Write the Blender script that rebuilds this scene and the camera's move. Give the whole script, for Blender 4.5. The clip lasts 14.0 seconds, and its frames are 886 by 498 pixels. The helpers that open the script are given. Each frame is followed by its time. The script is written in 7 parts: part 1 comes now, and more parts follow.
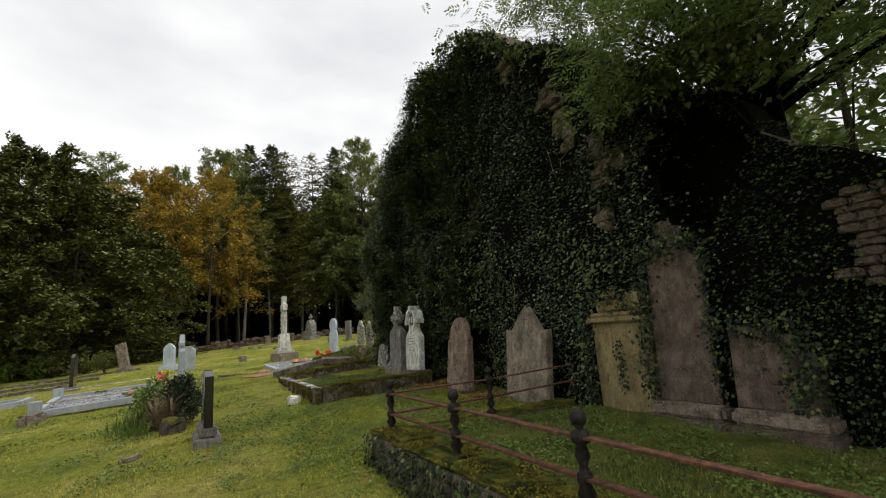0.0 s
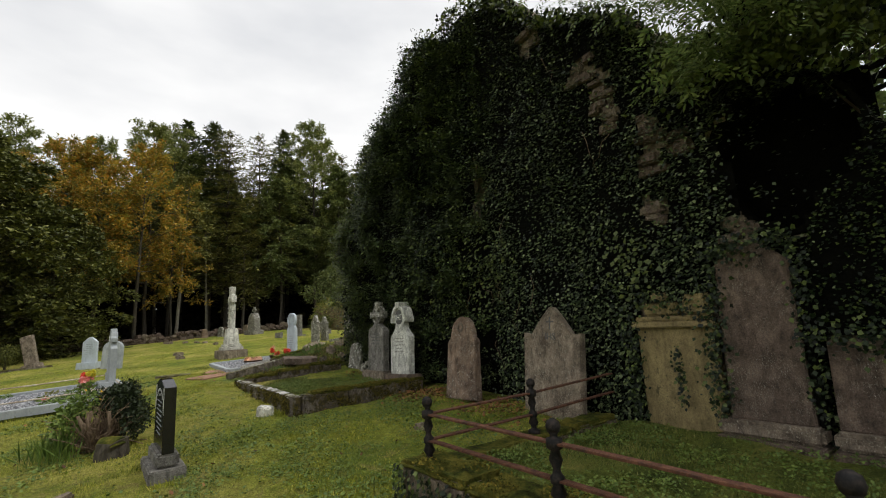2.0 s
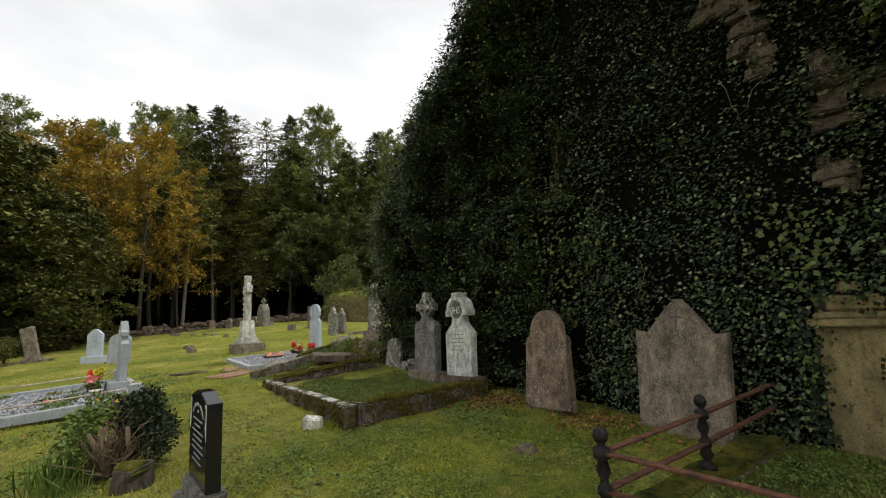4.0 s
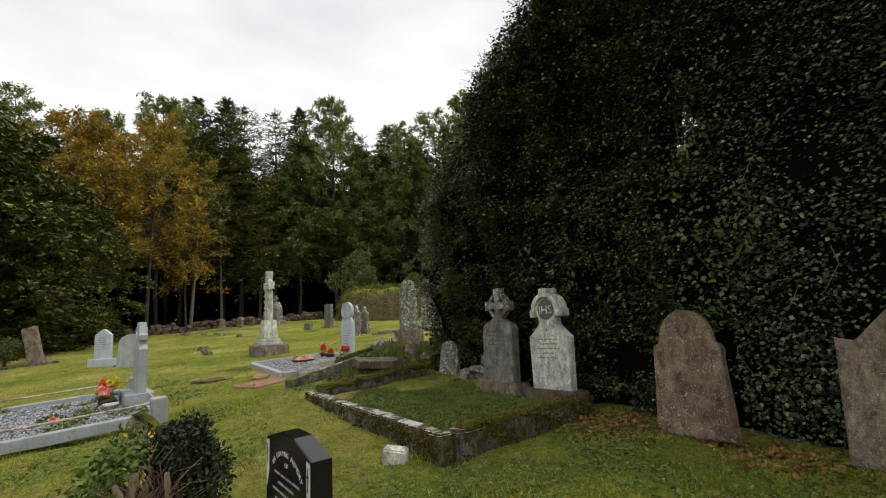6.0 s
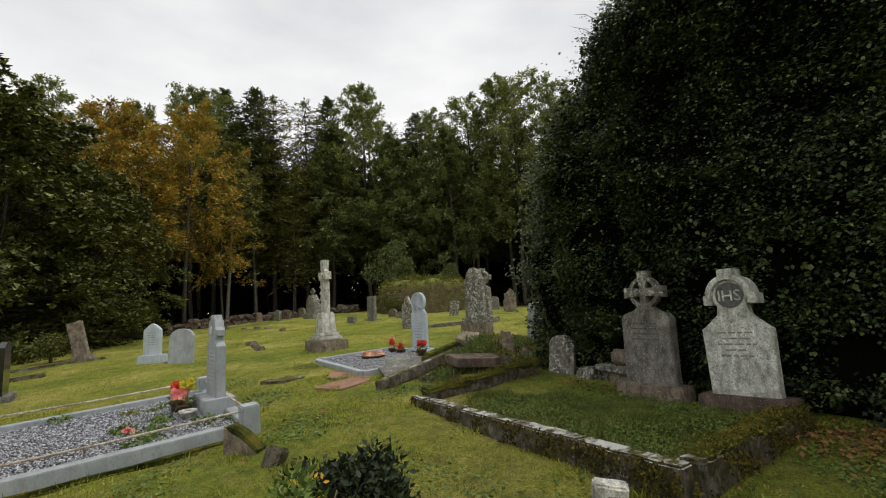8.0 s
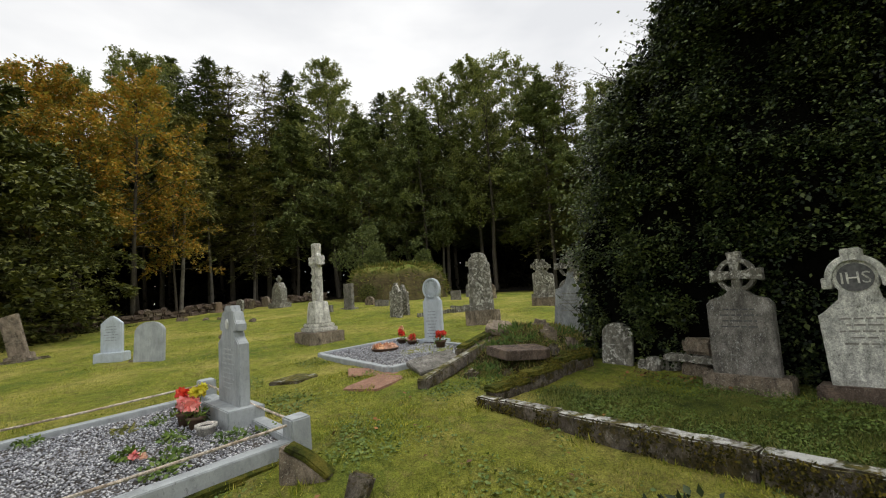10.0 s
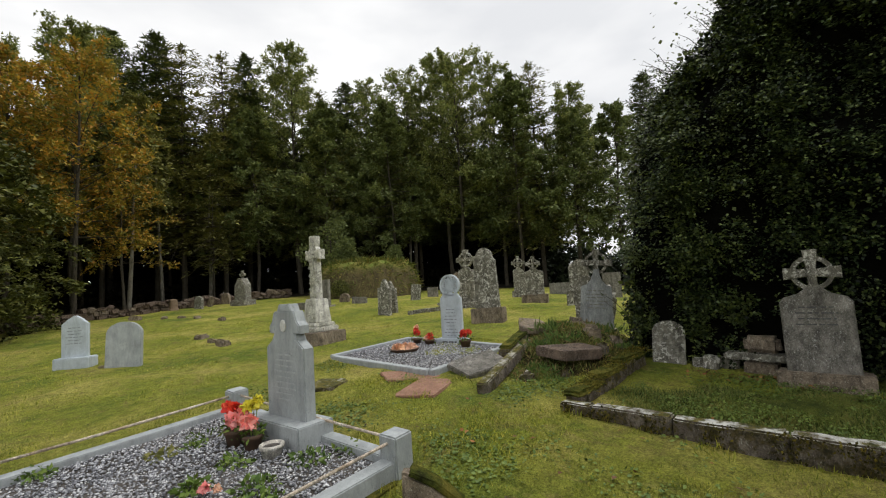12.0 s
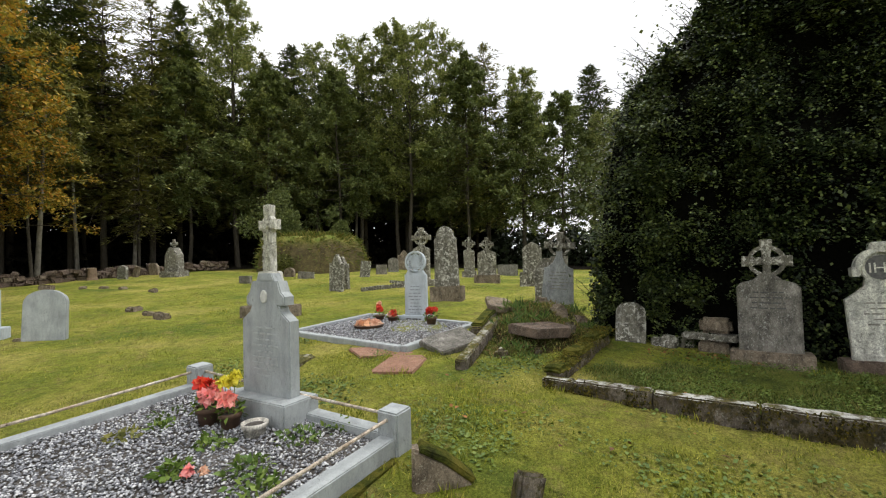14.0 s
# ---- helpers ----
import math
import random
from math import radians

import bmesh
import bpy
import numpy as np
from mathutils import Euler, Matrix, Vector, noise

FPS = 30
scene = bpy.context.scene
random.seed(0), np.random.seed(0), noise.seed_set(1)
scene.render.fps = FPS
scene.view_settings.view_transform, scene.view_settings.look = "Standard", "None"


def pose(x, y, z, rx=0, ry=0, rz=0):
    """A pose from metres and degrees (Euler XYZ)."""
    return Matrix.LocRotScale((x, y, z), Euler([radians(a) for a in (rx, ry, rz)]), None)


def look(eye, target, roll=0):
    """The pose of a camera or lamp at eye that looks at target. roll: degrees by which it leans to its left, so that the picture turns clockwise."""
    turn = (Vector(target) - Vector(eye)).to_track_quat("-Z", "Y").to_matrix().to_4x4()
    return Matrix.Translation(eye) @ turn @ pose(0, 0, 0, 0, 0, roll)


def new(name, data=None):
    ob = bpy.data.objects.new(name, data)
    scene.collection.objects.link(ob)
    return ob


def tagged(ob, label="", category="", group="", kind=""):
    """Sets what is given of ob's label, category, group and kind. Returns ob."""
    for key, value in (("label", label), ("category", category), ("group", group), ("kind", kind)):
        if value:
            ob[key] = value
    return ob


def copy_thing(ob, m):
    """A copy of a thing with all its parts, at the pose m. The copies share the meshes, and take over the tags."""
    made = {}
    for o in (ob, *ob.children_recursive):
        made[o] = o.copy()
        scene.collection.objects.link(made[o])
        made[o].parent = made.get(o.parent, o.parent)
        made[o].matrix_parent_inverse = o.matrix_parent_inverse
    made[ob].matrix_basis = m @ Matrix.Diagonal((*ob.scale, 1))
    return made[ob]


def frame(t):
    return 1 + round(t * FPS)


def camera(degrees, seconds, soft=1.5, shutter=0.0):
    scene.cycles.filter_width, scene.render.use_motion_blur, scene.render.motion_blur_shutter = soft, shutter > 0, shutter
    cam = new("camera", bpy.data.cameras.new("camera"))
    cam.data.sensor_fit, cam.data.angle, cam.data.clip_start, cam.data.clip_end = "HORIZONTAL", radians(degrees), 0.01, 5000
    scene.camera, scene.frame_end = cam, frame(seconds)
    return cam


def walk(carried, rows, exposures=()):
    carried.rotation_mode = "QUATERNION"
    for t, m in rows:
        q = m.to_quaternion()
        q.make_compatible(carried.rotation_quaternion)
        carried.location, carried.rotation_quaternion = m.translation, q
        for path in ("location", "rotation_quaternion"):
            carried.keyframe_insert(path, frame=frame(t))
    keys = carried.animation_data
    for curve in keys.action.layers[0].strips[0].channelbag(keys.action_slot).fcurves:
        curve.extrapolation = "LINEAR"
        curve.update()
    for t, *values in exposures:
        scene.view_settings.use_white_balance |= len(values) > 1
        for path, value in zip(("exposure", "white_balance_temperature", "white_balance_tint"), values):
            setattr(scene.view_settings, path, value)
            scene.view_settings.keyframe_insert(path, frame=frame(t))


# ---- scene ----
cam = camera(90.9, 14.0, 1.1)
METRES, EYE, TILT, LEAN, TURN = 9.554, 1.5, 0.0, 0.0, -29.9
ROWS = [
    (0.0, 0.0, 0.0, 0.0, 0.8, 10.67, 4.27),
    (0.5, -0.0272, 0.0165, 0.0013, -1.77, 10.72, 3.99),
    (1.0, -0.0482, 0.0404, 0.0046, -4.6, 9.98, 4.04),
    (1.5, -0.0661, 0.0706, 0.0119, -6.47, 9.77, 3.73),
    (2.0, -0.0933, 0.0956, 0.0131, -6.89, 9.66, 3.18),
    (2.5, -0.1143, 0.1213, 0.0156, -7.09, 8.85, 3.29),
    (3.0, -0.1333, 0.1551, 0.0186, -7.25, 8.93, 2.99),
    (5.5, -0.2541, 0.3161, 0.0271, -6.42, 8.0, 2.93),
    (6.0, -0.275, 0.351, 0.0305, -6.7, 8.35, 2.88),
    (6.5, -0.304, 0.3806, 0.0308, -6.92, 8.6, 2.49),
    (7.0, -0.3331, 0.4125, 0.0312, -6.96, 8.42, 2.6),
    (7.5, -0.3697, 0.4478, 0.0331, -5.57, 8.2, 2.96),
    (8.0, -0.4054, 0.4765, 0.0336, -4.48, 7.53, 3.3),
    (8.5, -0.4321, 0.5099, 0.0353, -5.39, 6.44, 3.76),
    (11.0, -0.5971, 0.6138, 0.0423, -14.12, 5.08, 3.54),
    (11.5, -0.627, 0.6368, 0.0435, -15.49, 4.51, 3.78),
    (12.0, -0.6537, 0.6548, 0.0496, -17.55, 4.66, 3.59),
    (12.5, -0.6793, 0.6648, 0.0477, -20.31, 4.38, 3.31),
    (13.0, -0.6936, 0.6758, 0.0484, -22.75, 3.43, 2.92),
    (13.5, -0.6979, 0.6845, 0.0476, -24.36, 2.52, 2.2),
    (14.0, -0.698, 0.6867, 0.0466, -25.59, 1.66, 1.52),
]
walk(cam, [(t, pose(0, 0, EYE, TILT, LEAN, TURN) @ pose(METRES * x, METRES * y, METRES * z, 90 + pitch, roll, yaw)) for t, x, y, z, yaw, pitch, roll in ROWS],
     [(0.0, 0.30), (1.0, 0.25), (2.0, 0.27), (3.0, 0.36), (6.0, 0.34), (7.0, 0.25), (8.0, 0.18), (8.5, 0.25), (11.0, 0.32), (12.5, 0.30), (13.0, 0.46), (14.0, 0.68)])

# ---- light ----
world = bpy.data.worlds.new("overcast_sky")
scene.world = world
world.use_nodes = True
wt = world.node_tree
bg = wt.nodes["Background"]
sky = wt.nodes.new("ShaderNodeTexSky")
sky.sky_type, sky.sun_disc = "NISHITA", False
sky.sun_elevation, sky.sun_rotation = radians(70), radians(121)
sky.air_density, sky.dust_density = 1.0, 4.0
grey = wt.nodes.new("ShaderNodeHueSaturation")
grey.inputs["Saturation"].default_value = 0.25
grey.inputs["Value"].default_value = 0.09
wt.links.new(sky.outputs[0], grey.inputs["Color"])
wco = wt.nodes.new("ShaderNodeTexCoord")
wmap = wt.nodes.new("ShaderNodeMapping")
wmap.inputs["Scale"].default_value = (1.0, 1.0, 2.6)
wt.links.new(wco.outputs["Generated"], wmap.inputs[0])
cl = wt.nodes.new("ShaderNodeTexNoise")
cl.inputs["Scale"].default_value, cl.inputs["Detail"].default_value, cl.inputs["Roughness"].default_value = 1.7, 5, 0.5
wt.links.new(wmap.outputs[0], cl.inputs["Vector"])
clr = wt.nodes.new("ShaderNodeValToRGB")
clr.color_ramp.elements[0].position, clr.color_ramp.elements[0].color = 0.36, (0.72, 0.73, 0.75, 1)
clr.color_ramp.elements[1].position, clr.color_ramp.elements[1].color = 0.60, (1.0, 0.995, 0.985, 1)
wt.links.new(cl.outputs["Fac"], clr.inputs[0])
wmix = wt.nodes.new("ShaderNodeMix")
wmix.data_type = "RGBA"
wmix.inputs["Factor"].default_value = 0.82
wt.links.new(grey.outputs[0], wmix.inputs["A"])
wt.links.new(clr.outputs[0], wmix.inputs["B"])
wt.links.new(wmix.outputs["Result"], bg.inputs["Color"])
bg.inputs["Strength"].default_value = 1.0
sun = new("sun", bpy.data.lights.new("sun", "SUN"))
sun.data.energy, sun.data.angle, sun.data.color = 1.2, radians(30), (1.0, 0.97, 0.92)
sun.matrix_world = look((5, 3, 16), (0, 6, 0))

# ---- materials ----


def sock(nt, value, socket):
    if isinstance(value, bpy.types.NodeSocket):
        nt.links.new(value, socket)
    else:
        socket.default_value = value


class Mat:
    """A small builder of node materials."""

    def __init__(self, name, rough=0.9, metal=0.0, spec=0.3):
        self.m = bpy.data.materials.new(name)
        self.m.use_nodes = True
        self.nt = self.m.node_tree
        self.b = self.nt.nodes["Principled BSDF"]
        self.b.inputs["Roughness"].default_value = rough
        self.b.inputs["Metallic"].default_value = metal
        self.b.inputs["Specular IOR Level"].default_value = spec
        tc = self.nt.nodes.new("ShaderNodeTexCoord")
        oi = self.nt.nodes.new("ShaderNodeObjectInfo")
        add = self.nt.nodes.new("ShaderNodeVectorMath")
        add.operation = "ADD"
        sc = self.nt.nodes.new("ShaderNodeMath")
        sc.operation = "MULTIPLY"
        sc.inputs[1].default_value = 37.0
        self.nt.links.new(oi.outputs["Random"], sc.inputs[0])
        self.nt.links.new(tc.outputs["Object"], add.inputs[0])
        self.nt.links.new(sc.outputs[0], add.inputs[1])
        self.co = add.outputs[0]
        self.orand = oi.outputs["Random"]

    def noise(self, scale, detail=5, rough=0.6, dist=0.0, stretch=None):
        n = self.nt.nodes.new("ShaderNodeTexNoise")
        n.inputs["Scale"].default_value, n.inputs["Detail"].default_value = scale, detail
        n.inputs["Roughness"].default_value, n.inputs["Distortion"].default_value = rough, dist
        co = self.co
        if stretch:
            mp = self.nt.nodes.new("ShaderNodeMapping")
            mp.inputs["Scale"].default_value = stretch
            self.nt.links.new(co, mp.inputs[0])
            co = mp.outputs[0]
        self.nt.links.new(co, n.inputs["Vector"])
        return n.outputs["Fac"]

    def voronoi(self, scale, feature="F1"):
        n = self.nt.nodes.new("ShaderNodeTexVoronoi")
        n.feature = feature
        n.inputs["Scale"].default_value = scale
        self.nt.links.new(self.co, n.inputs["Vector"])
        return n

    def ramp(self, fac, *stops):
        r = self.nt.nodes.new("ShaderNodeValToRGB")
        els = r.color_ramp.elements
        while len(els) < len(stops):
            els.new(0.5)
        for e, (p, c) in zip(els, stops):
            e.position = p
            e.color = (*c, 1) if hasattr(c, "__len__") else (c, c, c, 1)
        self.nt.links.new(fac, r.inputs[0])
        return r.outputs[0]

    def mix(self, fac, a, b, mode="MIX"):
        n = self.nt.nodes.new("ShaderNodeMix")
        n.data_type, n.blend_type = "RGBA", mode
        for v, s in ((fac, "Factor"), (a, "A"), (b, "B")):
            if isinstance(v, tuple) and len(v) == 3:
                v = (*v, 1)
            k = n.inputs[0] if s == "Factor" else n.inputs[6 if s == "A" else 7]
            sock(self.nt, v, k)
        return n.outputs[2]

    def island(self):
        return self.nt.nodes.new("ShaderNodeNewGeometry").outputs["Random Per Island"]

    def upward(self):
        g = self.nt.nodes.new("ShaderNodeNewGeometry")
        s = self.nt.nodes.new("ShaderNodeSeparateXYZ")
        self.nt.links.new(g.outputs["Normal"], s.inputs[0])
        return s.outputs["Z"]

    def times(self, a, b):
        n = self.nt.nodes.new("ShaderNodeMath")
        n.operation = "MULTIPLY"
        sock(self.nt, a, n.inputs[0])
        sock(self.nt, b, n.inputs[1])
        return n.outputs[0]

    def done(self, col, bump=None, strength=0.4, dist=0.01, rough=None):
        sock(self.nt, (*col, 1) if isinstance(col, tuple) else col, self.b.inputs["Base Color"])
        if bump is not None:
            bn = self.nt.nodes.new("ShaderNodeBump")
            bn.inputs["Strength"].default_value, bn.inputs["Distance"].default_value = strength, dist
            self.nt.links.new(bump, bn.inputs["Height"])
            self.nt.links.new(bn.outputs[0], self.b.inputs["Normal"])
        if rough is not None:
            sock(self.nt, rough, self.b.inputs["Roughness"])
        return self.m


def stone_mat(name, light, dark, lichen=None, amount=0.5, moss=0.0, rough=0.9, scale=5.0, lscale=22.0, crust=None, bump=0.8, mottle=1.0):
    k = Mat(name, rough)
    col = k.ramp(k.noise(scale, 8, 0.65), (0.3, dark), (0.7, light))
    col = k.mix(k.ramp(k.noise(3.0, 4, 0.6, 0, (3, 3, 0.5)), (0.45, 0.0), (0.75, 0.55)), col, tuple(c * 0.55 for c in dark))
    col = k.mix(0.75 * mottle, col, k.ramp(k.noise(13, 6, 0.75, 0.3, (1, 1, 0.5)), (0.34, 0.42), (0.60, 1.65)), "MULTIPLY")
    col = k.mix(0.5 * mottle, col, k.ramp(k.noise(75, 6, 0.8), (0.34, 0.25), (0.60, 1.7)), "MULTIPLY")
    if lichen:
        spots = k.ramp(k.noise(lscale * 1.6, 5, 0.75, 0.3), (amount, 0.0), (amount + 0.05, 0.85))
        big = k.ramp(k.noise(4.0, 3), (0.30, 0.15), (0.6, 1.0))
        col = k.mix(k.times(spots, big), col, lichen)
        streaks = k.ramp(k.noise(lscale * 3.2, 6, 0.8, 0.6, (1, 1, 0.45)), (0.56, 0.0), (0.62, 0.8))
        col = k.mix(k.times(streaks, k.ramp(k.noise(3.4, 4, 0.7), (0.42, 0.0), (0.6, 1.0))), col, lichen)
    if crust:
        side = k.ramp(k.noise(7.0, 6, 0.75, 0.4), (0.46, 0.0), (0.56, 0.9))
        col = k.mix(side, col, k.ramp(k.noise(25, 4), (0.35, (0.02, 0.02, 0.006)), (0.65, (0.10, 0.075, 0.018))))
        top = k.times(k.ramp(k.upward(), (0.6, 0.0), (0.9, 1.0)), k.ramp(k.noise(5.0, 5, 0.7), (0.48, 1.0), (0.62, 0.0)))
        col = k.mix(top, col, crust)
    if moss:
        mf = k.times(k.ramp(k.upward(), (0.15, 0.0), (0.75, 1.0)), k.ramp(k.noise(5.5, 5, 0.7), (0.62 - 0.3 * moss, 0.0), (0.72 - 0.3 * moss, 1.0)))
        mcol = k.ramp(k.noise(16, 4), (0.35, (0.035, 0.045, 0.01)), (0.65, (0.15, 0.12, 0.018)))
        col = k.mix(mf, col, mcol)
    return k.done(col, k.noise(38, 8, 0.8), bump, 0.03)


def leaf_mat(name, *cols, rough=0.5, spec=0.35, back=0.0, warm=(1.5, 1.35, 0.8), patchy=False):
    k = Mat(name, rough, 0, spec)
    n = len(cols)
    col = k.ramp(k.island(), *[(i / max(1, n - 1), c) for i, c in enumerate(cols)])
    col = k.mix(k.ramp(k.noise(0.7, 3), (0.35, 0.0), (0.7, 0.6)), col, k.mix(1.0, col, warm, "MULTIPLY"))
    if patchy:
        col = k.mix(0.5, col, k.ramp(k.noise(9, 6, 0.75), (0.36, 0.50), (0.60, 1.5)), "MULTIPLY")
        col = k.mix(k.ramp(k.noise(2.6, 5, 0.7), (0.48, 0.0), (0.70, 0.6)), col, (0.07, 0.12, 0.016))
        col = k.mix(k.ramp(k.noise(1.5, 6, 0.75, 0.8), (0.58, 0.0), (0.70, 0.7)), col, (0.16, 0.115, 0.04))
    if back:
        t = k.nt.nodes.new("ShaderNodeBsdfTranslucent")
        mx = k.nt.nodes.new("ShaderNodeMixShader")
        mx.inputs[0].default_value = back
        k.nt.links.new(col, t.inputs["Color"])
        k.nt.links.new(k.b.outputs[0], mx.inputs[1])
        k.nt.links.new(t.outputs[0], mx.inputs[2])
        k.nt.links.new(mx.outputs[0], k.nt.nodes["Material Output"].inputs["Surface"])
    return k.done(col)


def make_grass():
    k = Mat("mossy_lawn", 0.95, 0, 0.15)
    a = k.ramp(k.noise(0.55, 6, 0.6), (0.32, (0.12, 0.163, 0.024)), (0.48, (0.23, 0.250, 0.035)), (0.64, (0.38, 0.34, 0.085)))
    a = k.mix(k.ramp(k.noise(2.6, 5, 0.7), (0.5, 0.0), (0.72, 0.6)), a, (0.075, 0.125, 0.018))
    a = k.mix(k.ramp(k.noise(1.5, 6, 0.75, 0.8), (0.55, 0.0), (0.70, 0.7)), a, (0.22, 0.17, 0.065))
    a = k.mix(k.ramp(k.noise(4.2, 7, 0.8, 0.6, (1, 0.45, 1)), (0.54, 0.0), (0.66, 0.75)), a, (0.29, 0.235, 0.085))
    a = k.mix(k.ramp(k.noise(6.5, 6, 0.8, 0.5), (0.58, 0.0), (0.66, 0.6)), a, (0.07, 0.075, 0.022))
    a = k.mix(0.6, a, k.ramp(k.noise(55, 6, 0.8), (0.38, 0.20), (0.60, 1.5)), "MULTIPLY")
    a = k.mix(0.5, a, k.ramp(k.noise(9, 6, 0.75), (0.36, 0.50), (0.60, 1.5)), "MULTIPLY")
    return k.done(a, k.noise(30, 7, 0.8), 1.0, 0.05)


M_GRASS = make_grass()
# Greener turf and blades, with the railed plot's shade mixed into the colour.
M_SHADELUSH = Mat("shaded_lush_turf", 0.95, 0, 0.15)
M_SHADELUSH = M_SHADELUSH.done(M_SHADELUSH.mix(0.7, M_SHADELUSH.ramp(M_SHADELUSH.noise(2.2, 6, 0.65), (0.32, (0.04, 0.058, 0.012)), (0.5, (0.115, 0.14, 0.024)), (0.7, (0.21, 0.19, 0.05))), M_SHADELUSH.ramp(M_SHADELUSH.noise(55, 6, 0.8), (0.34, 0.2), (0.62, 1.3)), "MULTIPLY"), M_SHADELUSH.noise(55, 6, 0.8), 0.9, 0.03)
M_SHADELUSHBLADE = leaf_mat("shaded_lush_blade", (0.03, 0.05, 0.010), (0.07, 0.105, 0.018), (0.14, 0.17, 0.035), (0.24, 0.22, 0.08), rough=0.6, spec=0.2, warm=(1.25, 1.1, 0.9))
M_BLADE = leaf_mat("grass_blade", (0.09, 0.125, 0.014), (0.175, 0.215, 0.022), (0.29, 0.305, 0.04), (0.46, 0.42, 0.11), rough=0.6, spec=0.2, patchy=True)
# Ivy tones spread from near-black to pale, as if shaded and lit.
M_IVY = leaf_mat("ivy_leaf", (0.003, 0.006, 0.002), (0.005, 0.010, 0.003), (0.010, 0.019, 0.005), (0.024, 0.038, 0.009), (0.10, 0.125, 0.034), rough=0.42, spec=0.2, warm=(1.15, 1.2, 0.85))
M_IVYWALL = leaf_mat("wall_ivy_leaf", (0.004, 0.007, 0.003), (0.012, 0.020, 0.008), (0.034, 0.050, 0.020), (0.085, 0.11, 0.048), (0.21, 0.24, 0.12), rough=0.38, spec=0.3, warm=(1.0, 1.1, 0.9))
M_IVYSPRIG = leaf_mat("lit_sprig_ivy_leaf", (0.006, 0.010, 0.004), (0.018, 0.030, 0.010), (0.055, 0.080, 0.028), (0.16, 0.195, 0.07), rough=0.4, spec=0.25, warm=(1.0, 1.12, 0.9))
M_IVYNEW = leaf_mat("young_ivy_leaf", (0.035, 0.052, 0.013), (0.068, 0.092, 0.022), (0.125, 0.15, 0.035), rough=0.45, back=0.2, warm=(1.2, 1.2, 0.9))
# Near-black colour that stands in for shade behind ivy and in hollows.
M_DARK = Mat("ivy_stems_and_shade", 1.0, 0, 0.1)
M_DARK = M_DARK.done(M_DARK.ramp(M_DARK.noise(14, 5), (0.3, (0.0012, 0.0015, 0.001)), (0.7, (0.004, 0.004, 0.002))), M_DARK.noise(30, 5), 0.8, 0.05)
M_ASH = leaf_mat("ash_leaf", (0.06, 0.10, 0.03), (0.12, 0.17, 0.05), (0.22, 0.27, 0.095), back=0.5, warm=(1.2, 1.15, 0.9))
M_SPRUCE = leaf_mat("spruce_needles", (0.05, 0.072, 0.024), (0.088, 0.115, 0.037), (0.145, 0.17, 0.052), rough=0.7, warm=(1.2, 1.15, 0.9))
M_LARCH = leaf_mat("larch_needles", (0.10, 0.115, 0.03), (0.165, 0.17, 0.045), (0.24, 0.23, 0.065), rough=0.7, back=0.15, warm=(1.25, 1.15, 0.9))
M_BIRCH = leaf_mat("birch_leaf", (0.11, 0.135, 0.04), (0.18, 0.21, 0.06), (0.29, 0.31, 0.10), rough=0.5, back=0.35, warm=(1.2, 1.15, 0.9))
M_BEECH = leaf_mat("autumn_beech_leaf", (0.13, 0.15, 0.03), (0.24, 0.21, 0.036), (0.42, 0.29, 0.042), (0.40, 0.19, 0.032), rough=0.6, back=0.3)
M_LAUREL = leaf_mat("laurel_leaf", (0.028, 0.037, 0.009), (0.058, 0.07, 0.017), (0.105, 0.118, 0.029), (0.18, 0.185, 0.05), rough=0.55, spec=0.2, warm=(1.25, 1.12, 0.85))
M_ELM = leaf_mat("elm_leaf", (0.07, 0.095, 0.03), (0.115, 0.145, 0.045), (0.18, 0.21, 0.065), rough=0.6, back=0.35, warm=(1.2, 1.12, 0.9))
M_BARK = Mat("bark", 0.95, 0, 0.2)
M_BARK = M_BARK.done(M_BARK.ramp(M_BARK.noise(6, 6, 0.7, 0, (4, 4, 0.6)), (0.3, (0.03, 0.026, 0.02)), (0.7, (0.11, 0.095, 0.07))), M_BARK.noise(14, 6, 0.7, 0, (4, 4, 0.6)), 0.8, 0.03)
M_PALEBARK = Mat("pale_bark", 0.9, 0, 0.2)
M_PALEBARK = M_PALEBARK.done(M_PALEBARK.ramp(M_PALEBARK.noise(5, 6, 0.7, 0, (2, 2, 0.8)), (0.3, (0.10, 0.09, 0.07)), (0.7, (0.27, 0.25, 0.2))), M_PALEBARK.noise(20, 5), 0.5, 0.02)
WHITE = (0.62, 0.63, 0.58)
M_GREYSTONE = stone_mat("weathered_grey_limestone", (0.23, 0.215, 0.19), (0.10, 0.095, 0.08), WHITE, 0.63)
M_PALESTONE = stone_mat("pale_limestone", (0.64, 0.64, 0.58), (0.40, 0.40, 0.35), (0.10, 0.10, 0.075), 0.58, mottle=1.0)
M_BROWNSTONE = stone_mat("brown_sandstone", (0.29, 0.235, 0.175), (0.07, 0.053, 0.038), (0.52, 0.48, 0.38), 0.575, lscale=34)
M_SPECKLED = stone_mat("speckled_sandstone", (0.27, 0.19, 0.135), (0.06, 0.04, 0.028), (0.70, 0.66, 0.56), 0.585, lscale=26)
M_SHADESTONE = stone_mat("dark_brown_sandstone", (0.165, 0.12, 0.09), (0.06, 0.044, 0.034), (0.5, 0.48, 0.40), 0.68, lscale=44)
M_YELLOWSTONE = stone_mat("yellow_sandstone", (0.33, 0.26, 0.12), (0.20, 0.155, 0.075), (0.08, 0.075, 0.04), 0.60, lscale=8, mottle=0.6)
M_LICHEN = stone_mat("lichened_limestone", (0.21, 0.20, 0.165), (0.075, 0.07, 0.055), (0.74, 0.73, 0.66), 0.53, lscale=9)
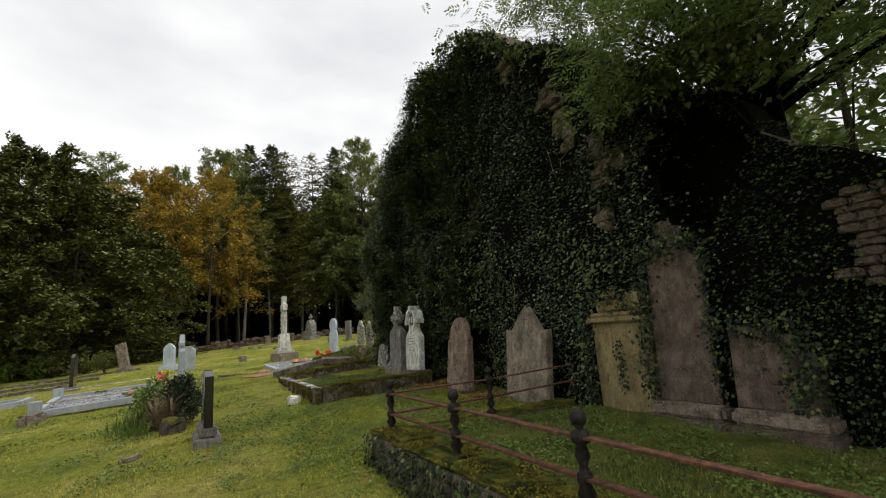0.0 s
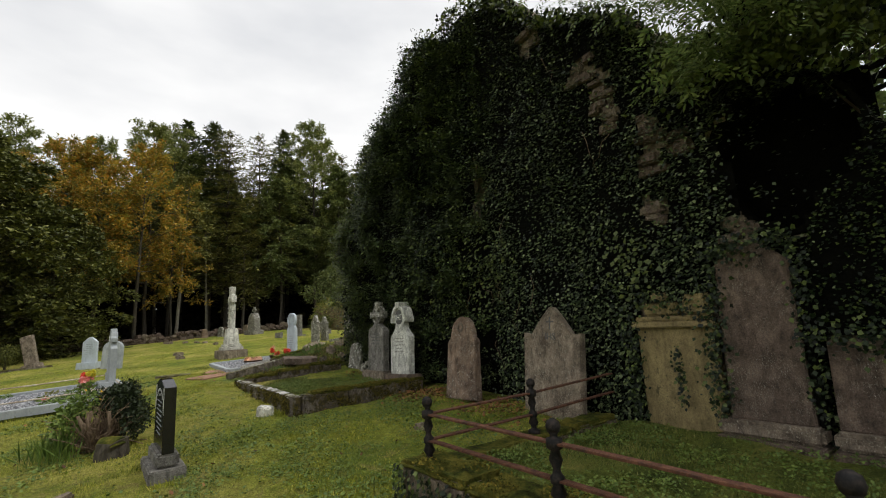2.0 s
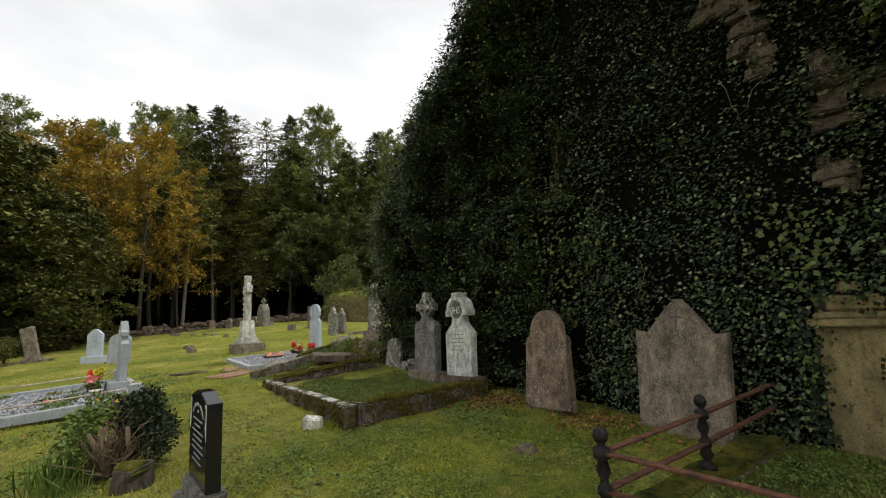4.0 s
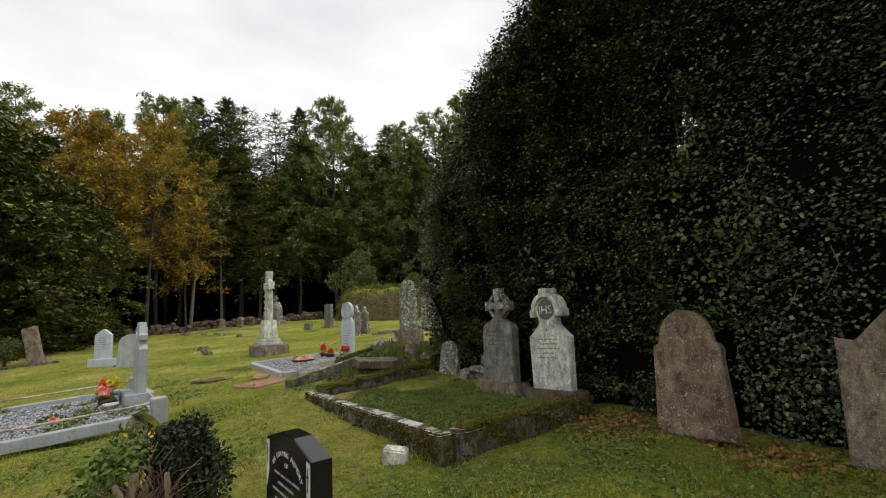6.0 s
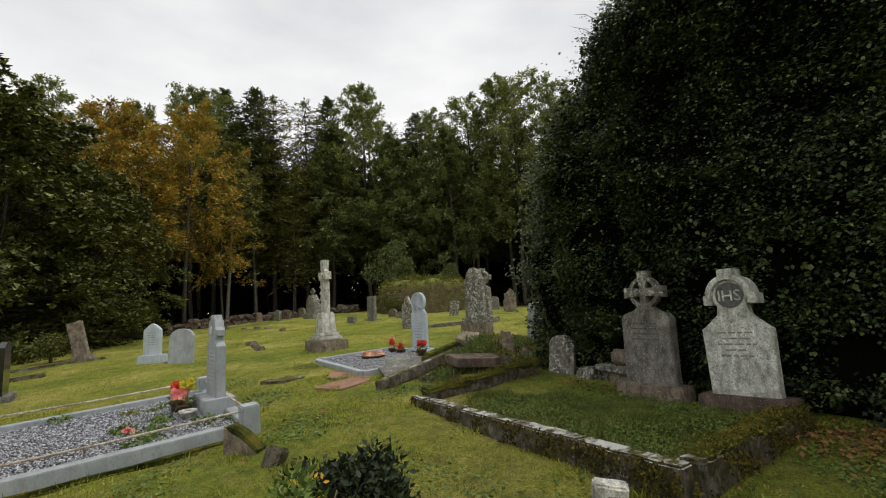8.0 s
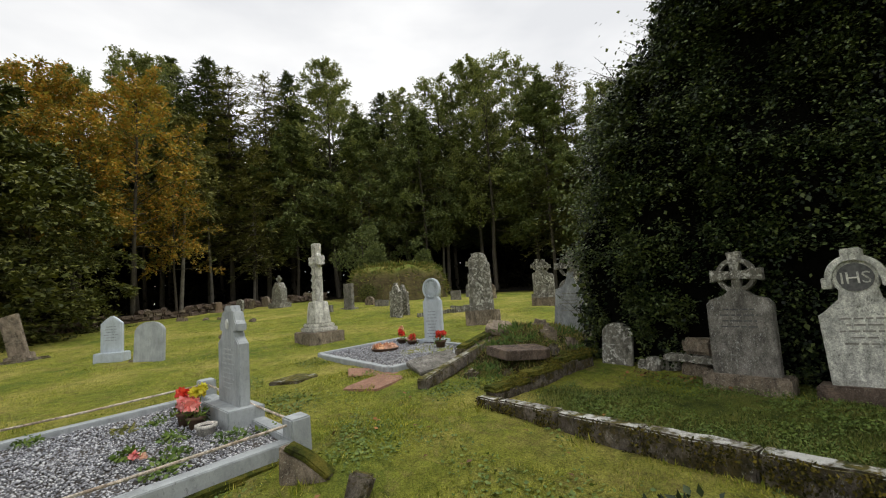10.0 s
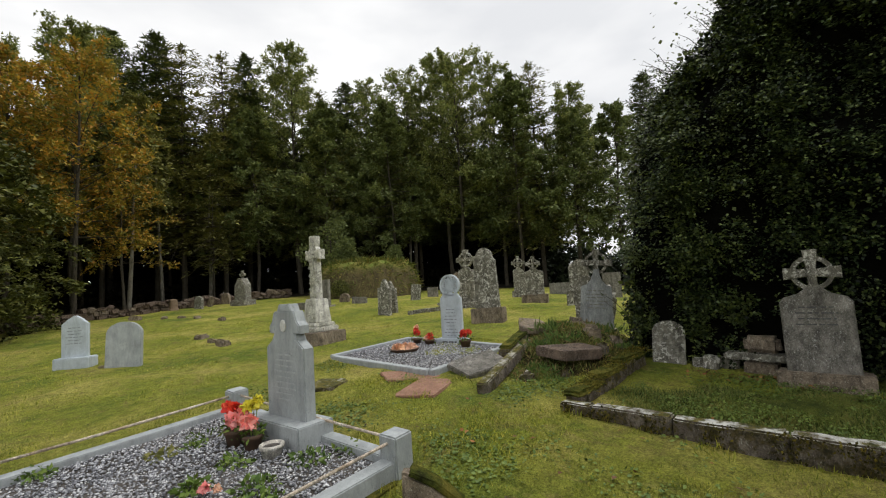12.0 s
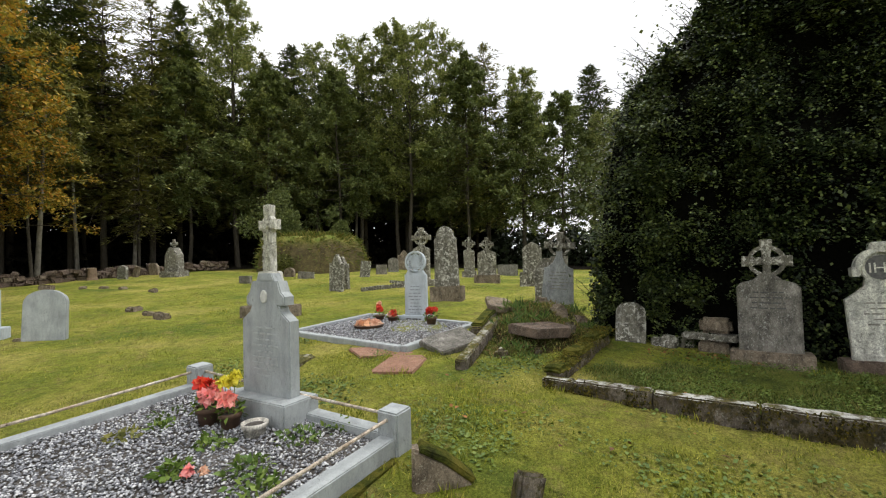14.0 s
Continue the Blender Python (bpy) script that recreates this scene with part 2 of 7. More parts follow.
M_CROSS = stone_mat("white_lichened_limestone", (0.70, 0.69, 0.63), (0.34, 0.33, 0.28), (0.09, 0.085, 0.065), 0.56, lscale=9, mottle=0.8)
M_BLUEGREY = stone_mat("pale_blue_grey_granite", (0.50, 0.55, 0.59), (0.43, 0.48, 0.52), None, bump=0.15, mottle=0.2)
M_GRANITE = stone_mat("smooth_grey_granite", (0.40, 0.425, 0.43), (0.31, 0.335, 0.34), (0.2, 0.21, 0.2), 0.70, lscale=12, bump=0.15, mottle=0.2)
M_KERB = stone_mat("mossy_kerbstone", (0.20, 0.17, 0.14), (0.08, 0.065, 0.055), (0.5, 0.5, 0.45), 0.68, moss=0.8, crust=(0.42, 0.41, 0.36))
M_KERBWHITE = stone_mat("lichen_white_kerb", (0.17, 0.145, 0.12), (0.065, 0.052, 0.042), (0.55, 0.55, 0.5), 0.68, moss=0.55, lscale=16, crust=(0.62, 0.62, 0.58))
M_REDSTONE = stone_mat("red_sandstone_flag", (0.36, 0.20, 0.135), (0.25, 0.14, 0.095), (0.4, 0.33, 0.25), 0.72, mottle=0.4)
M_RUBBLE = stone_mat("rubble_masonry", (0.25, 0.20, 0.145), (0.10, 0.08, 0.06), (0.4, 0.38, 0.32), 0.66, moss=0.3)
M_MOSS = Mat("moss", 1.0, 0, 0.1)
M_MOSS = M_MOSS.done(M_MOSS.mix(0.6, M_MOSS.ramp(M_MOSS.noise(4.5, 6, 0.7), (0.34, (0.025, 0.028, 0.008)), (0.46, (0.085, 0.10, 0.018)), (0.6, (0.21, 0.185, 0.035))), M_MOSS.ramp(M_MOSS.noise(60, 3), (0.3, 0.4), (0.7, 1.1)), "MULTIPLY"), M_MOSS.noise(38, 6, 0.8), 1.0, 0.04)
M_BLACK = Mat("polished_black_granite", 0.12, 0, 0.5)
M_BLACK = M_BLACK.done(M_BLACK.ramp(M_BLACK.noise(300, 2), (0.4, (0.006, 0.006, 0.007)), (0.75, (0.02, 0.02, 0.022))))
M_INK = Mat("worn_lettering", 0.9)
M_INK = M_INK.done(M_INK.ramp(M_INK.noise(30, 3), (0.3, (0.07, 0.07, 0.07)), (0.7, (0.15, 0.15, 0.145))))
M_FAINT = Mat("faint_lettering", 0.9)
M_FAINT = M_FAINT.done(M_FAINT.ramp(M_FAINT.noise(30, 3), (0.3, (0.20, 0.215, 0.23)), (0.7, (0.32, 0.335, 0.35))))
M_WORN = Mat("worn_stone_lettering", 0.95)
M_WORN = M_WORN.done(M_WORN.ramp(M_WORN.noise(30, 4), (0.35, (0.17, 0.165, 0.14)), (0.65, (0.36, 0.35, 0.30))))
M_GOLD = Mat("pale_lettering", 0.6)
M_GOLD = M_GOLD.done(M_GOLD.ramp(M_GOLD.noise(30, 3), (0.3, (0.5, 0.5, 0.47)), (0.7, (0.7, 0.7, 0.66))))
M_IRON = Mat("black_painted_iron", 0.7, 0.0, 0.2)
M_IRON = M_IRON.done(M_IRON.ramp(M_IRON.noise(40, 5), (0.4, (0.008, 0.008, 0.008)), (0.75, (0.04, 0.03, 0.024))), M_IRON.noise(70, 4), 0.3, 0.004)
M_RUST = Mat("rusted_iron", 0.85, 0.0, 0.3)
M_RUST = M_RUST.done(M_RUST.ramp(M_RUST.noise(18, 7, 0.75), (0.3, (0.022, 0.014, 0.011)), (0.5, (0.085, 0.036, 0.020)), (0.7, (0.19, 0.085, 0.045))), M_RUST.noise(60, 6, 0.8), 0.7, 0.006)
M_GRAVEL = leaf_mat("grey_gravel", (0.09, 0.094, 0.105), (0.22, 0.228, 0.25), (0.36, 0.37, 0.40), (0.66, 0.67, 0.69), rough=0.8, spec=0.3, warm=(1.12, 1.08, 1.0))
M_SOIL = Mat("dark_soil", 1.0)
M_SOIL = M_SOIL.done(M_SOIL.ramp(M_SOIL.noise(30, 5), (0.3, (0.03, 0.025, 0.02)), (0.7, (0.12, 0.11, 0.10))), M_SOIL.noise(40, 5), 0.7, 0.02)

# ---- helpers of this scene ----
rng = np.random.default_rng(7)
GY = (-60, -10, 0, 6, 9, 12, 18, 30, 50, 400)
GZ = (-2.0, -0.55, 0.0, 0.36, 0.47, 0.66, 0.80, 1.3, 2.0, 5.0)


def ground_z(x, y):
    """Height of the lawn: it climbs away from the start and towards the church."""
    x, y = np.asarray(x, float), np.asarray(y, float)
    base = (np.interp(y - 0.8, GY, GZ) + np.interp(y, GY, GZ) + np.interp(y + 0.8, GY, GZ)) / 3 + 0.05 * np.clip(x, -14, 9)
    bumps = 0.012 * np.sin(1.9 * x + 0.6 * y) + 0.010 * np.sin(2.7 * y - 1.1 * x) + 0.006 * np.sin(6.1 * x + 4.3 * y) + 0.005 * np.sin(9.7 * y - 5.9 * x) + 0.006 * np.sin(17.3 * x + 8.1 * y) * np.sin(15.1 * y - 6.7 * x)
    return base + bumps


def gz(x, y):
    return float(ground_z(x, y))


def mesh_of(name, verts, faces, material, smooth=False):
    me = bpy.data.meshes.new(name)
    verts = np.asarray(verts, np.float32)
    if isinstance(faces, np.ndarray):
        n, k = faces.shape
        me.vertices.add(len(verts))
        me.vertices.foreach_set("co", verts.ravel())
        me.loops.add(n * k)
        me.loops.foreach_set("vertex_index", faces.astype(np.int32).ravel())
        me.polygons.add(n)
        me.polygons.foreach_set("loop_start", np.arange(0, n * k, k, dtype=np.int32))
        me.update(calc_edges=True)
    else:
        me.from_pydata(verts.tolist(), [], faces)
    me.materials.append(material)
    if smooth:
        me.polygons.foreach_set("use_smooth", np.ones(len(me.polygons), bool))
    return me


def thing(name, label, category, m=None, group="", kind=""):
    ob = new(name)
    ob.empty_display_size = 0.1
    if m is not None:
        ob.matrix_basis = m
    return tagged(ob, label, category, group, kind)


def part(name, bm, material, parent, label="", smooth=False):
    """Links a bmesh (or a finished mesh) as one mesh object under a thing or a part."""
    if isinstance(bm, bpy.types.Mesh):
        me = bm
    else:
        me = bpy.data.meshes.new(name)
        bm.normal_update()
        bm.to_mesh(me)
        bm.free()
        me.materials.append(material)
        if smooth:
            me.polygons.foreach_set("use_smooth", np.ones(len(me.polygons), bool))
    ob = new(name, me)
    if parent is not None:
        ob.parent = parent
    if label:
        ob["label"] = label
    return ob


def rough_up(bm, amount, scale=6.0, seed=0.0):
    """Uneven, worn faces."""
    for v in bm.verts:
        v.co += amount * noise.noise_vector(v.co * scale + Vector((seed, seed * 1.7, 0)))
    return bm


def box(sx, sy, sz, x=0, y=0, z=0, bevel=0.012, bm=None, worn=0.0, cuts=0, seed=0.0, turn=None):
    """A bevelled block that stands on z."""
    b = bmesh.new()
    bmesh.ops.create_cube(b, size=1, matrix=Matrix.Diagonal((sx, sy, sz, 1)))
    if bevel:
        bmesh.ops.bevel(b, geom=b.edges[:], offset=bevel, segments=2, affect="EDGES", clamp_overlap=True)
    if cuts:
        bmesh.ops.subdivide_edges(b, edges=[e for e in b.edges if e.calc_length() > 0.08], cuts=cuts, use_grid_fill=True)
    m = Matrix.Translation((x, y, z + sz / 2))
    if turn is not None:
        m = m @ turn
    if worn:
        rough_up(b, worn, 7.0, seed)
    bmesh.ops.transform(b, matrix=m, verts=b.verts)
    if bm is None:
        return b
    me = bpy.data.meshes.new("tmp")
    b.to_mesh(me)
    b.free()
    bm.from_mesh(me)
    bpy.data.meshes.remove(me)
    return bm


def prism(outline, depth, bevel=0.012, y=0.0, worn=0.0, seed=0.0):
    """An upright slab: outline in x and z, depth along y, its middle at y."""
    b = bmesh.new()
    f = b.faces.new([b.verts.new((x, y - depth / 2, z)) for x, z in outline])
    r = bmesh.ops.extrude_face_region(b, geom=[f])
    bmesh.ops.translate(b, vec=(0, depth, 0), verts=[g for g in r["geom"] if isinstance(g, bmesh.types.BMVert)])
    bmesh.ops.recalc_face_normals(b, faces=b.faces)
    if bevel:
        edges = [e for e in b.edges if abs(e.verts[0].co.y - e.verts[1].co.y) < 1e-5]
        bmesh.ops.bevel(b, geom=edges, offset=bevel, segments=2, affect="EDGES", clamp_overlap=True)
    bmesh.ops.triangulate(b, faces=[g for g in b.faces if len(g.verts) > 4])
    if worn:
        rough_up(b, worn, 9.0, seed)
    return b


def annulus(r0, r1, depth, cx, cz, y=0.0, seg=40, a0=0.0, a1=360.0):
    b = bmesh.new()
    full = a1 - a0 >= 360
    n = seg if full else seg + 1
    rows = []
    for i in range(n):
        a = radians(a0 + (a1 - a0) * i / seg)
        c, s = math.cos(a), math.sin(a)
        rows.append([b.verts.new((cx + r * c, y + d, cz + r * s)) for r, d in ((r0, -depth / 2), (r1, -depth / 2), (r1, depth / 2), (r0, depth / 2))])
    for i in range(n if full else n - 1):
        p, q = rows[i], rows[(i + 1) % n]
        for j in range(4):
            b.faces.new((p[j], q[j], q[(j + 1) % 4], p[(j + 1) % 4]))
    bmesh.ops.recalc_face_normals(b, faces=b.faces)
    return b


def join(*bms):
    out = bms[0]
    for b in bms[1:]:
        me = bpy.data.meshes.new("tmp")
        b.to_mesh(me)
        b.free()
        out.from_mesh(me)
        bpy.data.meshes.remove(me)
    return out


def lathe(profile, seg=16, m=None):
    """A turned piece: profile rows of radius and height."""
    b = bmesh.new()
    rows = [[b.verts.new((r * math.cos(2 * math.pi * i / seg), r * math.sin(2 * math.pi * i / seg), z)) for i in range(seg)] for r, z in profile]
    for p, q in zip(rows, rows[1:]):
        for i in range(seg):
            b.faces.new((p[i], p[(i + 1) % seg], q[(i + 1) % seg], q[i]))
    b.faces.new(rows[0][::-1])
    b.faces.new(rows[-1])
    if m is not None:
        bmesh.ops.transform(b, matrix=m, verts=b.verts)
    return b


class Tubes:
    """Collects tapered tubes: trunks, limbs, stems, cords."""

    def __init__(self, seg=7):
        self.v, self.f, self.seg, self.n = [], [], seg, 0

    def add(self, pts, radii):
        pts = [Vector(p) for p in pts]
        s = self.seg
        for i, (p, r) in enumerate(zip(pts, radii)):
            d = (pts[min(i + 1, len(pts) - 1)] - pts[max(i - 1, 0)]).normalized()
            u = d.cross(Vector((0.31, 0.17, 0.93)) if abs(d.z) < 0.8 else Vector((1, 0.2, 0))).normalized()
            w = d.cross(u)
            for k in range(s):
                a = 2 * math.pi * k / s
                self.v.append(tuple(p + r * (math.cos(a) * u + math.sin(a) * w)))
            if i:
                o = self.n + (i - 1) * s
                for k in range(s):
                    self.f.append((o + k, o + (k + 1) % s, o + s + (k + 1) % s, o + s + k))
        self.f.append(tuple(self.n + (len(pts) - 1) * s + k for k in range(s)))
        self.n += len(pts) * s
        return self

    def mesh(self, name, material):
        return mesh_of(name, self.v, self.f, material, True)


def unit(a):
    return a / np.maximum(np.linalg.norm(a, axis=1, keepdims=True), 1e-9)


def leaf_geo(P, N, U, length, width=0.6, fold=0.25):
    """One folded leaf of two triangles at each point: N its face, U towards its tip."""
    n = len(P)
    length = np.broadcast_to(np.asarray(length, float), (n,))[:, None]
    N = unit(N)
    U = unit(U - N * np.sum(U * N, axis=1, keepdims=True))
    S = np.cross(N, U)
    mid = P + U * length * 0.42 + N * length * fold * 0.35
    V = np.stack([P, mid + S * length * width / 2, P + U * length, mid - S * length * width / 2], axis=1).reshape(-1, 3)
    i = np.arange(n)[:, None] * 4
    return V, np.concatenate([i + [[0, 1, 2]], i + [[0, 2, 3]]], axis=0)


def leaves(name, P, N, U, length, material, width=0.6, fold=0.25):
    V, F = leaf_geo(P, N, U, length, width, fold)
    return mesh_of(name, V, F, material)


def rand_dirs(n, r=rng):
    return unit(r.normal(size=(n, 3)))


def puff(n, r=rng, far=1.7):
    """Points thick at the middle and thinning out to a round edge."""
    v = r.normal(size=(n, 3))
    d = np.linalg.norm(v, axis=1)
    return v * np.where(d > far, far * r.uniform(0.6, 1, n) / d, 1)[:, None]


# ---- ground ----
def spread(lo, hi, step, far, grow=1.22):
    """Even steps over the nearest stretch, ever wider ones out to the horizon."""
    a = list(np.arange(lo, hi + step / 2, step))
    d, left, right = step, lo, hi
    while right < far:
        d *= grow
        left, right = left - d, right + d
        a = [left] + a + [right]
    return np.array(a)


gxs, gys = spread(-7, 10, 0.125, 900), spread(-2, 30, 0.16, 900)
GX, GYY = np.meshgrid(gxs, gys)
ZZ = ground_z(GX, GYY)
nx, ny = len(gxs), len(gys)
idx = np.arange(nx * ny).reshape(ny, nx)
F = np.stack([idx[:-1, :-1], idx[:-1, 1:], idx[1:, 1:], idx[1:, :-1]], axis=-1).reshape(-1, 4)
ground = new("ground", mesh_of("ground", np.stack([GX, GYY, ZZ], -1).reshape(-1, 3), F, M_GRASS, True))
tagged(ground, "mossy green graveyard lawn with worn and yellowed patches", "ground", kind="structure")

# ---- ruined church wall with its ivy ----
WY = (-9, 0.5, 1.2, 1.75, 2.0, 2.6, 3.1, 3.5, 4.7, 5.3, 6.0, 7.4, 8.4, 9.4, 10.3, 10.65, 10.78, 10.85)
WZ = (2.3, 2.4, 2.62, 2.95, 3.6, 3.95, 4.3, 5.1, 5.7, 6.5, 6.8, 6.8, 6.05, 5.2, 4.2, 3.1, 1.8, 0.9)
WALL_X, WALL_T = 4.32, 0.85


def wall_top(y):
    lump = np.clip((y - 5.2) / 1.5, 0, 1) * np.clip((10.4 - y) / 1.2, 0, 1)
    return np.interp(y, WY, WZ) + lump * (0.11 * np.sin(4.3 * np.asarray(y) + 0.6) + 0.07 * np.sin(9.1 * np.asarray(y)))


def ivy_x(y, z):
    """Face of the ivy: thin on the nave wall, billowing towards the far gable."""
    y, z = np.asarray(y, float), np.asarray(z, float)
    s = np.clip((y - 5.9) / 1.9, 0, 1)
    s = s * s * (3 - 2 * s)
    billow = 0.09 * np.sin(1.7 * y + 1.3 * z) + 0.08 * np.sin(3.1 * z - 1.1 * y + 1.0) + 0.07 * np.sin(4.7 * y - 2.3 * z) + 0.05 * np.sin(7.9 * y + 5.3 * z)
    low = np.clip((2.5 - z) / 0.9, 0, 1) * s * 0.26
    rim = np.clip((wall_top(y) - z) / 0.9, 0, 1)
    return WALL_X - 0.06 - (0.36 * s + (0.3 + 0.9 * s) * billow * np.clip((z - 1.4) / 1.2, 0.15, 1)) * (0.35 + 0.65 * rim) + low


BARE_SPOTS = ((4.15, 4.66, 0.20, 0.16), (3.93, 4.28, 0.14, 0.26), (4.97, 5.6, 0.17, 0.22), (3.42, 3.30, 0.13, 0.22), (3.48, 2.71, 0.11, 0.16), (3.10, 3.33, 0.07, 0.10), (2.75, 2.32, 0.13, 0.10), (3.44, 3.66, 0.07, 0.12), (3.84, 3.92, 0.06, 0.13))


def bare(y, z):
    """Where the masonry and monuments stay free of ivy."""
    spots = np.zeros(np.broadcast(y, z).shape, bool)
    for cy, cz, ry, rz in BARE_SPOTS:
        spots |= ((y - cy + 0.04 * np.sin(17 * z)) / ry) ** 2 + ((z - cz + 0.04 * np.sin(19 * y)) / rz) ** 2 < 1
    tomb = (y > 3.0) & (y < 3.78) & (z < 1.72)
    slab = (y > 2.40) & (y < 2.96) & (z < 2.05 - 0.35 * np.abs(y - 2.67))
    slab2 = (y > 1.66) & (y < 2.26) & (z < 1.35 - 0.8 * np.clip(1.95 - y, 0, 1))
    patch = (y > 0.2) & (y < 1.22) & (z > 1.62) & (z < 2.25)
    return spots | tomb | slab | slab2 | patch


def in_window(y, z):
    return ((y - 6.24 + 0.05 * np.sin(9 * z)) / 0.125) ** 2 + ((z - 3.52 + 0.06 * np.sin(13 * y)) / 0.38) ** 2 < 1


# Outline of the dark hollow added where foliage shades the wall.
def in_shade_hollow(y, z):
    return ((y - 2.33 + 0.07 * np.sin(7 * z)) / 0.48) ** 2 + ((z - 2.95 + 0.10 * np.sin(6 * y) + 0.05 * np.sin(17 * y)) / 0.62) ** 2 < 1


def sheet(y0, y1, z0, dy, dz, fx, skip, name, material, parent):
    ys, zs = np.arange(y0, y1 + dy / 2, dy), np.arange(z0, 7.4, dz)
    Y, Z = np.meshgrid(ys, zs)
    top = wall_top(Y) + 0.05 * np.sin(5 * Y) + 0.04 * np.sin(11 * Y + 1)
    Zc = np.minimum(Z, top)
    X = fx(Y, Zc)
    k = np.arange(Y.size).reshape(Y.shape)
    f = np.stack([k[:-1, :-1], k[1:, :-1], k[1:, 1:], k[:-1, 1:]], -1)
    ym, zm = (Y[:-1, :-1] + Y[1:, 1:]) / 2, (Z[:-1, :-1] + Z[1:, 1:]) / 2
    keep = (Z[:-1, :-1] < top[:-1, :-1]) & ~skip(ym, zm)
    return part(name, mesh_of(name, np.stack([X, Y, Zc], -1).reshape(-1, 3), f[keep], material, True), None, parent)


church = thing("wall_church", "roofless church wall of brown rubble stone smothered in ivy", "wall", kind="structure")
wall_skip = lambda y, z: in_window(y, z) | (((y - 2.33) / 0.58) ** 2 + ((z - 2.95) / 0.72) ** 2 < 1)
sheet(-9, 10.8, -0.6, 0.1, 0.1, lambda y, z: WALL_X + 0.02 * np.sin(9 * y + 3 * z) * np.sin(11 * z - 2 * y), wall_skip, "outer_face", M_RUBBLE, church)
sheet(-9, 10.8, -0.6, 0.1, 0.1, lambda y, z: WALL_X + WALL_T + 0 * y, lambda y, z: ((y - 6.42) / 0.24) ** 2 + ((z - 3.80) / 0.42) ** 2 < 1, "inner_face", M_RUBBLE, church)
# wall head and far end
ys = np.arange(-9, 10.81, 0.1)
tz = wall_top(ys) + 0.05 * np.sin(5 * ys) + 0.04 * np.sin(11 * ys + 1)
V = np.concatenate([np.stack([np.full_like(ys, WALL_X), ys, tz], 1), np.stack([np.full_like(ys, WALL_X + WALL_T), ys, tz], 1)])
n = len(ys)
part("wall_head", mesh_of("wall_head", V, np.array([(i, i + n, i + n + 1, i + 1) for i in range(n - 1)]), M_RUBBLE), None, church)
part("gable_end", box(WALL_T, 0.3, 1.6, WALL_X + WALL_T / 2, 10.66, -0.4, bevel=0.05, worn=0.02, cuts=3), M_RUBBLE, church)
jamb = join(*[annulus(1.0, 1.06, WALL_T, 0, 0, 0, 24)])
bmesh.ops.transform(jamb, matrix=Matrix.Translation((WALL_X + 0.24, 6.29, 3.60)) @ Matrix.Rotation(radians(90), 4, "Z") @ Matrix.Diagonal((0.32, 0.5, 0.48, 1)), verts=jamb.verts)
part("window_jamb", jamb, M_RUBBLE, church)
# Made-up hollow lined near-black, standing in for shade under the hanging foliage.
jamb = annulus(1.0, 1.08, 0.6, 0, 0, 0, 24)
bmesh.ops.transform(jamb, matrix=Matrix.Translation((WALL_X + 0.3, 2.33, 2.95)) @ Matrix.Rotation(radians(90), 4, "Z") @ Matrix.Diagonal((0.56, 1, 0.68, 1)), verts=jamb.verts)
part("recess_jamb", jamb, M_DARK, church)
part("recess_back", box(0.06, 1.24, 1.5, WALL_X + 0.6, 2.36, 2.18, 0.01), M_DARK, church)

ivy = thing("ivy", "dense dark green ivy covering the ruined church wall", "ivy", kind="stuff")
# Dark backing sheet paints the shade seen between the leaves.
sheet(-9, 10.8, 0.1, 0.09, 0.09, lambda y, z: np.minimum(ivy_x(y, z) + 0.05, WALL_X - 0.045), lambda y, z: bare(y, z) | in_window(y, z) | in_shade_hollow(y, z), "ivy_stems", M_DARK, ivy)


def scatter_ivy(n, y0, y1, hang=0.6):
    y = rng.uniform(y0, y1, n)
    z = 0.45 + rng.uniform(0, 1, n) * 6.6
    gap = np.sin(3.3 * y + 1.9 * z) * np.sin(2.7 * z - 1.3 * y) + 0.7 * np.sin(7.1 * y - 3.7 * z) * np.sin(6.3 * z + 2.2 * y)
    ok = (z < wall_top(y) + 0.1 + 0.1 * np.sin(5 * y)) & ~bare(y, z) & ~in_window(y, z) & ~(in_shade_hollow(y, z) & (rng.uniform(size=n) < 0.95)) & (rng.uniform(-0.2, 2.0, n) < gap + np.where(y > 6.0, 0.25 + 0.16 * (z - 2.5), 1.3))
    ok |= (bare(y, z) & (rng.uniform(size=n) < 0.28) & (z > 1.9) & (z < wall_top(y)))
    ok |= in_window(y, z) & (rng.uniform(size=n) < 0.2)
    y, z = y[ok], z[ok]
    tuftq = np.sin(17 * y + 9 * z) * np.sin(15 * z - 7 * y) + np.sin(29 * y - 13 * z) * np.sin(23 * z + 11 * y)
    x = ivy_x(y, z) - rng.uniform(0.0, 0.10, len(y)) * (0.6 + 1.3 * (y > 6.2)) - 0.05 * np.clip(tuftq, -0.5, 1.5) * (y > 6.0)
    return np.stack([x, y, z], 1)


P = np.concatenate([scatter_ivy(66000, 2.2, 7.2), scatter_ivy(96000, 6.4, 10.82), scatter_ivy(52000, -2, 2.4)])
nP = len(P)
N = np.stack([-np.ones(nP), rng.normal(0, 0.6, nP), rng.normal(1.05, 0.45, nP)], 1)
U = np.stack([rng.normal(-0.25, 0.3, nP), rng.normal(0, 0.6, nP), -np.ones(nP)], 1)
size = rng.uniform(0.020, 0.054, nP) * np.where(P[:, 1] < 2.3, 0.8, 1.0)
# Darker leaf colour, holding shade, at gable and near end; paler wall ivy between.
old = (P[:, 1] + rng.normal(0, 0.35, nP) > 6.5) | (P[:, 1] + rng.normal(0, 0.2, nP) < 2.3)
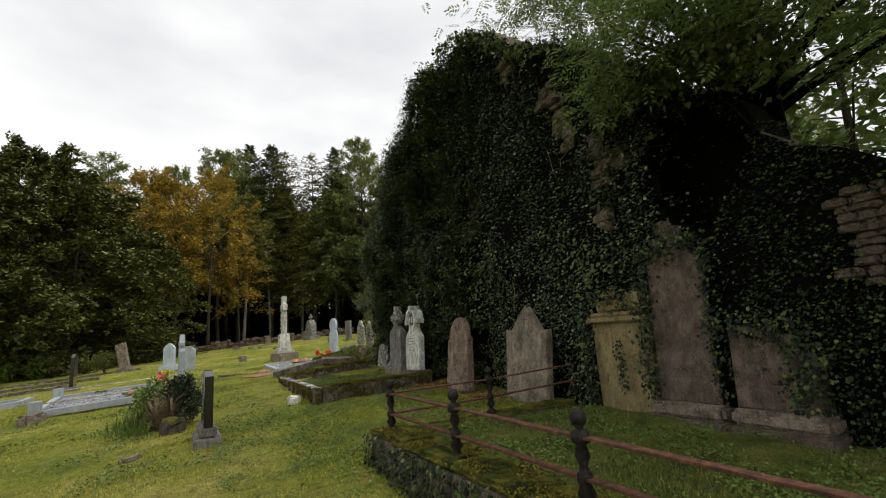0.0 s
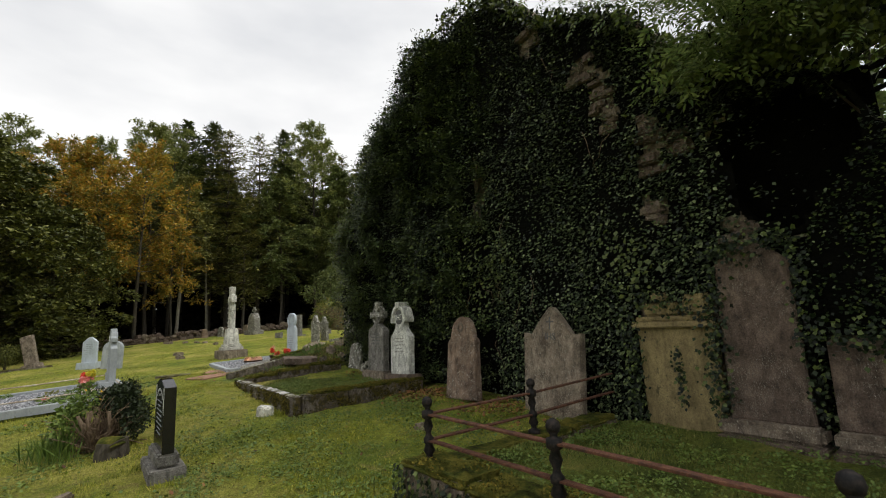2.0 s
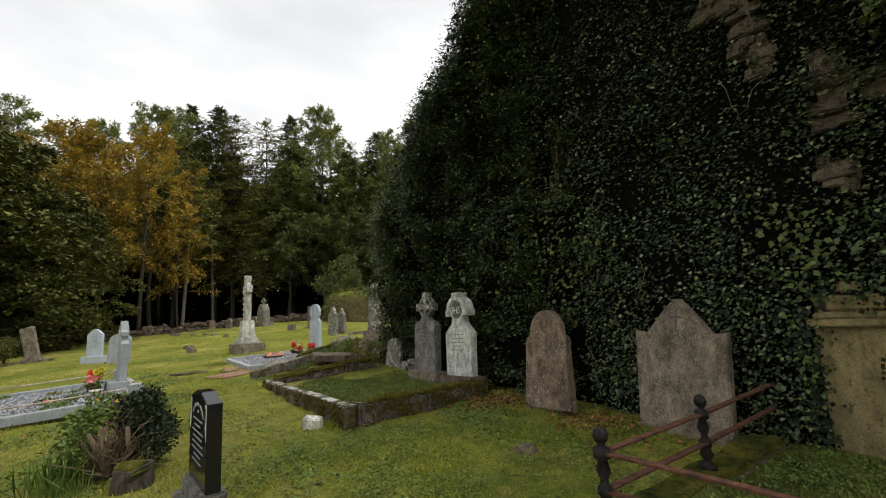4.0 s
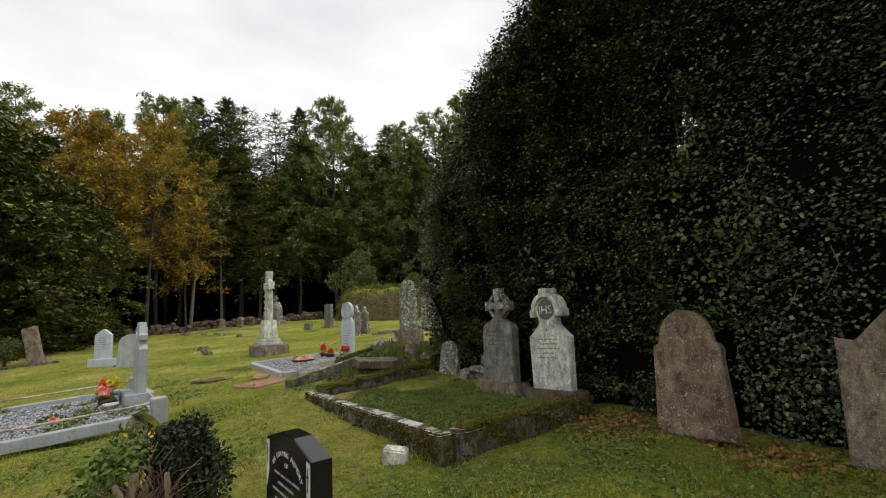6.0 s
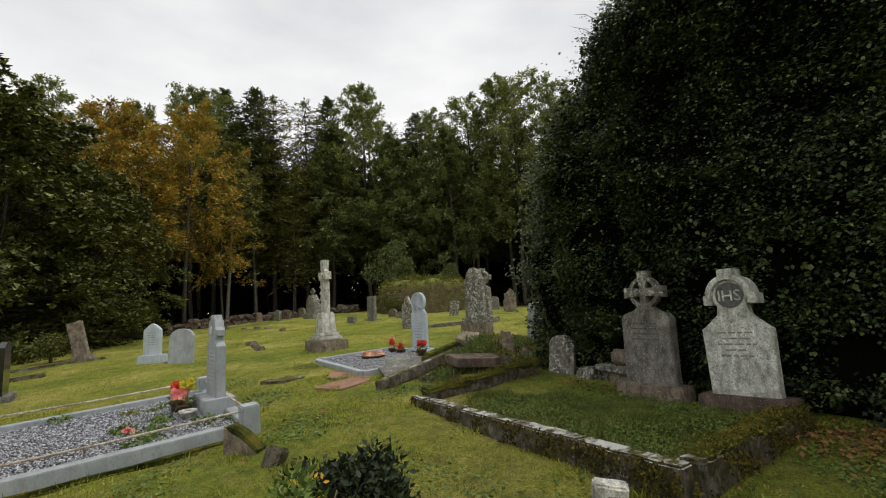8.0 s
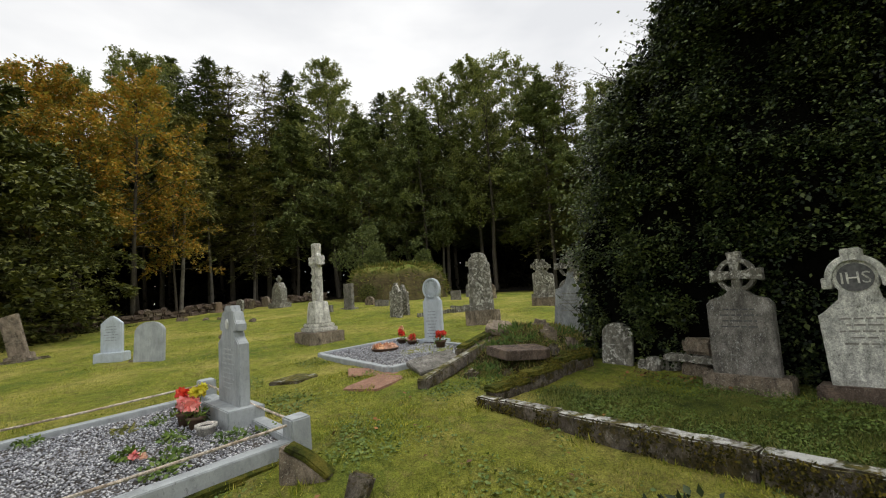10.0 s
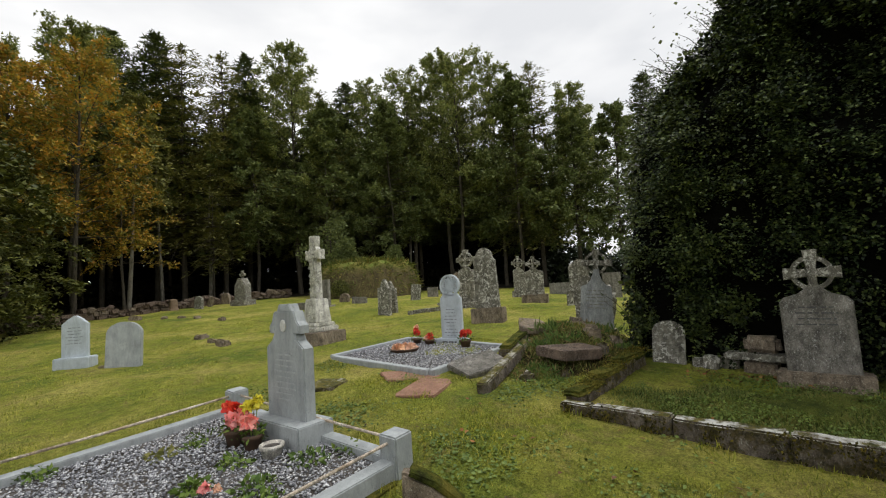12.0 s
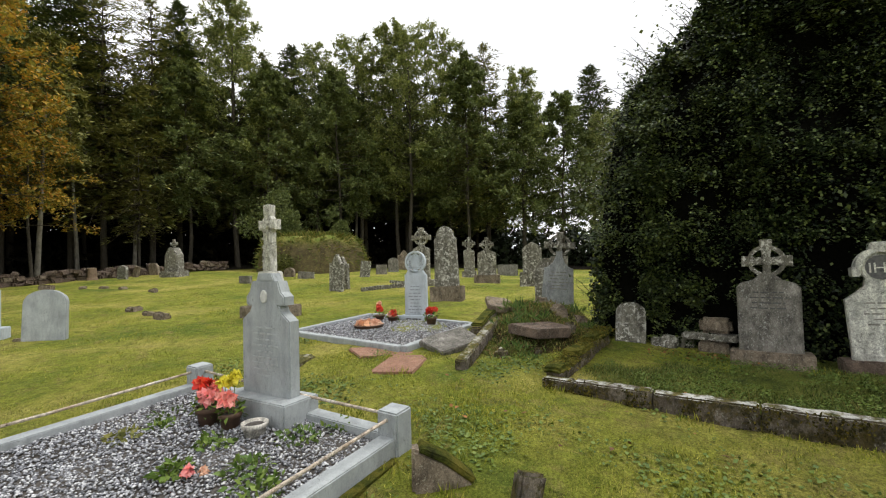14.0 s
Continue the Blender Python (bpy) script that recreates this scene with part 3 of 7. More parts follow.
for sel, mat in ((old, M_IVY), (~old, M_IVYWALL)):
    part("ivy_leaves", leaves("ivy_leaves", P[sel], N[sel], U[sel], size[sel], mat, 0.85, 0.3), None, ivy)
# flowering sprigs standing out from the ivy, most at the gable, coloured as lit
def sprigs(n, y0, y1, seed, per=16, mat=M_IVYSPRIG, keep=0.0):
    r = np.random.default_rng(seed)
    y, z = r.uniform(y0, y1, n), r.uniform(0.75, 6.8, n)
    bunch = np.sin(3.1 * y + 3.9 * z) * np.sin(4.3 * z - 2.7 * y) + 0.8 * np.sin(7.3 * y - 6.1 * z + 1) * np.sin(6.7 * z + 4.1 * y)
    ok = (z < wall_top(y)) & ~bare(y, z) & ~in_window(y, z) & (r.uniform(-0.35, 0.55, n) < bunch + 0.16 * (z - 3.2) + keep)
    y, z = y[ok], z[ok]
    n = len(y)
    a = np.stack([ivy_x(y, z) + 0.02, y, z], 1)
    d = unit(np.stack([-np.ones(n), r.normal(0, 0.5, n), r.normal(0.25, 0.4, n)], 1)) * r.uniform(0.10, 0.44, n)[:, None] * np.clip((z - 0.7) / 1.2, 0.3, 1)[:, None]
    k = r.uniform(0.25, 1.0, (n, per, 1))
    P = a[:, None] + d[:, None] * k + [[[0, 0, -0.06]]] * k * k + r.normal(0, 0.03, (n, per, 3))
    U = d[:, None] * 3 + r.normal(0, 0.6, (n, per, 3)) + [[[0, 0, -0.35]]]
    N = r.normal(0, 0.45, (n, per, 3)) + [[[-0.4, 0, 1.0]]]
    size = np.repeat(r.uniform(0.75, 1.2, n), per) * r.uniform(0.024, 0.052, n * per)
    return leaves("sprigs", P.reshape(-1, 3), N.reshape(-1, 3), U.reshape(-1, 3), size, mat, 0.72, 0.25)


part("sprigs", sprigs(11000, 6.0, 10.8, 17), None, ivy)
part("sprigs", sprigs(1500, 2.4, 6.0, 18, 9), None, ivy)
# Crown and far-edge sprigs take a paler leaf colour in place of sky light.
part("crown_sprigs", sprigs(5000, 6.0, 10.0, 20, 12, M_IVYNEW, -0.6), None, ivy)
part("edge_sprigs", sprigs(2600, 9.3, 10.82, 19, 14, M_IVYNEW, 0.15), None, ivy)
# crest and far end, seen against the sky
nP = 9000
y = rng.uniform(3.2, 10.8, nP)
x = rng.uniform(WALL_X - 0.5, WALL_X + WALL_T + 0.2, nP)
z = wall_top(y) + rng.normal(-0.02, 0.05, nP) - 0.25 * np.clip(WALL_X - x, 0, 1)
P = np.stack([x, y, z], 1)
yy = rng.normal(10.78, 0.08, 5000)
zz = rng.uniform(0.5, 3.4, 5000)
P = np.concatenate([P, np.stack([rng.uniform(WALL_X - 0.35, WALL_X + WALL_T + 0.1, 5000), np.minimum(yy, np.interp(zz, WZ[::-1], WY[::-1]) + 0.08), zz], 1)])
fresh = rng.uniform(size=len(P)) < 0.42
for nm, Q, mat in (("crest_leaves", P[~fresh], M_IVY), ("crest_shoots", P[fresh], M_IVYNEW)):
    part(nm, leaves(nm, Q, rand_dirs(len(Q)) + [[-0.3, 0, 0.6]], rand_dirs(len(Q)), rng.uniform(0.045, 0.09, len(Q)), mat, 0.8), None, ivy)
P = np.stack([rng.uniform(5.0, 5.3, 300), rng.normal(6.38, 0.20, 300), rng.uniform(3.3, 4.25, 300)], 1)
part("window_leaves", leaves("window_leaves", P, rand_dirs(300) + [[-1, 0, 0]], rand_dirs(300) + [[0, 0, -0.6]], rng.uniform(0.04, 0.08, 300), M_IVY, 0.8), None, ivy)

# ---- trees ----
def slivers(name, P, N, U, length, material, width=0.6):
    """One pointed leaf or needle spray of a single triangle at each point, for foliage that stays far off."""
    n = len(P)
    length = np.broadcast_to(np.asarray(length, float), (n,))[:, None]
    N = unit(N)
    U = unit(U - N * np.sum(U * N, axis=1, keepdims=True))
    S = np.cross(N, U) * length * width / 2
    V = np.stack([P + S + U * length * 0.2, P - S, P + U * length], axis=1).reshape(-1, 3)
    return mesh_of(name, V, np.arange(3 * n).reshape(-1, 3), material)


def tree_of(name, label, trunk, limbs, crown, bark):
    tree = thing(name, label, "tree")
    part("trunk", trunk.mesh("trunk", bark), None, tree)
    tagged(part("branching", limbs.mesh("branching", bark), None, tree), kind="stuff")
    tagged(part("crown", crown, None, tree), kind="stuff")
    return tree


def feathery(name, label, seed, h, crown, base, material, bark, n=46, twigs=13, per=22, leaf=0.21, droop=0.25, rise=(12, 62), full=0.35, wide=0.62, lean=0.0, shade=False, tip=0.3):
    """A broadleaved tree: tapered trunk, limbs that rise ever steeper, side twigs on them and leaves along every twig."""
    r = np.random.default_rng(seed)
    bend = r.normal(0, 0.010 * h, (7, 2)).cumsum(0) * 0.5
    zs = np.linspace(-0.02, 0.985, 7) * h
    bx, by = bend[:, 0] - bend[0, 0] + lean * (zs / h) ** 2, bend[:, 1] - bend[0, 1]
    rad = 0.0075 * h + 0.02
    trunk, limbs = Tubes(8), Tubes(4)
    trunk.add(list(zip(bx, by, zs)), [rad * (1 - i / 6.5) + 0.01 for i in range(7)])
    Ps, Us = [], []
    for i in range(n):
        u = ((i + r.uniform(0, 1)) / n) ** 0.92
        z0 = base + (h * 0.95 - base) * u
        a = 2.399963 * i + r.normal(0, 0.3)
        prof = np.interp(u, [0, full, 1.0], [0.72, 1.0, tip])
        L = crown * prof * r.uniform(0.72, 1.18)
        e = radians(np.interp(u, [0, 1], rise) + r.normal(0, 7))
        d = np.array([math.cos(a) * math.cos(e), math.sin(a) * math.cos(e), math.sin(e)])
        p0 = np.array([np.interp(z0, zs, bx), np.interp(z0, zs, by), z0])
        at = lambda q: p0 + d * L * q + np.array([0, 0, -droop * L * q * q])
        limbs.add([at(0), at(0.5), at(1.0)], [0.22 * rad * (1.25 - u), 0.12 * rad * (1.25 - u) + 0.005, 0.004])
        q = r.uniform(0.18 if not shade else 0.4, 1.02, twigs) ** 0.8
        start = p0 + d * L * q[:, None] + np.stack([0 * q, 0 * q, -droop * L * q * q], 1)
        side = unit(d[None] * 0.8 + r.normal(0, 0.75, (twigs, 3)) + [[0, 0, 0.12 - droop]])
        tl = (0.30 * L * (1.25 - q) + 0.22) * r.uniform(0.6, 1.3, twigs)
        k = r.uniform(0.0, 1.0, (twigs, per)) ** 0.8
        pts = start[:, None] + side[:, None] * (tl[:, None] * k)[..., None] + np.stack([0 * k, 0 * k, -droop * 0.7 * tl[:, None] * k * k], -1)
        pts += r.normal(0, 0.075, pts.shape)
        Ps.append(pts.reshape(-1, 3))
        Us.append(np.repeat(side, per, 0) + r.normal(0, 0.5, (twigs * per, 3)) + [[0, 0, -0.25]])
    P, U = np.concatenate(Ps), np.concatenate(Us)
    mesh = slivers("crown", P, rand_dirs(len(P), r) * 0.75 + [[0, 0, 0.8]], U, r.uniform(0.65, 1.3, len(P)) * leaf, material, wide)
    return tree_of(name, label, trunk, limbs, mesh, bark)


def conifer(name, label, seed, h, spread_r, base, material, whorls=34, arms=7, per=58, card=0.46, droop=0.35, width=0.28, power=0.85, ragged=0.25):
    """A conifer: straight trunk, whorls of drooping boughs, each a flat feather of narrow sprays with a lifted tip."""
    r = np.random.default_rng(seed)
    trunk, limbs = Tubes(8), Tubes(4)
    trunk.add([(0, 0, -0.1), (0.02 * r.normal(), 0.02 * r.normal(), h * 0.5), (0, 0, h)], [0.009 * h + 0.02, 0.006 * h, 0.012])
    Ps, Us, Ls = [], [], []
    for w in range(whorls):
        u = min(1.0, max(0.0, (w + r.uniform(-0.4, 0.4)) / (whorls - 1)))
        z = base + (h * 0.985 - base) * u
        R = (spread_r * (1 - u) ** power + 0.16) * (0.8 if u < 0.1 else 1.0)
        for a in np.arange(arms) * 2 * math.pi / arms + r.uniform(0, 6) + r.normal(0, 0.2, arms):
            Rb = R * r.uniform(1 - 1.6 * ragged, 1 + ragged)
            d = np.array([math.cos(a), math.sin(a), 0])
            n = max(8, int(per * (0.35 + 0.65 * Rb / (spread_r + 0.1))))
            q = r.uniform(0.08, 1, n) ** 0.75
            lift = np.interp(u, [0, 0.75, 1], [0.05, 0.3, 1.1])
            zz = z + Rb * (lift * q - droop * q ** 2 * (1.25 - 0.45 * q)) + r.uniform(-0.16, 0.16)
            s = r.normal(0, 0.17, n) * (1.15 - 0.8 * q) * Rb
            side = np.array([-d[1], d[0], 0])
            pts = d * (q * Rb)[:, None] + side * s[:, None] + np.stack([0 * q, 0 * q, zz - 0.25 * np.abs(s)], 1)
            Ps.append(pts + r.normal(0, 0.035, pts.shape))
            Us.append(d * 0.8 + side * np.sign(s)[:, None] * 0.55 + [[0, 0, -0.30 + 0.6 * max(0, u - 0.6)]] + r.normal(0, 0.22, pts.shape))
            Ls.append(np.full(n, np.interp(u, [0, 0.7, 1], [1.0, 0.8, 0.5])))
            if w % 2 == 0 or u < 0.35:
                limbs.add([(0, 0, z), tuple(d * Rb * 0.5 + [0, 0, z + Rb * (lift * 0.5 - droop * 0.25)]), tuple(d * Rb * 0.95 + [0, 0, z + Rb * (lift - droop) * 0.9])], [0.03, 0.018, 0.004])
    P, U = np.concatenate(Ps), np.concatenate(Us)
    mesh = slivers("crown", P, rand_dirs(len(P), r) * 0.5 + [[0, 0, 1.0]], U, r.uniform(0.55, 1.25, len(P)) * card * np.concatenate(Ls), material, width)
    return tree_of(name, label, trunk, limbs, mesh, M_BARK)


def stand(tree, x, y, s=1.0, rz=0.0, sz=None, group=""):
    tree.matrix_basis = pose(x, y, gz(x, y) - 0.05, 0, 0, rz) @ Matrix.Diagonal((s, s, sz or s, 1))
    if group:
        tree["group"] = group
    return tree


def again(tree, x, y, s=1.0, rz=0.0, sz=None):
    c = copy_thing(tree, Matrix())
    return stand(c, x, y, s, rz, sz)



# ---- gravestones ----
def arc(cx, cz, r, a0, a1, n=12):
    return [(cx + r * math.cos(radians(a0 + (a1 - a0) * i / n)), cz + r * math.sin(radians(a0 + (a1 - a0) * i / n))) for i in range(n + 1)]


def lines_of(rows, y, seed=1, gap=0.018, proud=0.003):
    """Worn lines of lettering as bars: rows of centre x, z, width, height."""
    r = random.Random(seed)
    b = bmesh.new()
    for cx, z, w, h in rows:
        x = cx - w / 2
        while x < cx + w / 2 - 0.01:
            d = min(r.uniform(0.035, 0.11), cx + w / 2 - x)
            box(d, 0.004, h, x + d / 2, y - proud, z, bevel=0, bm=b)
            x += d + gap
    return b


def letters(name, text, size, m, material, parent, depth=0.002):
    cu = bpy.data.curves.new(name, "FONT")
    cu.body, cu.size, cu.extrude, cu.align_x = text, size, depth, "CENTER"
    cu.resolution_u = 2
    tmp = bpy.data.objects.new(name, cu)
    scene.collection.objects.link(tmp)
    me = bpy.data.meshes.new_from_object(tmp.evaluated_get(bpy.context.evaluated_depsgraph_get()))
    bpy.data.objects.remove(tmp)
    me.materials.clear()
    me.materials.append(material)
    ob = new(name, me)
    ob.parent = parent
    ob.matrix_basis = m
    return ob


def place(x, y, yaw=-90, back=0.0, side=0.0, sink=0.04, z=None):
    return pose(x, y, (gz(x, y) if z is None else z) - sink, 0, 0, yaw) @ pose(0, 0, 0, -back, side, 0)


def ring_cross(cz, r, arm, t, up, w=0.075, depth=0.09, flare=1.25, foot=None):
    """A wheel cross: ring, four flared arms and a boss."""
    b = annulus(r * 0.76, r, depth * 0.7, 0, cz, 0, 44)
    foot = foot if foot is not None else -r * 1.15
    f = w * flare
    cross = [(-w / 2, foot), (w / 2, foot), (w / 2, -w / 2), (arm, -f / 2), (arm, f / 2), (w / 2, w / 2), (f / 2, up), (-f / 2, up), (-w / 2, w / 2), (-arm, f / 2), (-arm, -f / 2), (-w / 2, -w / 2)]
    join(b, prism([(x, z + cz) for x, z in cross], depth, 0.008, 0, 0.004), annulus(0.002, w * 0.55, depth * 1.25, 0, cz, 0, 16))
    return b


def headstone(kind, label, m, w, h, d, mat, base=None, rows=0, ink=None, seed=1, bmat=None, group="gravestones", worn=0.004, cmat=None):
    """One gravestone; kinds: arch, shouldered, gothic, point, plain, wheel."""
    g = thing("headstone", label, "headstone", m, group)
    z0 = 0.0
    if base:
        part("base", box(base[0], base[1], base[2] + 0.05, 0, 0, -0.05, 0.015, worn=worn, cuts=2, seed=seed), bmat or mat, g)
        z0 = base[2]
    H = h - z0
    a = w / 2
    if kind == "arch":
        out = [(-a, 0), (a, 0), (a * 0.98, H - a * 0.75)] + [(x, H - a * 0.75 + z * 0.75) for x, z in arc(0, 0, a * 0.98, 5, 175, 18)] + [(-a * 0.98, H - a * 0.75)]
    elif kind == "shouldered":
        r0 = a * 0.69
        s = H - r0 * 1.15
        out = [(-a, 0), (a, 0), (a * 0.88, s - 0.17), (a * 0.91, s - 0.11), (a * 0.85, s - 0.055), (r0 + 0.012, s - 0.03)] + [(x, s + (z - s) * 1.15) for x, z in arc(0, s, r0, 3, 177, 20)] + [(-r0 - 0.012, s - 0.03), (-a * 0.85, s - 0.055), (-a * 0.91, s - 0.11), (-a * 0.88, s - 0.17)]
    elif kind == "gothic":
        s = H * 0.77
        c = a * 0.62
        out = [(-a, 0), (a, 0), (a * 1.02, s), (a * 0.72, s - 0.02), (c * 0.82, s + (H - s) * 0.3), (c * 0.42, s + (H - s) * 0.72), (0.02, H), (-0.02, H), (-c * 0.42, s + (H - s) * 0.72), (-c * 0.82, s + (H - s) * 0.3), (-a * 0.72, s - 0.02), (-a * 1.02, s)]
    elif kind == "point":
        out = [(-a, 0), (a, 0), (a, H * 0.8), (a * 0.5, H * 0.92), (0.015, H), (-0.015, H), (-a * 0.5, H * 0.92), (-a, H * 0.8)]
    elif kind == "wheel":
        s = H * 0.60
        n = 0.045
        out = [(-a, 0), (a, 0), (a, s - 0.02), (a * 0.86, s + 0.03), (a * 0.45, s + 0.07), (n, s + 0.15), (-n, s + 0.15), (-a * 0.45, s + 0.07), (-a * 0.86, s + 0.03), (-a, s - 0.02)]
        r = (H - s) * 0.36
        part("wheel_cross", join(ring_cross(z0 + H - r * 1.34, r, r * 1.3, 0, r * 1.34, r * 0.44, d * 0.95, 1.6, -(H - s) * 0.6)), cmat or mat, g)
    else:
        out = [(-a, 0), (a, 0), (a * 0.99, H), (-a * 0.98, H)]
    part("slab", prism([(x, z + z0 - 0.02) for x, z in out], d, 0.012, 0, worn, seed), mat, g)
    if rows:
        rr = random.Random(seed)
        top = z0 + H * (0.52 if kind == "wheel" else 0.68)
        tagged(part("inscription", lines_of([(0, top - i * 0.06, w * rr.uniform(0.4, 0.72), 0.014) for i in range(rows)], -d / 2 + 0.001, seed), ink or M_INK, g), kind="stuff")
    return g


# beside the church wall
g = headstone("wheel", "grey limestone wheel-cross headstone spotted with white lichen, in the kerbed plot", place(3.75, 8.79, -90, 2, 0, 0, 0.60), 0.60, 1.50, 0.13, M_GREYSTONE, (0.78, 0.30, 0.22), 4, seed=3, bmat=M_BROWNSTONE, cmat=M_LICHEN)

g = thing("headstone", "pale limestone headstone with a hooded round crest, streaked dark, leaning back", "headstone", place(3.68, 7.81, -90, 3, -2, 0, 0.60), "gravestones")
part("base", box(0.79, 0.30, 0.27, 0, 0, -0.05, 0.015, worn=0.004, cuts=2, seed=4), M_SHADESTONE, g)
out = [(-0.29, 0.2), (0.29, 0.2), (0.305, 0.84), (0.25, 0.88), (0.20, 0.93), (0.145, 0.98)] + arc(0, 1.17, 0.165, -38, 218, 26) + [(-0.145, 0.98), (-0.20, 0.93), (-0.25, 0.88), (-0.305, 0.84)]
part("slab", prism(out, 0.12, 0.012, 0, 0.003, 5), M_PALESTONE, g)
hood = join(annulus(0.155, 0.205, 0.20, 0, 1.17, 0, 24, 0, 180), box(0.14, 0.21, 0.075, 0, 0, 1.355, 0.008), box(0.07, 0.20, 0.10, -0.20, 0, 1.08, 0.008), box(0.07, 0.20, 0.10, 0.20, 0, 1.08, 0.008))
part("hood", hood, M_PALESTONE, g)
part("crest", annulus(0.002, 0.125, 0.012, 0, 1.17, -0.062, 30), M_INK, g, "dark recessed roundel")
letters("crest_letters", "IHS", 0.15, pose(0, -0.0695, 1.115, 90, 0, 0), M_PALESTONE, g, 0.006)
tagged(part("inscription", lines_of([(0, 0.80 - 0.055 * i, w, 0.014) for i, w in enumerate((0.3, 0.24, 0.34, 0.2, 0.3))], -0.0595, 9), M_WORN, g), kind="stuff")

M_PALEGREY = stone_mat("smooth_pale_grey_limestone", (0.40, 0.42, 0.42), (0.25, 0.265, 0.27), (0.62, 0.62, 0.56), 0.66, lscale=12, mottle=0.5)
g = headstone("shouldered", "brown sandstone headstone with rounded top, speckled with lichen, leaning", place(3.70, 6.22, -90, 7, -3, 0.05, 0.62), 0.70, 1.16, 0.11, M_SPECKLED, seed=6, worn=0.006)
part("roundel", annulus(0.045, 0.065, 0.02, 0, 0.98, -0.06, 20), M_BROWNSTONE, g)
g = headstone("gothic", "wide grey-brown headstone with a pointed middle and square shoulders", place(3.90, 4.80, -90, 5, 1.5, 0.05, 0.46), 0.84, 1.36, 0.11, M_BROWNSTONE, seed=8, worn=0.006)
part("carved_cross", join(box(0.014, 0.006, 0.15, 0, -0.058, 1.07, 0), box(0.11, 0.006, 0.014, 0, -0.058, 1.155, 0)), M_INK, g)
letters("carved_letters", "IHS", 0.11, pose(0, -0.0565, 0.95, 90, 0, 0), M_INK, g, 0.002)

g = headstone("arch", "small half-buried limestone gravestone patched with lichen", place(4.02, 10.36, -78, 6, 3, 0.05, 0.72), 0.40, 0.66, 0.10, M_LICHEN, seed=12)
for x, y, s, a in ((4.08, 10.02, 0.20, 12), (4.06, 9.86, 0.24, -10), (4.12, 9.70, 0.22, 30)):
    st = thing("fallen_stone", "broken block of grey stone lying at the foot of the ivy", "stone", pose(x, y, 0.66, 4, 6, a), "fallen stones")
    part("block", box(s, s * 0.8, s * 1.1, 0, 0, -0.05, 0.02, worn=0.015, cuts=2, seed=x * 9 + y), M_LICHEN, st)
st = thing("broken_monument", "flat broken monument top resting on a block in the ivy", "monument", pose(4.02, 9.35, 0.64, 0, 2, -8))
part("support", box(0.18, 0.34, 0.26, 0, 0, -0.05, 0.02, worn=0.012, cuts=2), M_BROWNSTONE, st)
part("ledge", box(0.26, 0.62, 0.08, -0.02, 0.04, 0.22, 0.015, worn=0.008, cuts=3), M_LICHEN, st)
part("cap", box(0.16, 0.36, 0.20, 0.02, -0.02, 0.302, 0.04, worn=0.015, cuts=2), M_BROWNSTONE, st)

# wall monuments
tomb = thing("wall_monument", "yellow sandstone wall monument with a moulded cornice, stained and overgrown", "monument")
part("panel", box(0.12, 0.74, 1.02, 4.20, 3.40, 0.44, 0.01, worn=0.004, cuts=3), M_YELLOWSTONE, tomb)
part("cornice", join(box(0.20, 0.80, 0.06, 4.17, 3.40, 1.46, 0.012, worn=0.004, cuts=2), box(0.15, 0.72, 0.05, 4.18, 3.40, 1.522, 0.012, worn=0.004, cuts=2)), M_YELLOWSTONE, tomb)
part("pediment", join(box(0.15, 0.34, 0.13, 4.2, 3.50, 1.574, 0.02, worn=0.012, cuts=2), box(0.15, 0.22, 0.20, 4.2, 3.16, 1.574, 0.02, worn=0.012, cuts=2), box(0.12, 0.14, 0.10, 4.2, 3.52, 1.71, 0.02, worn=0.012, cuts=2)), M_YELLOWSTONE, tomb, "crumbling stone fragments")
slab = thing("memorial_slab", "tall dark brown memorial slab set upright against the wall", "memorial", pose(4.17, 2.68, 0.66, 0, 3.0, 0))
part("slab", prism([(-0.30, 0), (0.30, 0), (0.28, 1.34), (0.10, 1.52), (-0.14, 1.50), (-0.28, 1.36)], 0.12, 0.012, 0, 0.004), M_SHADESTONE, slab).matrix_basis = pose(0, 0, 0, 0, 0, -90)
# Near-black strip beside the slab, standing in for the shaded gap.
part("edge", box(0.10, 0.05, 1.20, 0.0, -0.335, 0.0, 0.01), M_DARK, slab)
slab = thing("memorial_slab", "dark sandstone memorial slab with a sloping top against the wall", "memorial", pose(4.17, 1.97, 0.66, 0, 3.0, 0))
part("slab", prism([(-0.28, 0), (0.30, 0), (0.27, 0.28), (0.05, 0.55), (-0.10, 0.68), (-0.27, 0.66)], 0.12, 0.012, 0, 0.004), M_SHADESTONE, slab).matrix_basis = pose(0, 0, 0, 0, 0, -90)
for y0, y1 in ((2.32, 3.08), (1.55, 2.29)):
    pl = thing("plinth", "long moulded sandstone plinth under the memorial slabs", "plinth", pose(4.12, (y0 + y1) / 2, 0.22), "plinths")
    part("course", box(0.30, y1 - y0, 0.36, 0, 0, -0.05, 0.015, worn=0.005, cuts=3, seed=y0), M_SHADESTONE, pl)
    part("moulding", box(0.24, y1 - y0 - 0.02, 0.13, 0.02, 0, 0.312, 0.03, worn=0.004, cuts=3, seed=y1), M_BROWNSTONE, pl)

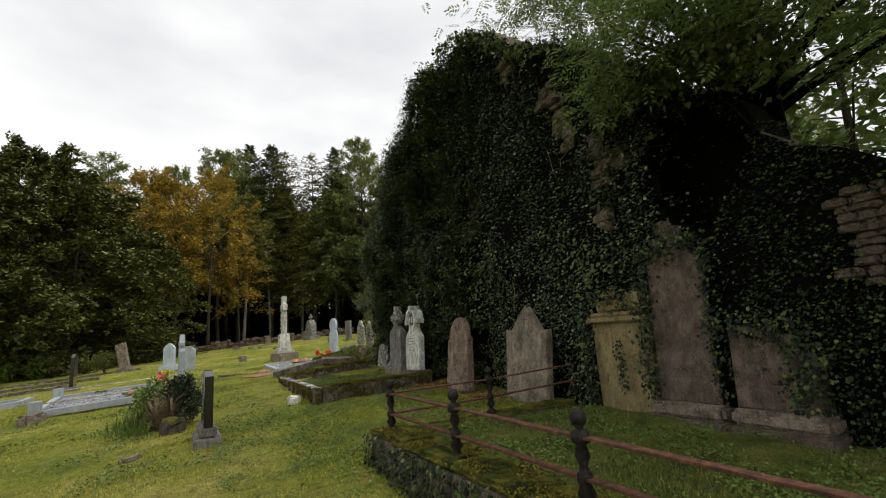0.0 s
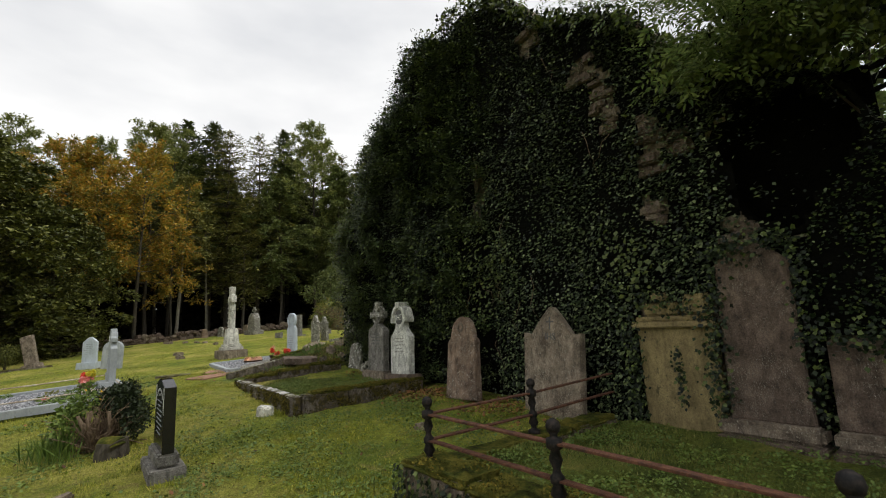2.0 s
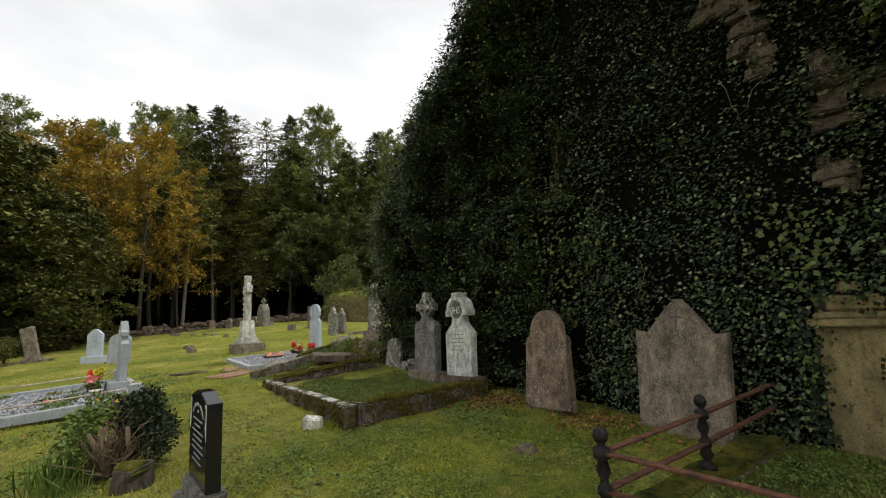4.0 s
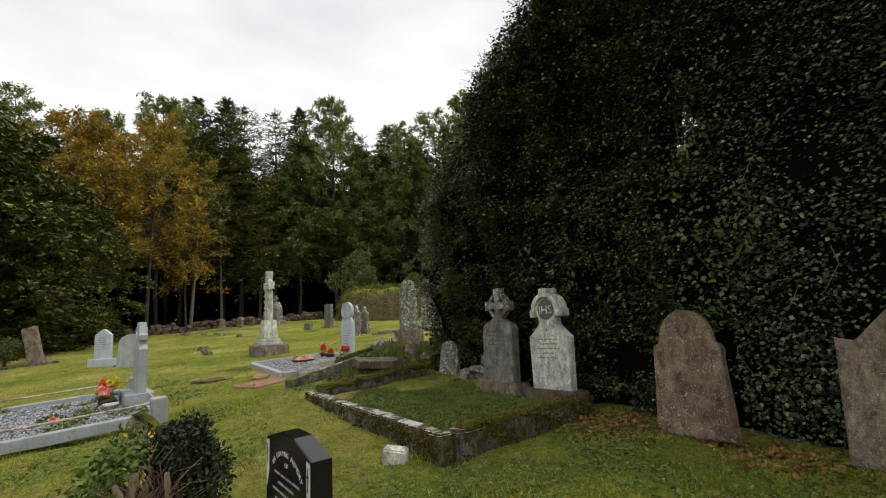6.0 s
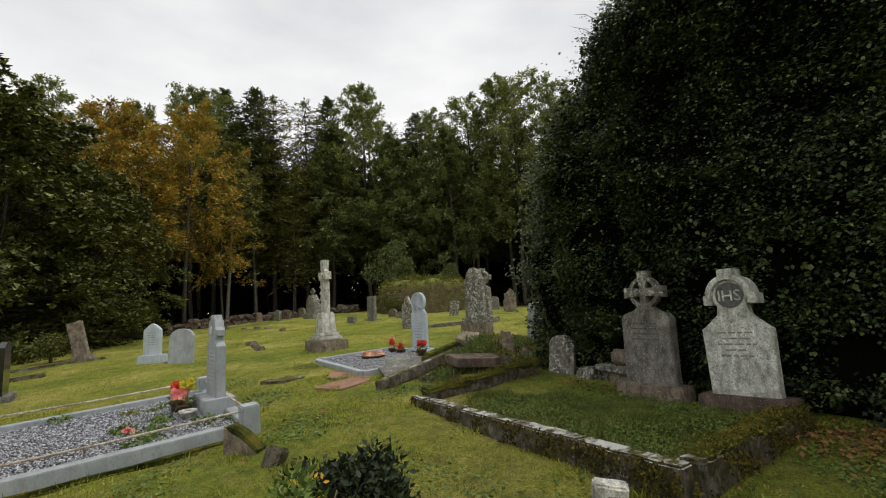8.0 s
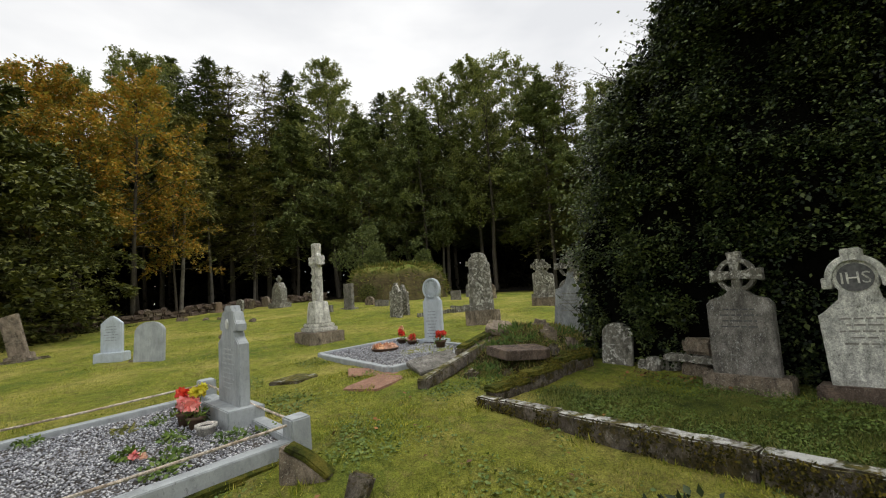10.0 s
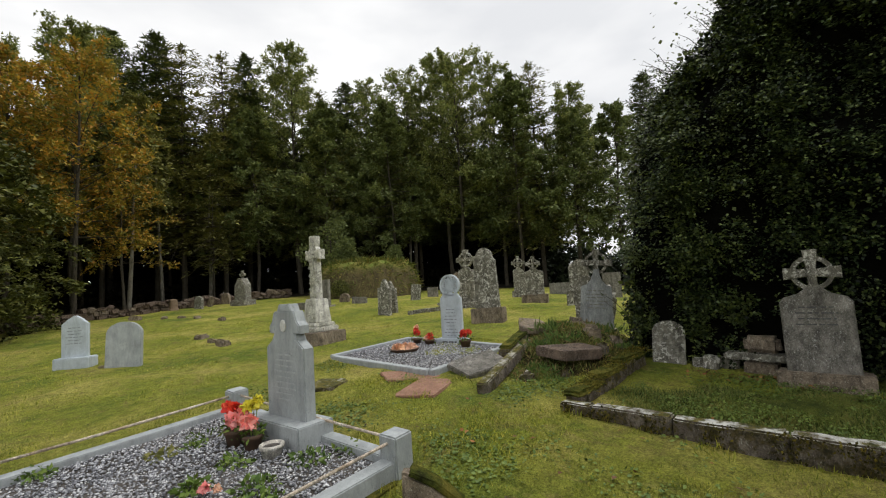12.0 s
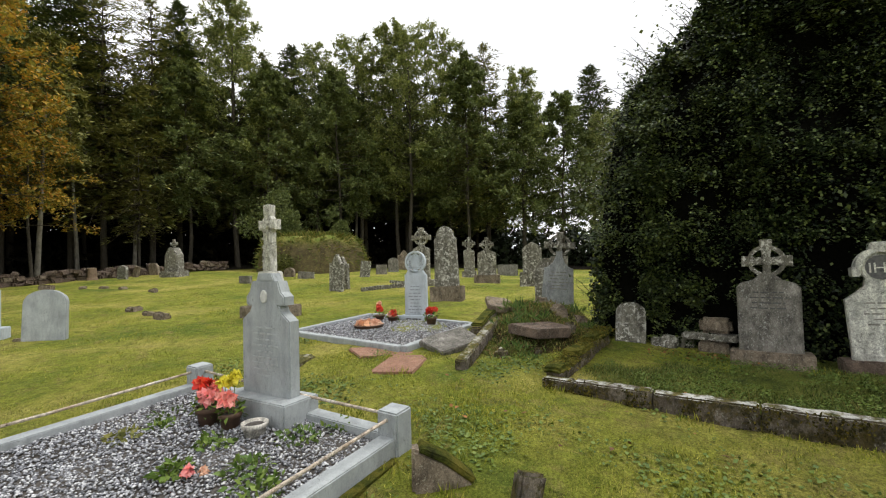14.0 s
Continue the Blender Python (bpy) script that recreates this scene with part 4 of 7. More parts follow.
# ---- railed plot ----
KZ = 0.60
kerb = thing("railing_kerb", "low stone kerb overgrown with golden moss under the iron railing", "kerb")
for i in range(8):
    y0 = 4.32 - i * 0.78
    ks = part("kerbstone", box(0.34, 0.77, 0.60, 1.68, y0 - 0.39, KZ - 0.60 - 0.01 * (i % 2), 0.03, worn=0.018, cuts=4, seed=i), M_RUBBLE, kerb)
    part("moss", box(0.36, 0.78, 0.07, 1.68, y0 - 0.39, KZ - 0.045, 0.03, worn=0.03, cuts=5, seed=i + 20), M_MOSS, ks, "golden moss on the kerb")
for i in range(3):
    x0 = 1.87 + i * 0.72
    ks = part("kerbstone", box(0.71, 0.26, 0.5, x0 + 0.355, 4.17, KZ - 0.54, 0.03, worn=0.018, cuts=3, seed=i + 40), M_RUBBLE, kerb)
    part("moss", box(0.72, 0.28, 0.06, x0 + 0.355, 4.17, KZ - 0.08, 0.03, worn=0.03, cuts=4, seed=i + 60), M_MOSS, ks)
tx, ty = np.meshgrid(np.linspace(1.8, 4.3, 40), np.linspace(-1.8, 4.08, 80))
tzv = 0.555 - 0.025 * (tx - 1.8) - 0.02 * np.clip(2.5 - ty, 0, 9) + 0.02 * np.sin(5 * tx + 2 * ty) + 0.015 * np.sin(7 * ty - 3 * tx)
k = np.arange(tx.size).reshape(tx.shape)
part("turf", mesh_of("turf", np.stack([tx, ty, tzv], -1).reshape(-1, 3), np.stack([k[:-1, :-1], k[:-1, 1:], k[1:, 1:], k[1:, :-1]], -1).reshape(-1, 4), M_SHADELUSH, True), None, kerb, "grass inside the railing")
rail = thing("iron_railing", "rusty iron railing with black turned posts and ball finials", "railing")
prof = [(0.055, 0), (0.055, 0.03), (0.028, 0.045), (0.024, 0.065), (0.046, 0.095), (0.028, 0.14), (0.040, 0.155), (0.040, 0.185), (0.026, 0.20), (0.020, 0.225), (0.038, 0.27), (0.024, 0.322), (0.046, 0.335), (0.046, 0.382), (0.022, 0.392), (0.020, 0.405), (0.034, 0.42), (0.042, 0.445), (0.034, 0.475), (0.012, 0.49)]
POSTS = [(1.68, 4.17), (1.68, 2.94), (1.67, 1.69), (1.67, 0.45), (1.67, -0.8), (2.85, 4.16)]
for x, y in POSTS:
    po = part("post", lathe(prof[:17], 14, Matrix.Translation((x, y, KZ - 0.02))), M_IRON, rail, smooth=True)
    part("ball_finial", lathe(prof[16:], 14, Matrix.Translation((x, y, KZ - 0.02))), M_IRON, po, smooth=True)


def bar(a, b, w=0.05, h=0.013):
    a, b = Vector(a), Vector(b)
    d = b - a
    bm = box(d.length, w, h, 0, 0, -h / 2, 0.002, cuts=0)
    bmesh.ops.subdivide_edges(bm, edges=[e for e in bm.edges if e.calc_length() > 0.3], cuts=8, use_grid_fill=True)
    rough_up(bm, 0.003, 12)
    bmesh.ops.transform(bm, matrix=Matrix.Translation((a + b) / 2) @ d.to_track_quat("X", "Z").to_matrix().to_4x4(), verts=bm.verts)
    return bm


for p, q in ((0, 1), (1, 2), (2, 3), (3, 4), (0, 5)):
    for dz in (0.36, 0.17):
        part("rail", bar((*POSTS[p], KZ - 0.02 + dz), (*POSTS[q], KZ - 0.02 + dz)), M_RUST, rail)
for dz in (0.36, 0.17):
    part("rail", bar((2.85, 4.16, KZ - 0.02 + dz), (4.1, 4.12, KZ + 0.02 + dz)), M_RUST, rail)


def tuft(n, radius, h, mat, r=rng, lean=0.5, width=0.10):
    """A clump of grass blades or long leaves."""
    P = np.stack([r.normal(0, radius, n), r.normal(0, radius, n), np.full(n, -0.02)], 1)
    U = np.stack([r.normal(0, lean, n), r.normal(0, lean, n), np.ones(n)], 1)
    return leaf_geo(P, rand_dirs(n, r) * [[1, 1, 0.2]], U, r.uniform(0.5, 1.0, n) * h, width, 0.1)


# ---- kerbed plot with turf ----
plot = thing("kerbed_plot", "old grave plot with mossy stone kerbs and grass inside", "grave plot")
for i, (y0, y1) in enumerate(((10.42, 10.72), (9.72, 10.405), (8.95, 9.705), (8.22, 8.935), (7.42, 8.205))):
    z1 = 0.755 + 0.005 * (i % 2)
    part("kerbstone", box(0.15, y1 - y0, 0.55, 1.74, (y0 + y1) / 2, z1 - 0.55, 0.014, worn=0.010, cuts=4, seed=i + 3), M_KERBWHITE, plot)
for i, (x0, x1) in enumerate(((1.83, 2.5), (2.515, 3.15), (3.165, 3.75))):
    ks = part("kerbstone", box(x1 - x0, 0.17, 0.60, (x0 + x1) / 2, 7.46, 0.16, 0.02, worn=0.014, cuts=4, seed=i + 13), M_KERBWHITE if i == 0 else M_KERB, plot)
    part("moss", box(x1 - x0 - 0.02, 0.20, 0.05, (x0 + x1) / 2 + 0.1, 7.47, 0.735, 0.02, worn=0.025, cuts=4, seed=i + 15), M_MOSS, ks)
for i, (x0, x1) in enumerate(((1.83, 2.45), (2.465, 3.1), (3.115, 3.8))):
    ks = part("kerbstone", box(x1 - x0, 0.16, 0.62, (x0 + x1) / 2, 10.66, 0.17 + 0.06 * i, 0.02, worn=0.016, cuts=4, seed=i + 23), M_KERB, plot)
    part("moss", box(x1 - x0 + 0.04, 0.24, 0.07, (x0 + x1) / 2, 10.68, 0.755 + 0.06 * i, 0.03, worn=0.03, cuts=5, seed=i + 33), M_MOSS, ks)
tx, ty = np.meshgrid(np.linspace(1.80, 4.15, 36), np.linspace(7.5, 10.62, 46))
tzv = 0.635 + 0.02 * (tx - 1.8) + 0.02 * np.sin(5 * tx + 2 * ty) + 0.015 * np.sin(7 * ty - 3 * tx)
k = np.arange(tx.size).reshape(tx.shape)
part("turf", mesh_of("turf", np.stack([tx, ty, tzv], -1).reshape(-1, 3), np.stack([k[:-1, :-1], k[:-1, 1:], k[1:, 1:], k[1:, :-1]], -1).reshape(-1, 4), M_SHADELUSH, True), None, plot)


# ---- gravel plots ----
def pebbles(n, x0, x1, y0, y1, zf, size, seed):
    r = np.random.default_rng(seed)
    base = np.array([(1, 0, 0), (-1, 0, 0), (0, 1, 0), (0, -1, 0), (0, 0, 1), (0, 0, -1)], float)
    tri = np.array([(0, 2, 4), (2, 1, 4), (1, 3, 4), (3, 0, 4), (2, 0, 5), (1, 2, 5), (3, 1, 5), (0, 3, 5)])
    x, y = r.uniform(x0, x1, n), r.uniform(y0, y1, n)
    s = r.uniform(0.5, 1.15, n)[:, None, None] * size * r.uniform(0.6, 1.2, (n, 6, 1)) * [[[1.0, 0.8, 0.6]]]
    a = r.uniform(0, 6.28, n)
    V = base[None] * s
    V = np.stack([V[..., 0] * np.cos(a)[:, None] - V[..., 1] * np.sin(a)[:, None], V[..., 0] * np.sin(a)[:, None] + V[..., 1] * np.cos(a)[:, None], V[..., 2]], -1)
    V += np.stack([x, y, zf(x, y) + r.uniform(0, 0.01, n)], -1)[:, None]
    return mesh_of("gravel", V.reshape(-1, 3), (tri[None] + 6 * np.arange(n)[:, None, None]).reshape(-1, 3), M_GRAVEL)


RC = pose(-0.09, 11.14, 0.56, 0, 0, 4.0) @ pose(0, 0, 0, 1.9, -2.6, 0)   # near head corner of the granite plot
rc = thing("granite_plot", "smooth grey granite kerbed grave with corner posts and grey gravel", "grave plot", RC)
L, Wd, KH = 2.42, 2.42, 0.165
part("kerb", box(L, 0.13, KH + 0.25, -L / 2, 0.0, -0.25, 0.008, worn=0.001), M_GRANITE, rc)
part("kerb", box(L, 0.13, KH + 0.25, -L / 2, Wd, -0.25, 0.008, worn=0.001), M_GRANITE, rc)
part("kerb", box(0.13, Wd - 0.14, KH + 0.25, 0, Wd / 2, -0.25, 0.008, worn=0.001), M_GRANITE, rc)
part("kerb", box(0.13, Wd - 0.14, KH + 0.25, -L, Wd / 2, -0.25, 0.008, worn=0.001), M_GRANITE, rc)
for x in (0, -L):
    for y in (0, Wd):
        part("corner_post", box(0.18, 0.18, 0.60, x, y, -0.26, 0.012, worn=0.001), M_GRANITE, rc)
M_ROD = stone_mat("flaking_painted_rod", (0.62, 0.58, 0.50), (0.34, 0.25, 0.17), (0.13, 0.07, 0.04), 0.60, lscale=9)
part("moss_fringe", box(L - 0.2, 0.12, 0.10, -L / 2, -0.10, -0.05, 0.03, worn=0.03, cuts=6), M_MOSS, rc, "dark moss along the kerb's foot")
rods = [((0, 0.0, 0.285), (-L, 0.0, 0.285)), ((0, Wd, 0.285), (-L, Wd, 0.285)), ((0.0, 0, 0.285), (0.0, Wd, 0.285))]
for a, b in rods:
    mid = (Vector(a) + Vector(b)) / 2 + Vector((0, 0, -0.012))
    part("rod", Tubes(7).add([a, tuple(mid), b], [0.012] * 3).mesh("rod", M_ROD), None, rc, "thin rusty iron rod")
part("bed", box(L - 0.13, Wd - 0.13, 0.15, -L / 2, Wd / 2, -0.05, 0, worn=0), M_SOIL, rc)
gv = tagged(part("gravel", pebbles(15000, -L + 0.07, -0.07, 0.07, Wd - 0.07, lambda x, y: 0.105 + 0.01 * np.sin(6 * x) * np.sin(5 * y), 0.0155, 31), None, rc), kind="stuff")

HS = pose(-0.29, 12.36, 0.66, 0, 0, -86)
g = thing("headstone", "smooth grey granite headstone with a small oval plaque and cut shoulders", "headstone", HS, "gravestones")
part("base", box(0.80, 0.36, 0.26, 0, 0, -0.05, 0.01), M_GRANITE, g)
out = [(-0.30, 0.2), (0.30, 0.2), (0.30, 0.83), (0.20, 0.90), (0.17, 0.955), (0.245, 0.96), (0.245, 1.03), (0.20, 1.07), (0.165, 1.16), (-0.165, 1.16), (-0.20, 1.07), (-0.245, 1.03), (-0.245, 0.96), (-0.17, 0.955), (-0.20, 0.90), (-0.30, 0.83)]
part("slab", prism(out, 0.11, 0.01, 0.02), M_GRANITE, g)
part("capping", prism([(-0.12, 1.158), (0.12, 1.158), (0.085, 1.225), (-0.085, 1.225)], 0.10, 0.008, 0.02), M_GRANITE, g)
ov = lathe([(0.001, 0), (0.05, 0), (0.05, 0.008), (0.045, 0.013), (0.001, 0.014)], 24)
bmesh.ops.transform(ov, matrix=Matrix.Translation((0, -0.0355, 1.03)) @ Matrix.Rotation(radians(90), 4, "X") @ Matrix.Diagonal((0.8, 1.1, 1, 1)), verts=ov.verts)
part("oval_plaque", ov, M_GOLD, g, "white oval plaque")
tagged(part("inscription", lines_of([(0, 0.76 - 0.05 * i, w, 0.014) for i, w in enumerate((0.2, 0.3, 0.26, 0.34, 0.22, 0.3, 0.36, 0.28, 0.2))], -0.036, 19), stone_mat("carved_granite", (0.46, 0.485, 0.49), (0.42, 0.445, 0.45), mottle=0.1, bump=0.1), g), kind="stuff")
tagged(part("base_inscription", lines_of([(-0.22, 0.14, 0.24, 0.014), (-0.22, 0.10, 0.24, 0.014), (-0.22, 0.06, 0.2, 0.014)], -0.181, 23), M_INK, g), kind="stuff")

PB = thing("gravel_plot", "low grey kerbed grave filled with pale gravel", "grave plot", pose(1.95, 12.75, 0.765, 1.2, -2.2, 0))
for a in ((1.85, 0.11, 0.925, 0.0), (1.85, 0.11, 0.925, 2.36)):
    part("kerb", box(a[0], a[1], 0.28, a[2], a[3], -0.2, 0.01, worn=0.003, cuts=3), M_GRANITE, PB)
for x in (0.0, 1.85):
    part("kerb", box(0.11, 2.24, 0.28, x, 1.18, -0.2, 0.01, worn=0.003, cuts=3), M_GRANITE, PB)
part("bed", box(1.74, 2.24, 0.10, 0.925, 1.18, -0.06, 0), M_SOIL, PB)
tagged(part("gravel", pebbles(6500, 0.06, 1.79, 0.06, 2.3, lambda x, y: 0.045 + 0 * x, 0.017, 37), None, PB), kind="stuff")
g = headstone("plain", "pale blue-grey headstone topped by a pierced interlaced cross head", place(3.82, 13.98, -78, 0, 0, 0, 0.84), 0.44, 0.90, 0.09, M_BLUEGREY, (0.60, 0.26, 0.14), 9, M_FAINT, seed=31)
b = annulus(0.17, 0.205, 0.07, 0, 1.11, 0, 34)
for a in range(8):
    d = pose(0, 0, 1.11, 0, 45 * a, 0)
    q = join(box(0.024, 0.05, 0.175, 0, 0, 0, 0.003), annulus(0.030, 0.050, 0.05, 0, 0.115, 0, 12))
    bmesh.ops.transform(q, matrix=d, verts=q.verts)
    b = join(b, q)
b = join(b, annulus(0.05, 0.075, 0.06, 0, 1.11, 0, 20), prism([(-0.20, 0.875), (0.20, 0.875), (0.15, 0.96), (-0.15, 0.96)], 0.07, 0.006))
part("pierced_head", b, M_BLUEGREY, g)
tagged(part("nameplate", lines_of([(0, 0.045, 0.3, 0.05)], -0.131, 2, 0.02), M_INK, g), kind="stuff")

# ---- tall cross ----
cr = thing("high_cross", "tall lichen-whitened stone cross on a stepped pedestal", "cross", place(2.82, 16.95, -90, 0, 0, 0.03))
part("step", box(0.92, 0.82, 0.32, 0, 0, -0.05, 0.02, worn=0.008, cuts=3), M_BROWNSTONE, cr, "brown stone step")
part("plinth", join(box(0.70, 0.60, 0.10, 0, 0, 0.272, 0.02, worn=0.006, cuts=2), box(0.60, 0.50, 0.08, 0, 0, 0.374, 0.02, worn=0.006, cuts=2)), M_CROSS, cr)
pd = box(0.50, 0.40, 0.50, 0, 0, 0.456, 0.02, worn=0.006, cuts=3)
for v in pd.verts:
    f = 1 - 0.22 * max(0, (v.co.z - 0.456) / 0.5)
    v.co.x *= f
    v.co.y *= f
part("pedestal", pd, M_CROSS, cr)
sh = prism([(-0.125, 0.95), (0.125, 0.95), (0.13, 1.1), (0.105, 1.2), (0.12, 1.35), (0.095, 1.5), (0.10, 1.75), (-0.10, 1.75), (-0.095, 1.5), (-0.12, 1.35), (-0.105, 1.2), (-0.13, 1.1)], 0.17, 0.012, 0, 0.02)
sh = join(sh, ring_cross(1.90, 0.19, 0.27, 0, 0.27, 0.14, 0.16, 1.45, -0.22), box(0.17, 0.18, 0.15, 0, 0, 2.16, 0.015, worn=0.006, cuts=2))
part("cross", sh, M_CROSS, cr)
vine = bmesh.new()
rv = random.Random(6)
for i in range(26):
    z = 1.0 + 0.82 * i / 25
    box(0.06, 0.05, 0.055, 0.085 * math.sin(i * 1.3), -0.085 - 0.012 * rv.random(), z, 0.018, bm=vine, worn=0.01, seed=i)
    box(0.045, 0.06, 0.05, rv.choice((-0.11, 0.11)), 0.05 * math.sin(i * 1.1), z, 0.016, bm=vine, worn=0.01, seed=i + 40)
tagged(part("carved_vine", vine, M_CROSS, cr, "knobbly carved vine winding up the shaft"), kind="stuff")

# ---- black headstone ----
g = thing("headstone", "polished black granite headstone with pale lettering on a grey stepped base", "headstone", pose(0.155, 6.53, 0.32, 0, 0, -88.4) @ Matrix.Diagonal((1.25, 1, 1, 1)), "gravestones")
part("base", box(0.62, 0.30, 0.20, 0, 0, -0.06, 0.012, worn=0.003, cuts=2), M_GREYSTONE, g, "grey stone step")
part("plinth", box(0.54, 0.19, 0.12, 0, 0, 0.142, 0.02, worn=0.003, cuts=2), M_GREYSTONE, g)
part("slab", prism([(-0.255, 0.26), (0.255, 0.26), (0.255, 0.85), (0.075, 0.91), (-0.075, 0.91), (-0.255, 0.85)], 0.10, 0.004), M_BLACK, g)
yf = -0.051
for o in ([(-0.245, 0.60), (-0.215, 0.68), (-0.215, 0.845), (-0.245, 0.838)], [(0.245, 0.60), (0.215, 0.68), (0.215, 0.845), (0.245, 0.838)]):
    part("side_panel", prism(o, 0.003, 0, yf), M_GOLD, g, "pale side panel")
for s in (-1, 1):
    part("panel_cross", join(*[box(w, 0.003, h, s * 0.23, yf - 0.002, z, 0) for w, h, z in ((0.005, 0.10, 0.72), (0.02, 0.005, 0.78))]), M_BLACK, g)
for i, ch in enumerate("IN LOVING MEMORY"):
    a = 62 - i * 124 / 15
    if ch != " ":
        letters("letter", ch, 0.034, pose(0.17 * math.sin(radians(-a)), yf - 0.0005, 0.675 + 0.13 * math.cos(radians(a)), 90, -a, 0), M_GOLD, g, 0.001)
letters("letter", "OF", 0.030, pose(0, yf - 0.0005, 0.755, 90, 0, 0), M_GOLD, g, 0.001)
tagged(part("inscription", lines_of([(0, 0.70 - 0.042 * i, w, 0.010) for i, w in enumerate((0.28, 0.2, 0.32, 0.26, 0.30, 0.34, 0.2, 0.28))], yf + 0.0035, 41, 0.014), M_FAINT, g), kind="stuff")

# ---- stones farther off ----
headstone("point", "pale grey headstone with a pointed top on a stepped base", place(-0.82, 19.7, -35), 0.44, 1.06, 0.11, M_BLUEGREY, (0.62, 0.32, 0.24), 6, M_FAINT, seed=51)
headstone("arch", "plain round-topped grey granite headstone", place(-0.25, 18.7, -35, 4), 0.60, 0.90, 0.13, M_GRANITE, seed=52)
headstone("plain", "brown slab headstone leaning far to one side", place(-2.45, 22.6, -25, 4, -16), 0.38, 1.2, 0.16, M_BROWNSTONE, (0.5, 0.36, 0.16), seed=53)
headstone("plain", "tall narrow plain limestone slab on a square foot", place(7.3, 23.7, -80), 0.50, 1.12, 0.16, M_GREYSTONE, (0.75, 0.4, 0.10), seed=54)
headstone("gothic", "weathered grey headstone with a lichen-white pointed top", place(6.4, 19.0, -80, 0, 2), 0.46, 1.15, 0.14, M_LICHEN, seed=55)
headstone("gothic", "weathered grey headstone with a lichen-white pointed top", place(6.9, 19.25, -80, 0, -2), 0.42, 1.05, 0.14, M_LICHEN, seed=56)
headstone("shouldered", "tall round-topped headstone mottled with lichen on a brown base, leaning", place(6.0, 14.75, -72, 3, -2), 0.58, 1.80, 0.16, M_LICHEN, (0.76, 0.40, 0.36), seed=57, bmat=M_BROWNSTONE)
headstone("wheel", "tall limestone headstone with a carved cross head", place(8.5, 17.4, -75), 0.52, 1.85, 0.18, M_LICHEN, (0.9, 0.4, 0.2), seed=58)
headstone("wheel", "limestone headstone with a wheel cross, on a dark base", place(10.4, 16.1, -65), 0.62, 1.55, 0.2, M_LICHEN, (0.85, 0.5, 0.3), seed=59, bmat=M_BROWNSTONE)
headstone("wheel", "slender limestone wheel cross whitened by lichen", place(13.4, 18.6, -65), 0.45, 1.75, 0.18, M_LICHEN, (0.6, 0.4, 0.3), seed=60)
headstone("point", "dark pointed headstone rimmed with white lichen on a stepped base", place(9.5, 14.1, -65), 0.55, 1.35, 0.2, M_LICHEN, (0.75, 0.45, 0.45), seed=61)
g = thing("headstone", "pale grey headstone tapering into a tall ringed cross, beside the rubble", "headstone", place(5.25, 11.85, -65, 0, 4, 0.05, 1.02), "gravestones")
part("base", box(0.70, 0.30, 0.12, 0, 0, -0.05, 0.015, worn=0.004, cuts=2), M_GREYSTONE, g)
neck = [(0.29, 0.05), (0.255, 0.80), (0.17, 0.83), (0.10, 0.90), (0.055, 1.02), (0.05, 1.12)]
part("slab", prism([(-x, z) for x, z in neck[:1]] + neck + [(-x, z) for x, z in neck[:0:-1]], 0.13, 0.012, 0, 0.003, 62), M_PALEGREY, g)
part("ringed_cross", ring_cross(1.22, 0.20, 0.275, 0, 0.24, 0.085, 0.12, 1.5, -0.2), M_LICHEN, g, "lichen-white ringed cross")
tagged(part("inscription", lines_of([(0, 0.72 - 0.06 * i, w, 0.014) for i, w in enumerate((0.28, 0.34, 0.3, 0.36, 0.24, 0.3))], -0.064, 63), M_WORN, g), kind="stuff")
headstone("shouldered", "pale worn headstone half hidden behind the ringed cross", place(6.05, 12.25, -65, 3, -5), 0.62, 1.05, 0.14, M_LICHEN, seed=64)
st = thing("rough_boulder", "big lichened boulder leaning beside the ivy", "boulder", pose(7.2, 12.6, gz(7.2, 12.6), 8, -10, 20), "boulders")
part("boulder", box(1.0, 0.6, 0.75, 0, 0, -0.1, 0.12, worn=0.08, cuts=3), M_LICHEN, st)
sp = thing("pillar_monument", "lichened monument with a gabled top and small cross", "monument", place(6.6, 29.6, -70))
part("plinth", box(0.95, 0.7, 0.35, 0, 0, -0.05, 0.03, worn=0.01, cuts=2), M_LICHEN, sp)
part("shaft", prism([(-0.36, 0.30), (0.36, 0.30), (0.33, 1.0), (0.12, 1.32), (-0.12, 1.32), (-0.33, 1.0)], 0.4, 0.03, 0, 0.01), M_LICHEN, sp)
part("cross", ring_cross(1.48, 0.12, 0.17, 0, 0.2, 0.09, 0.1, 1.4), M_LICHEN, sp)
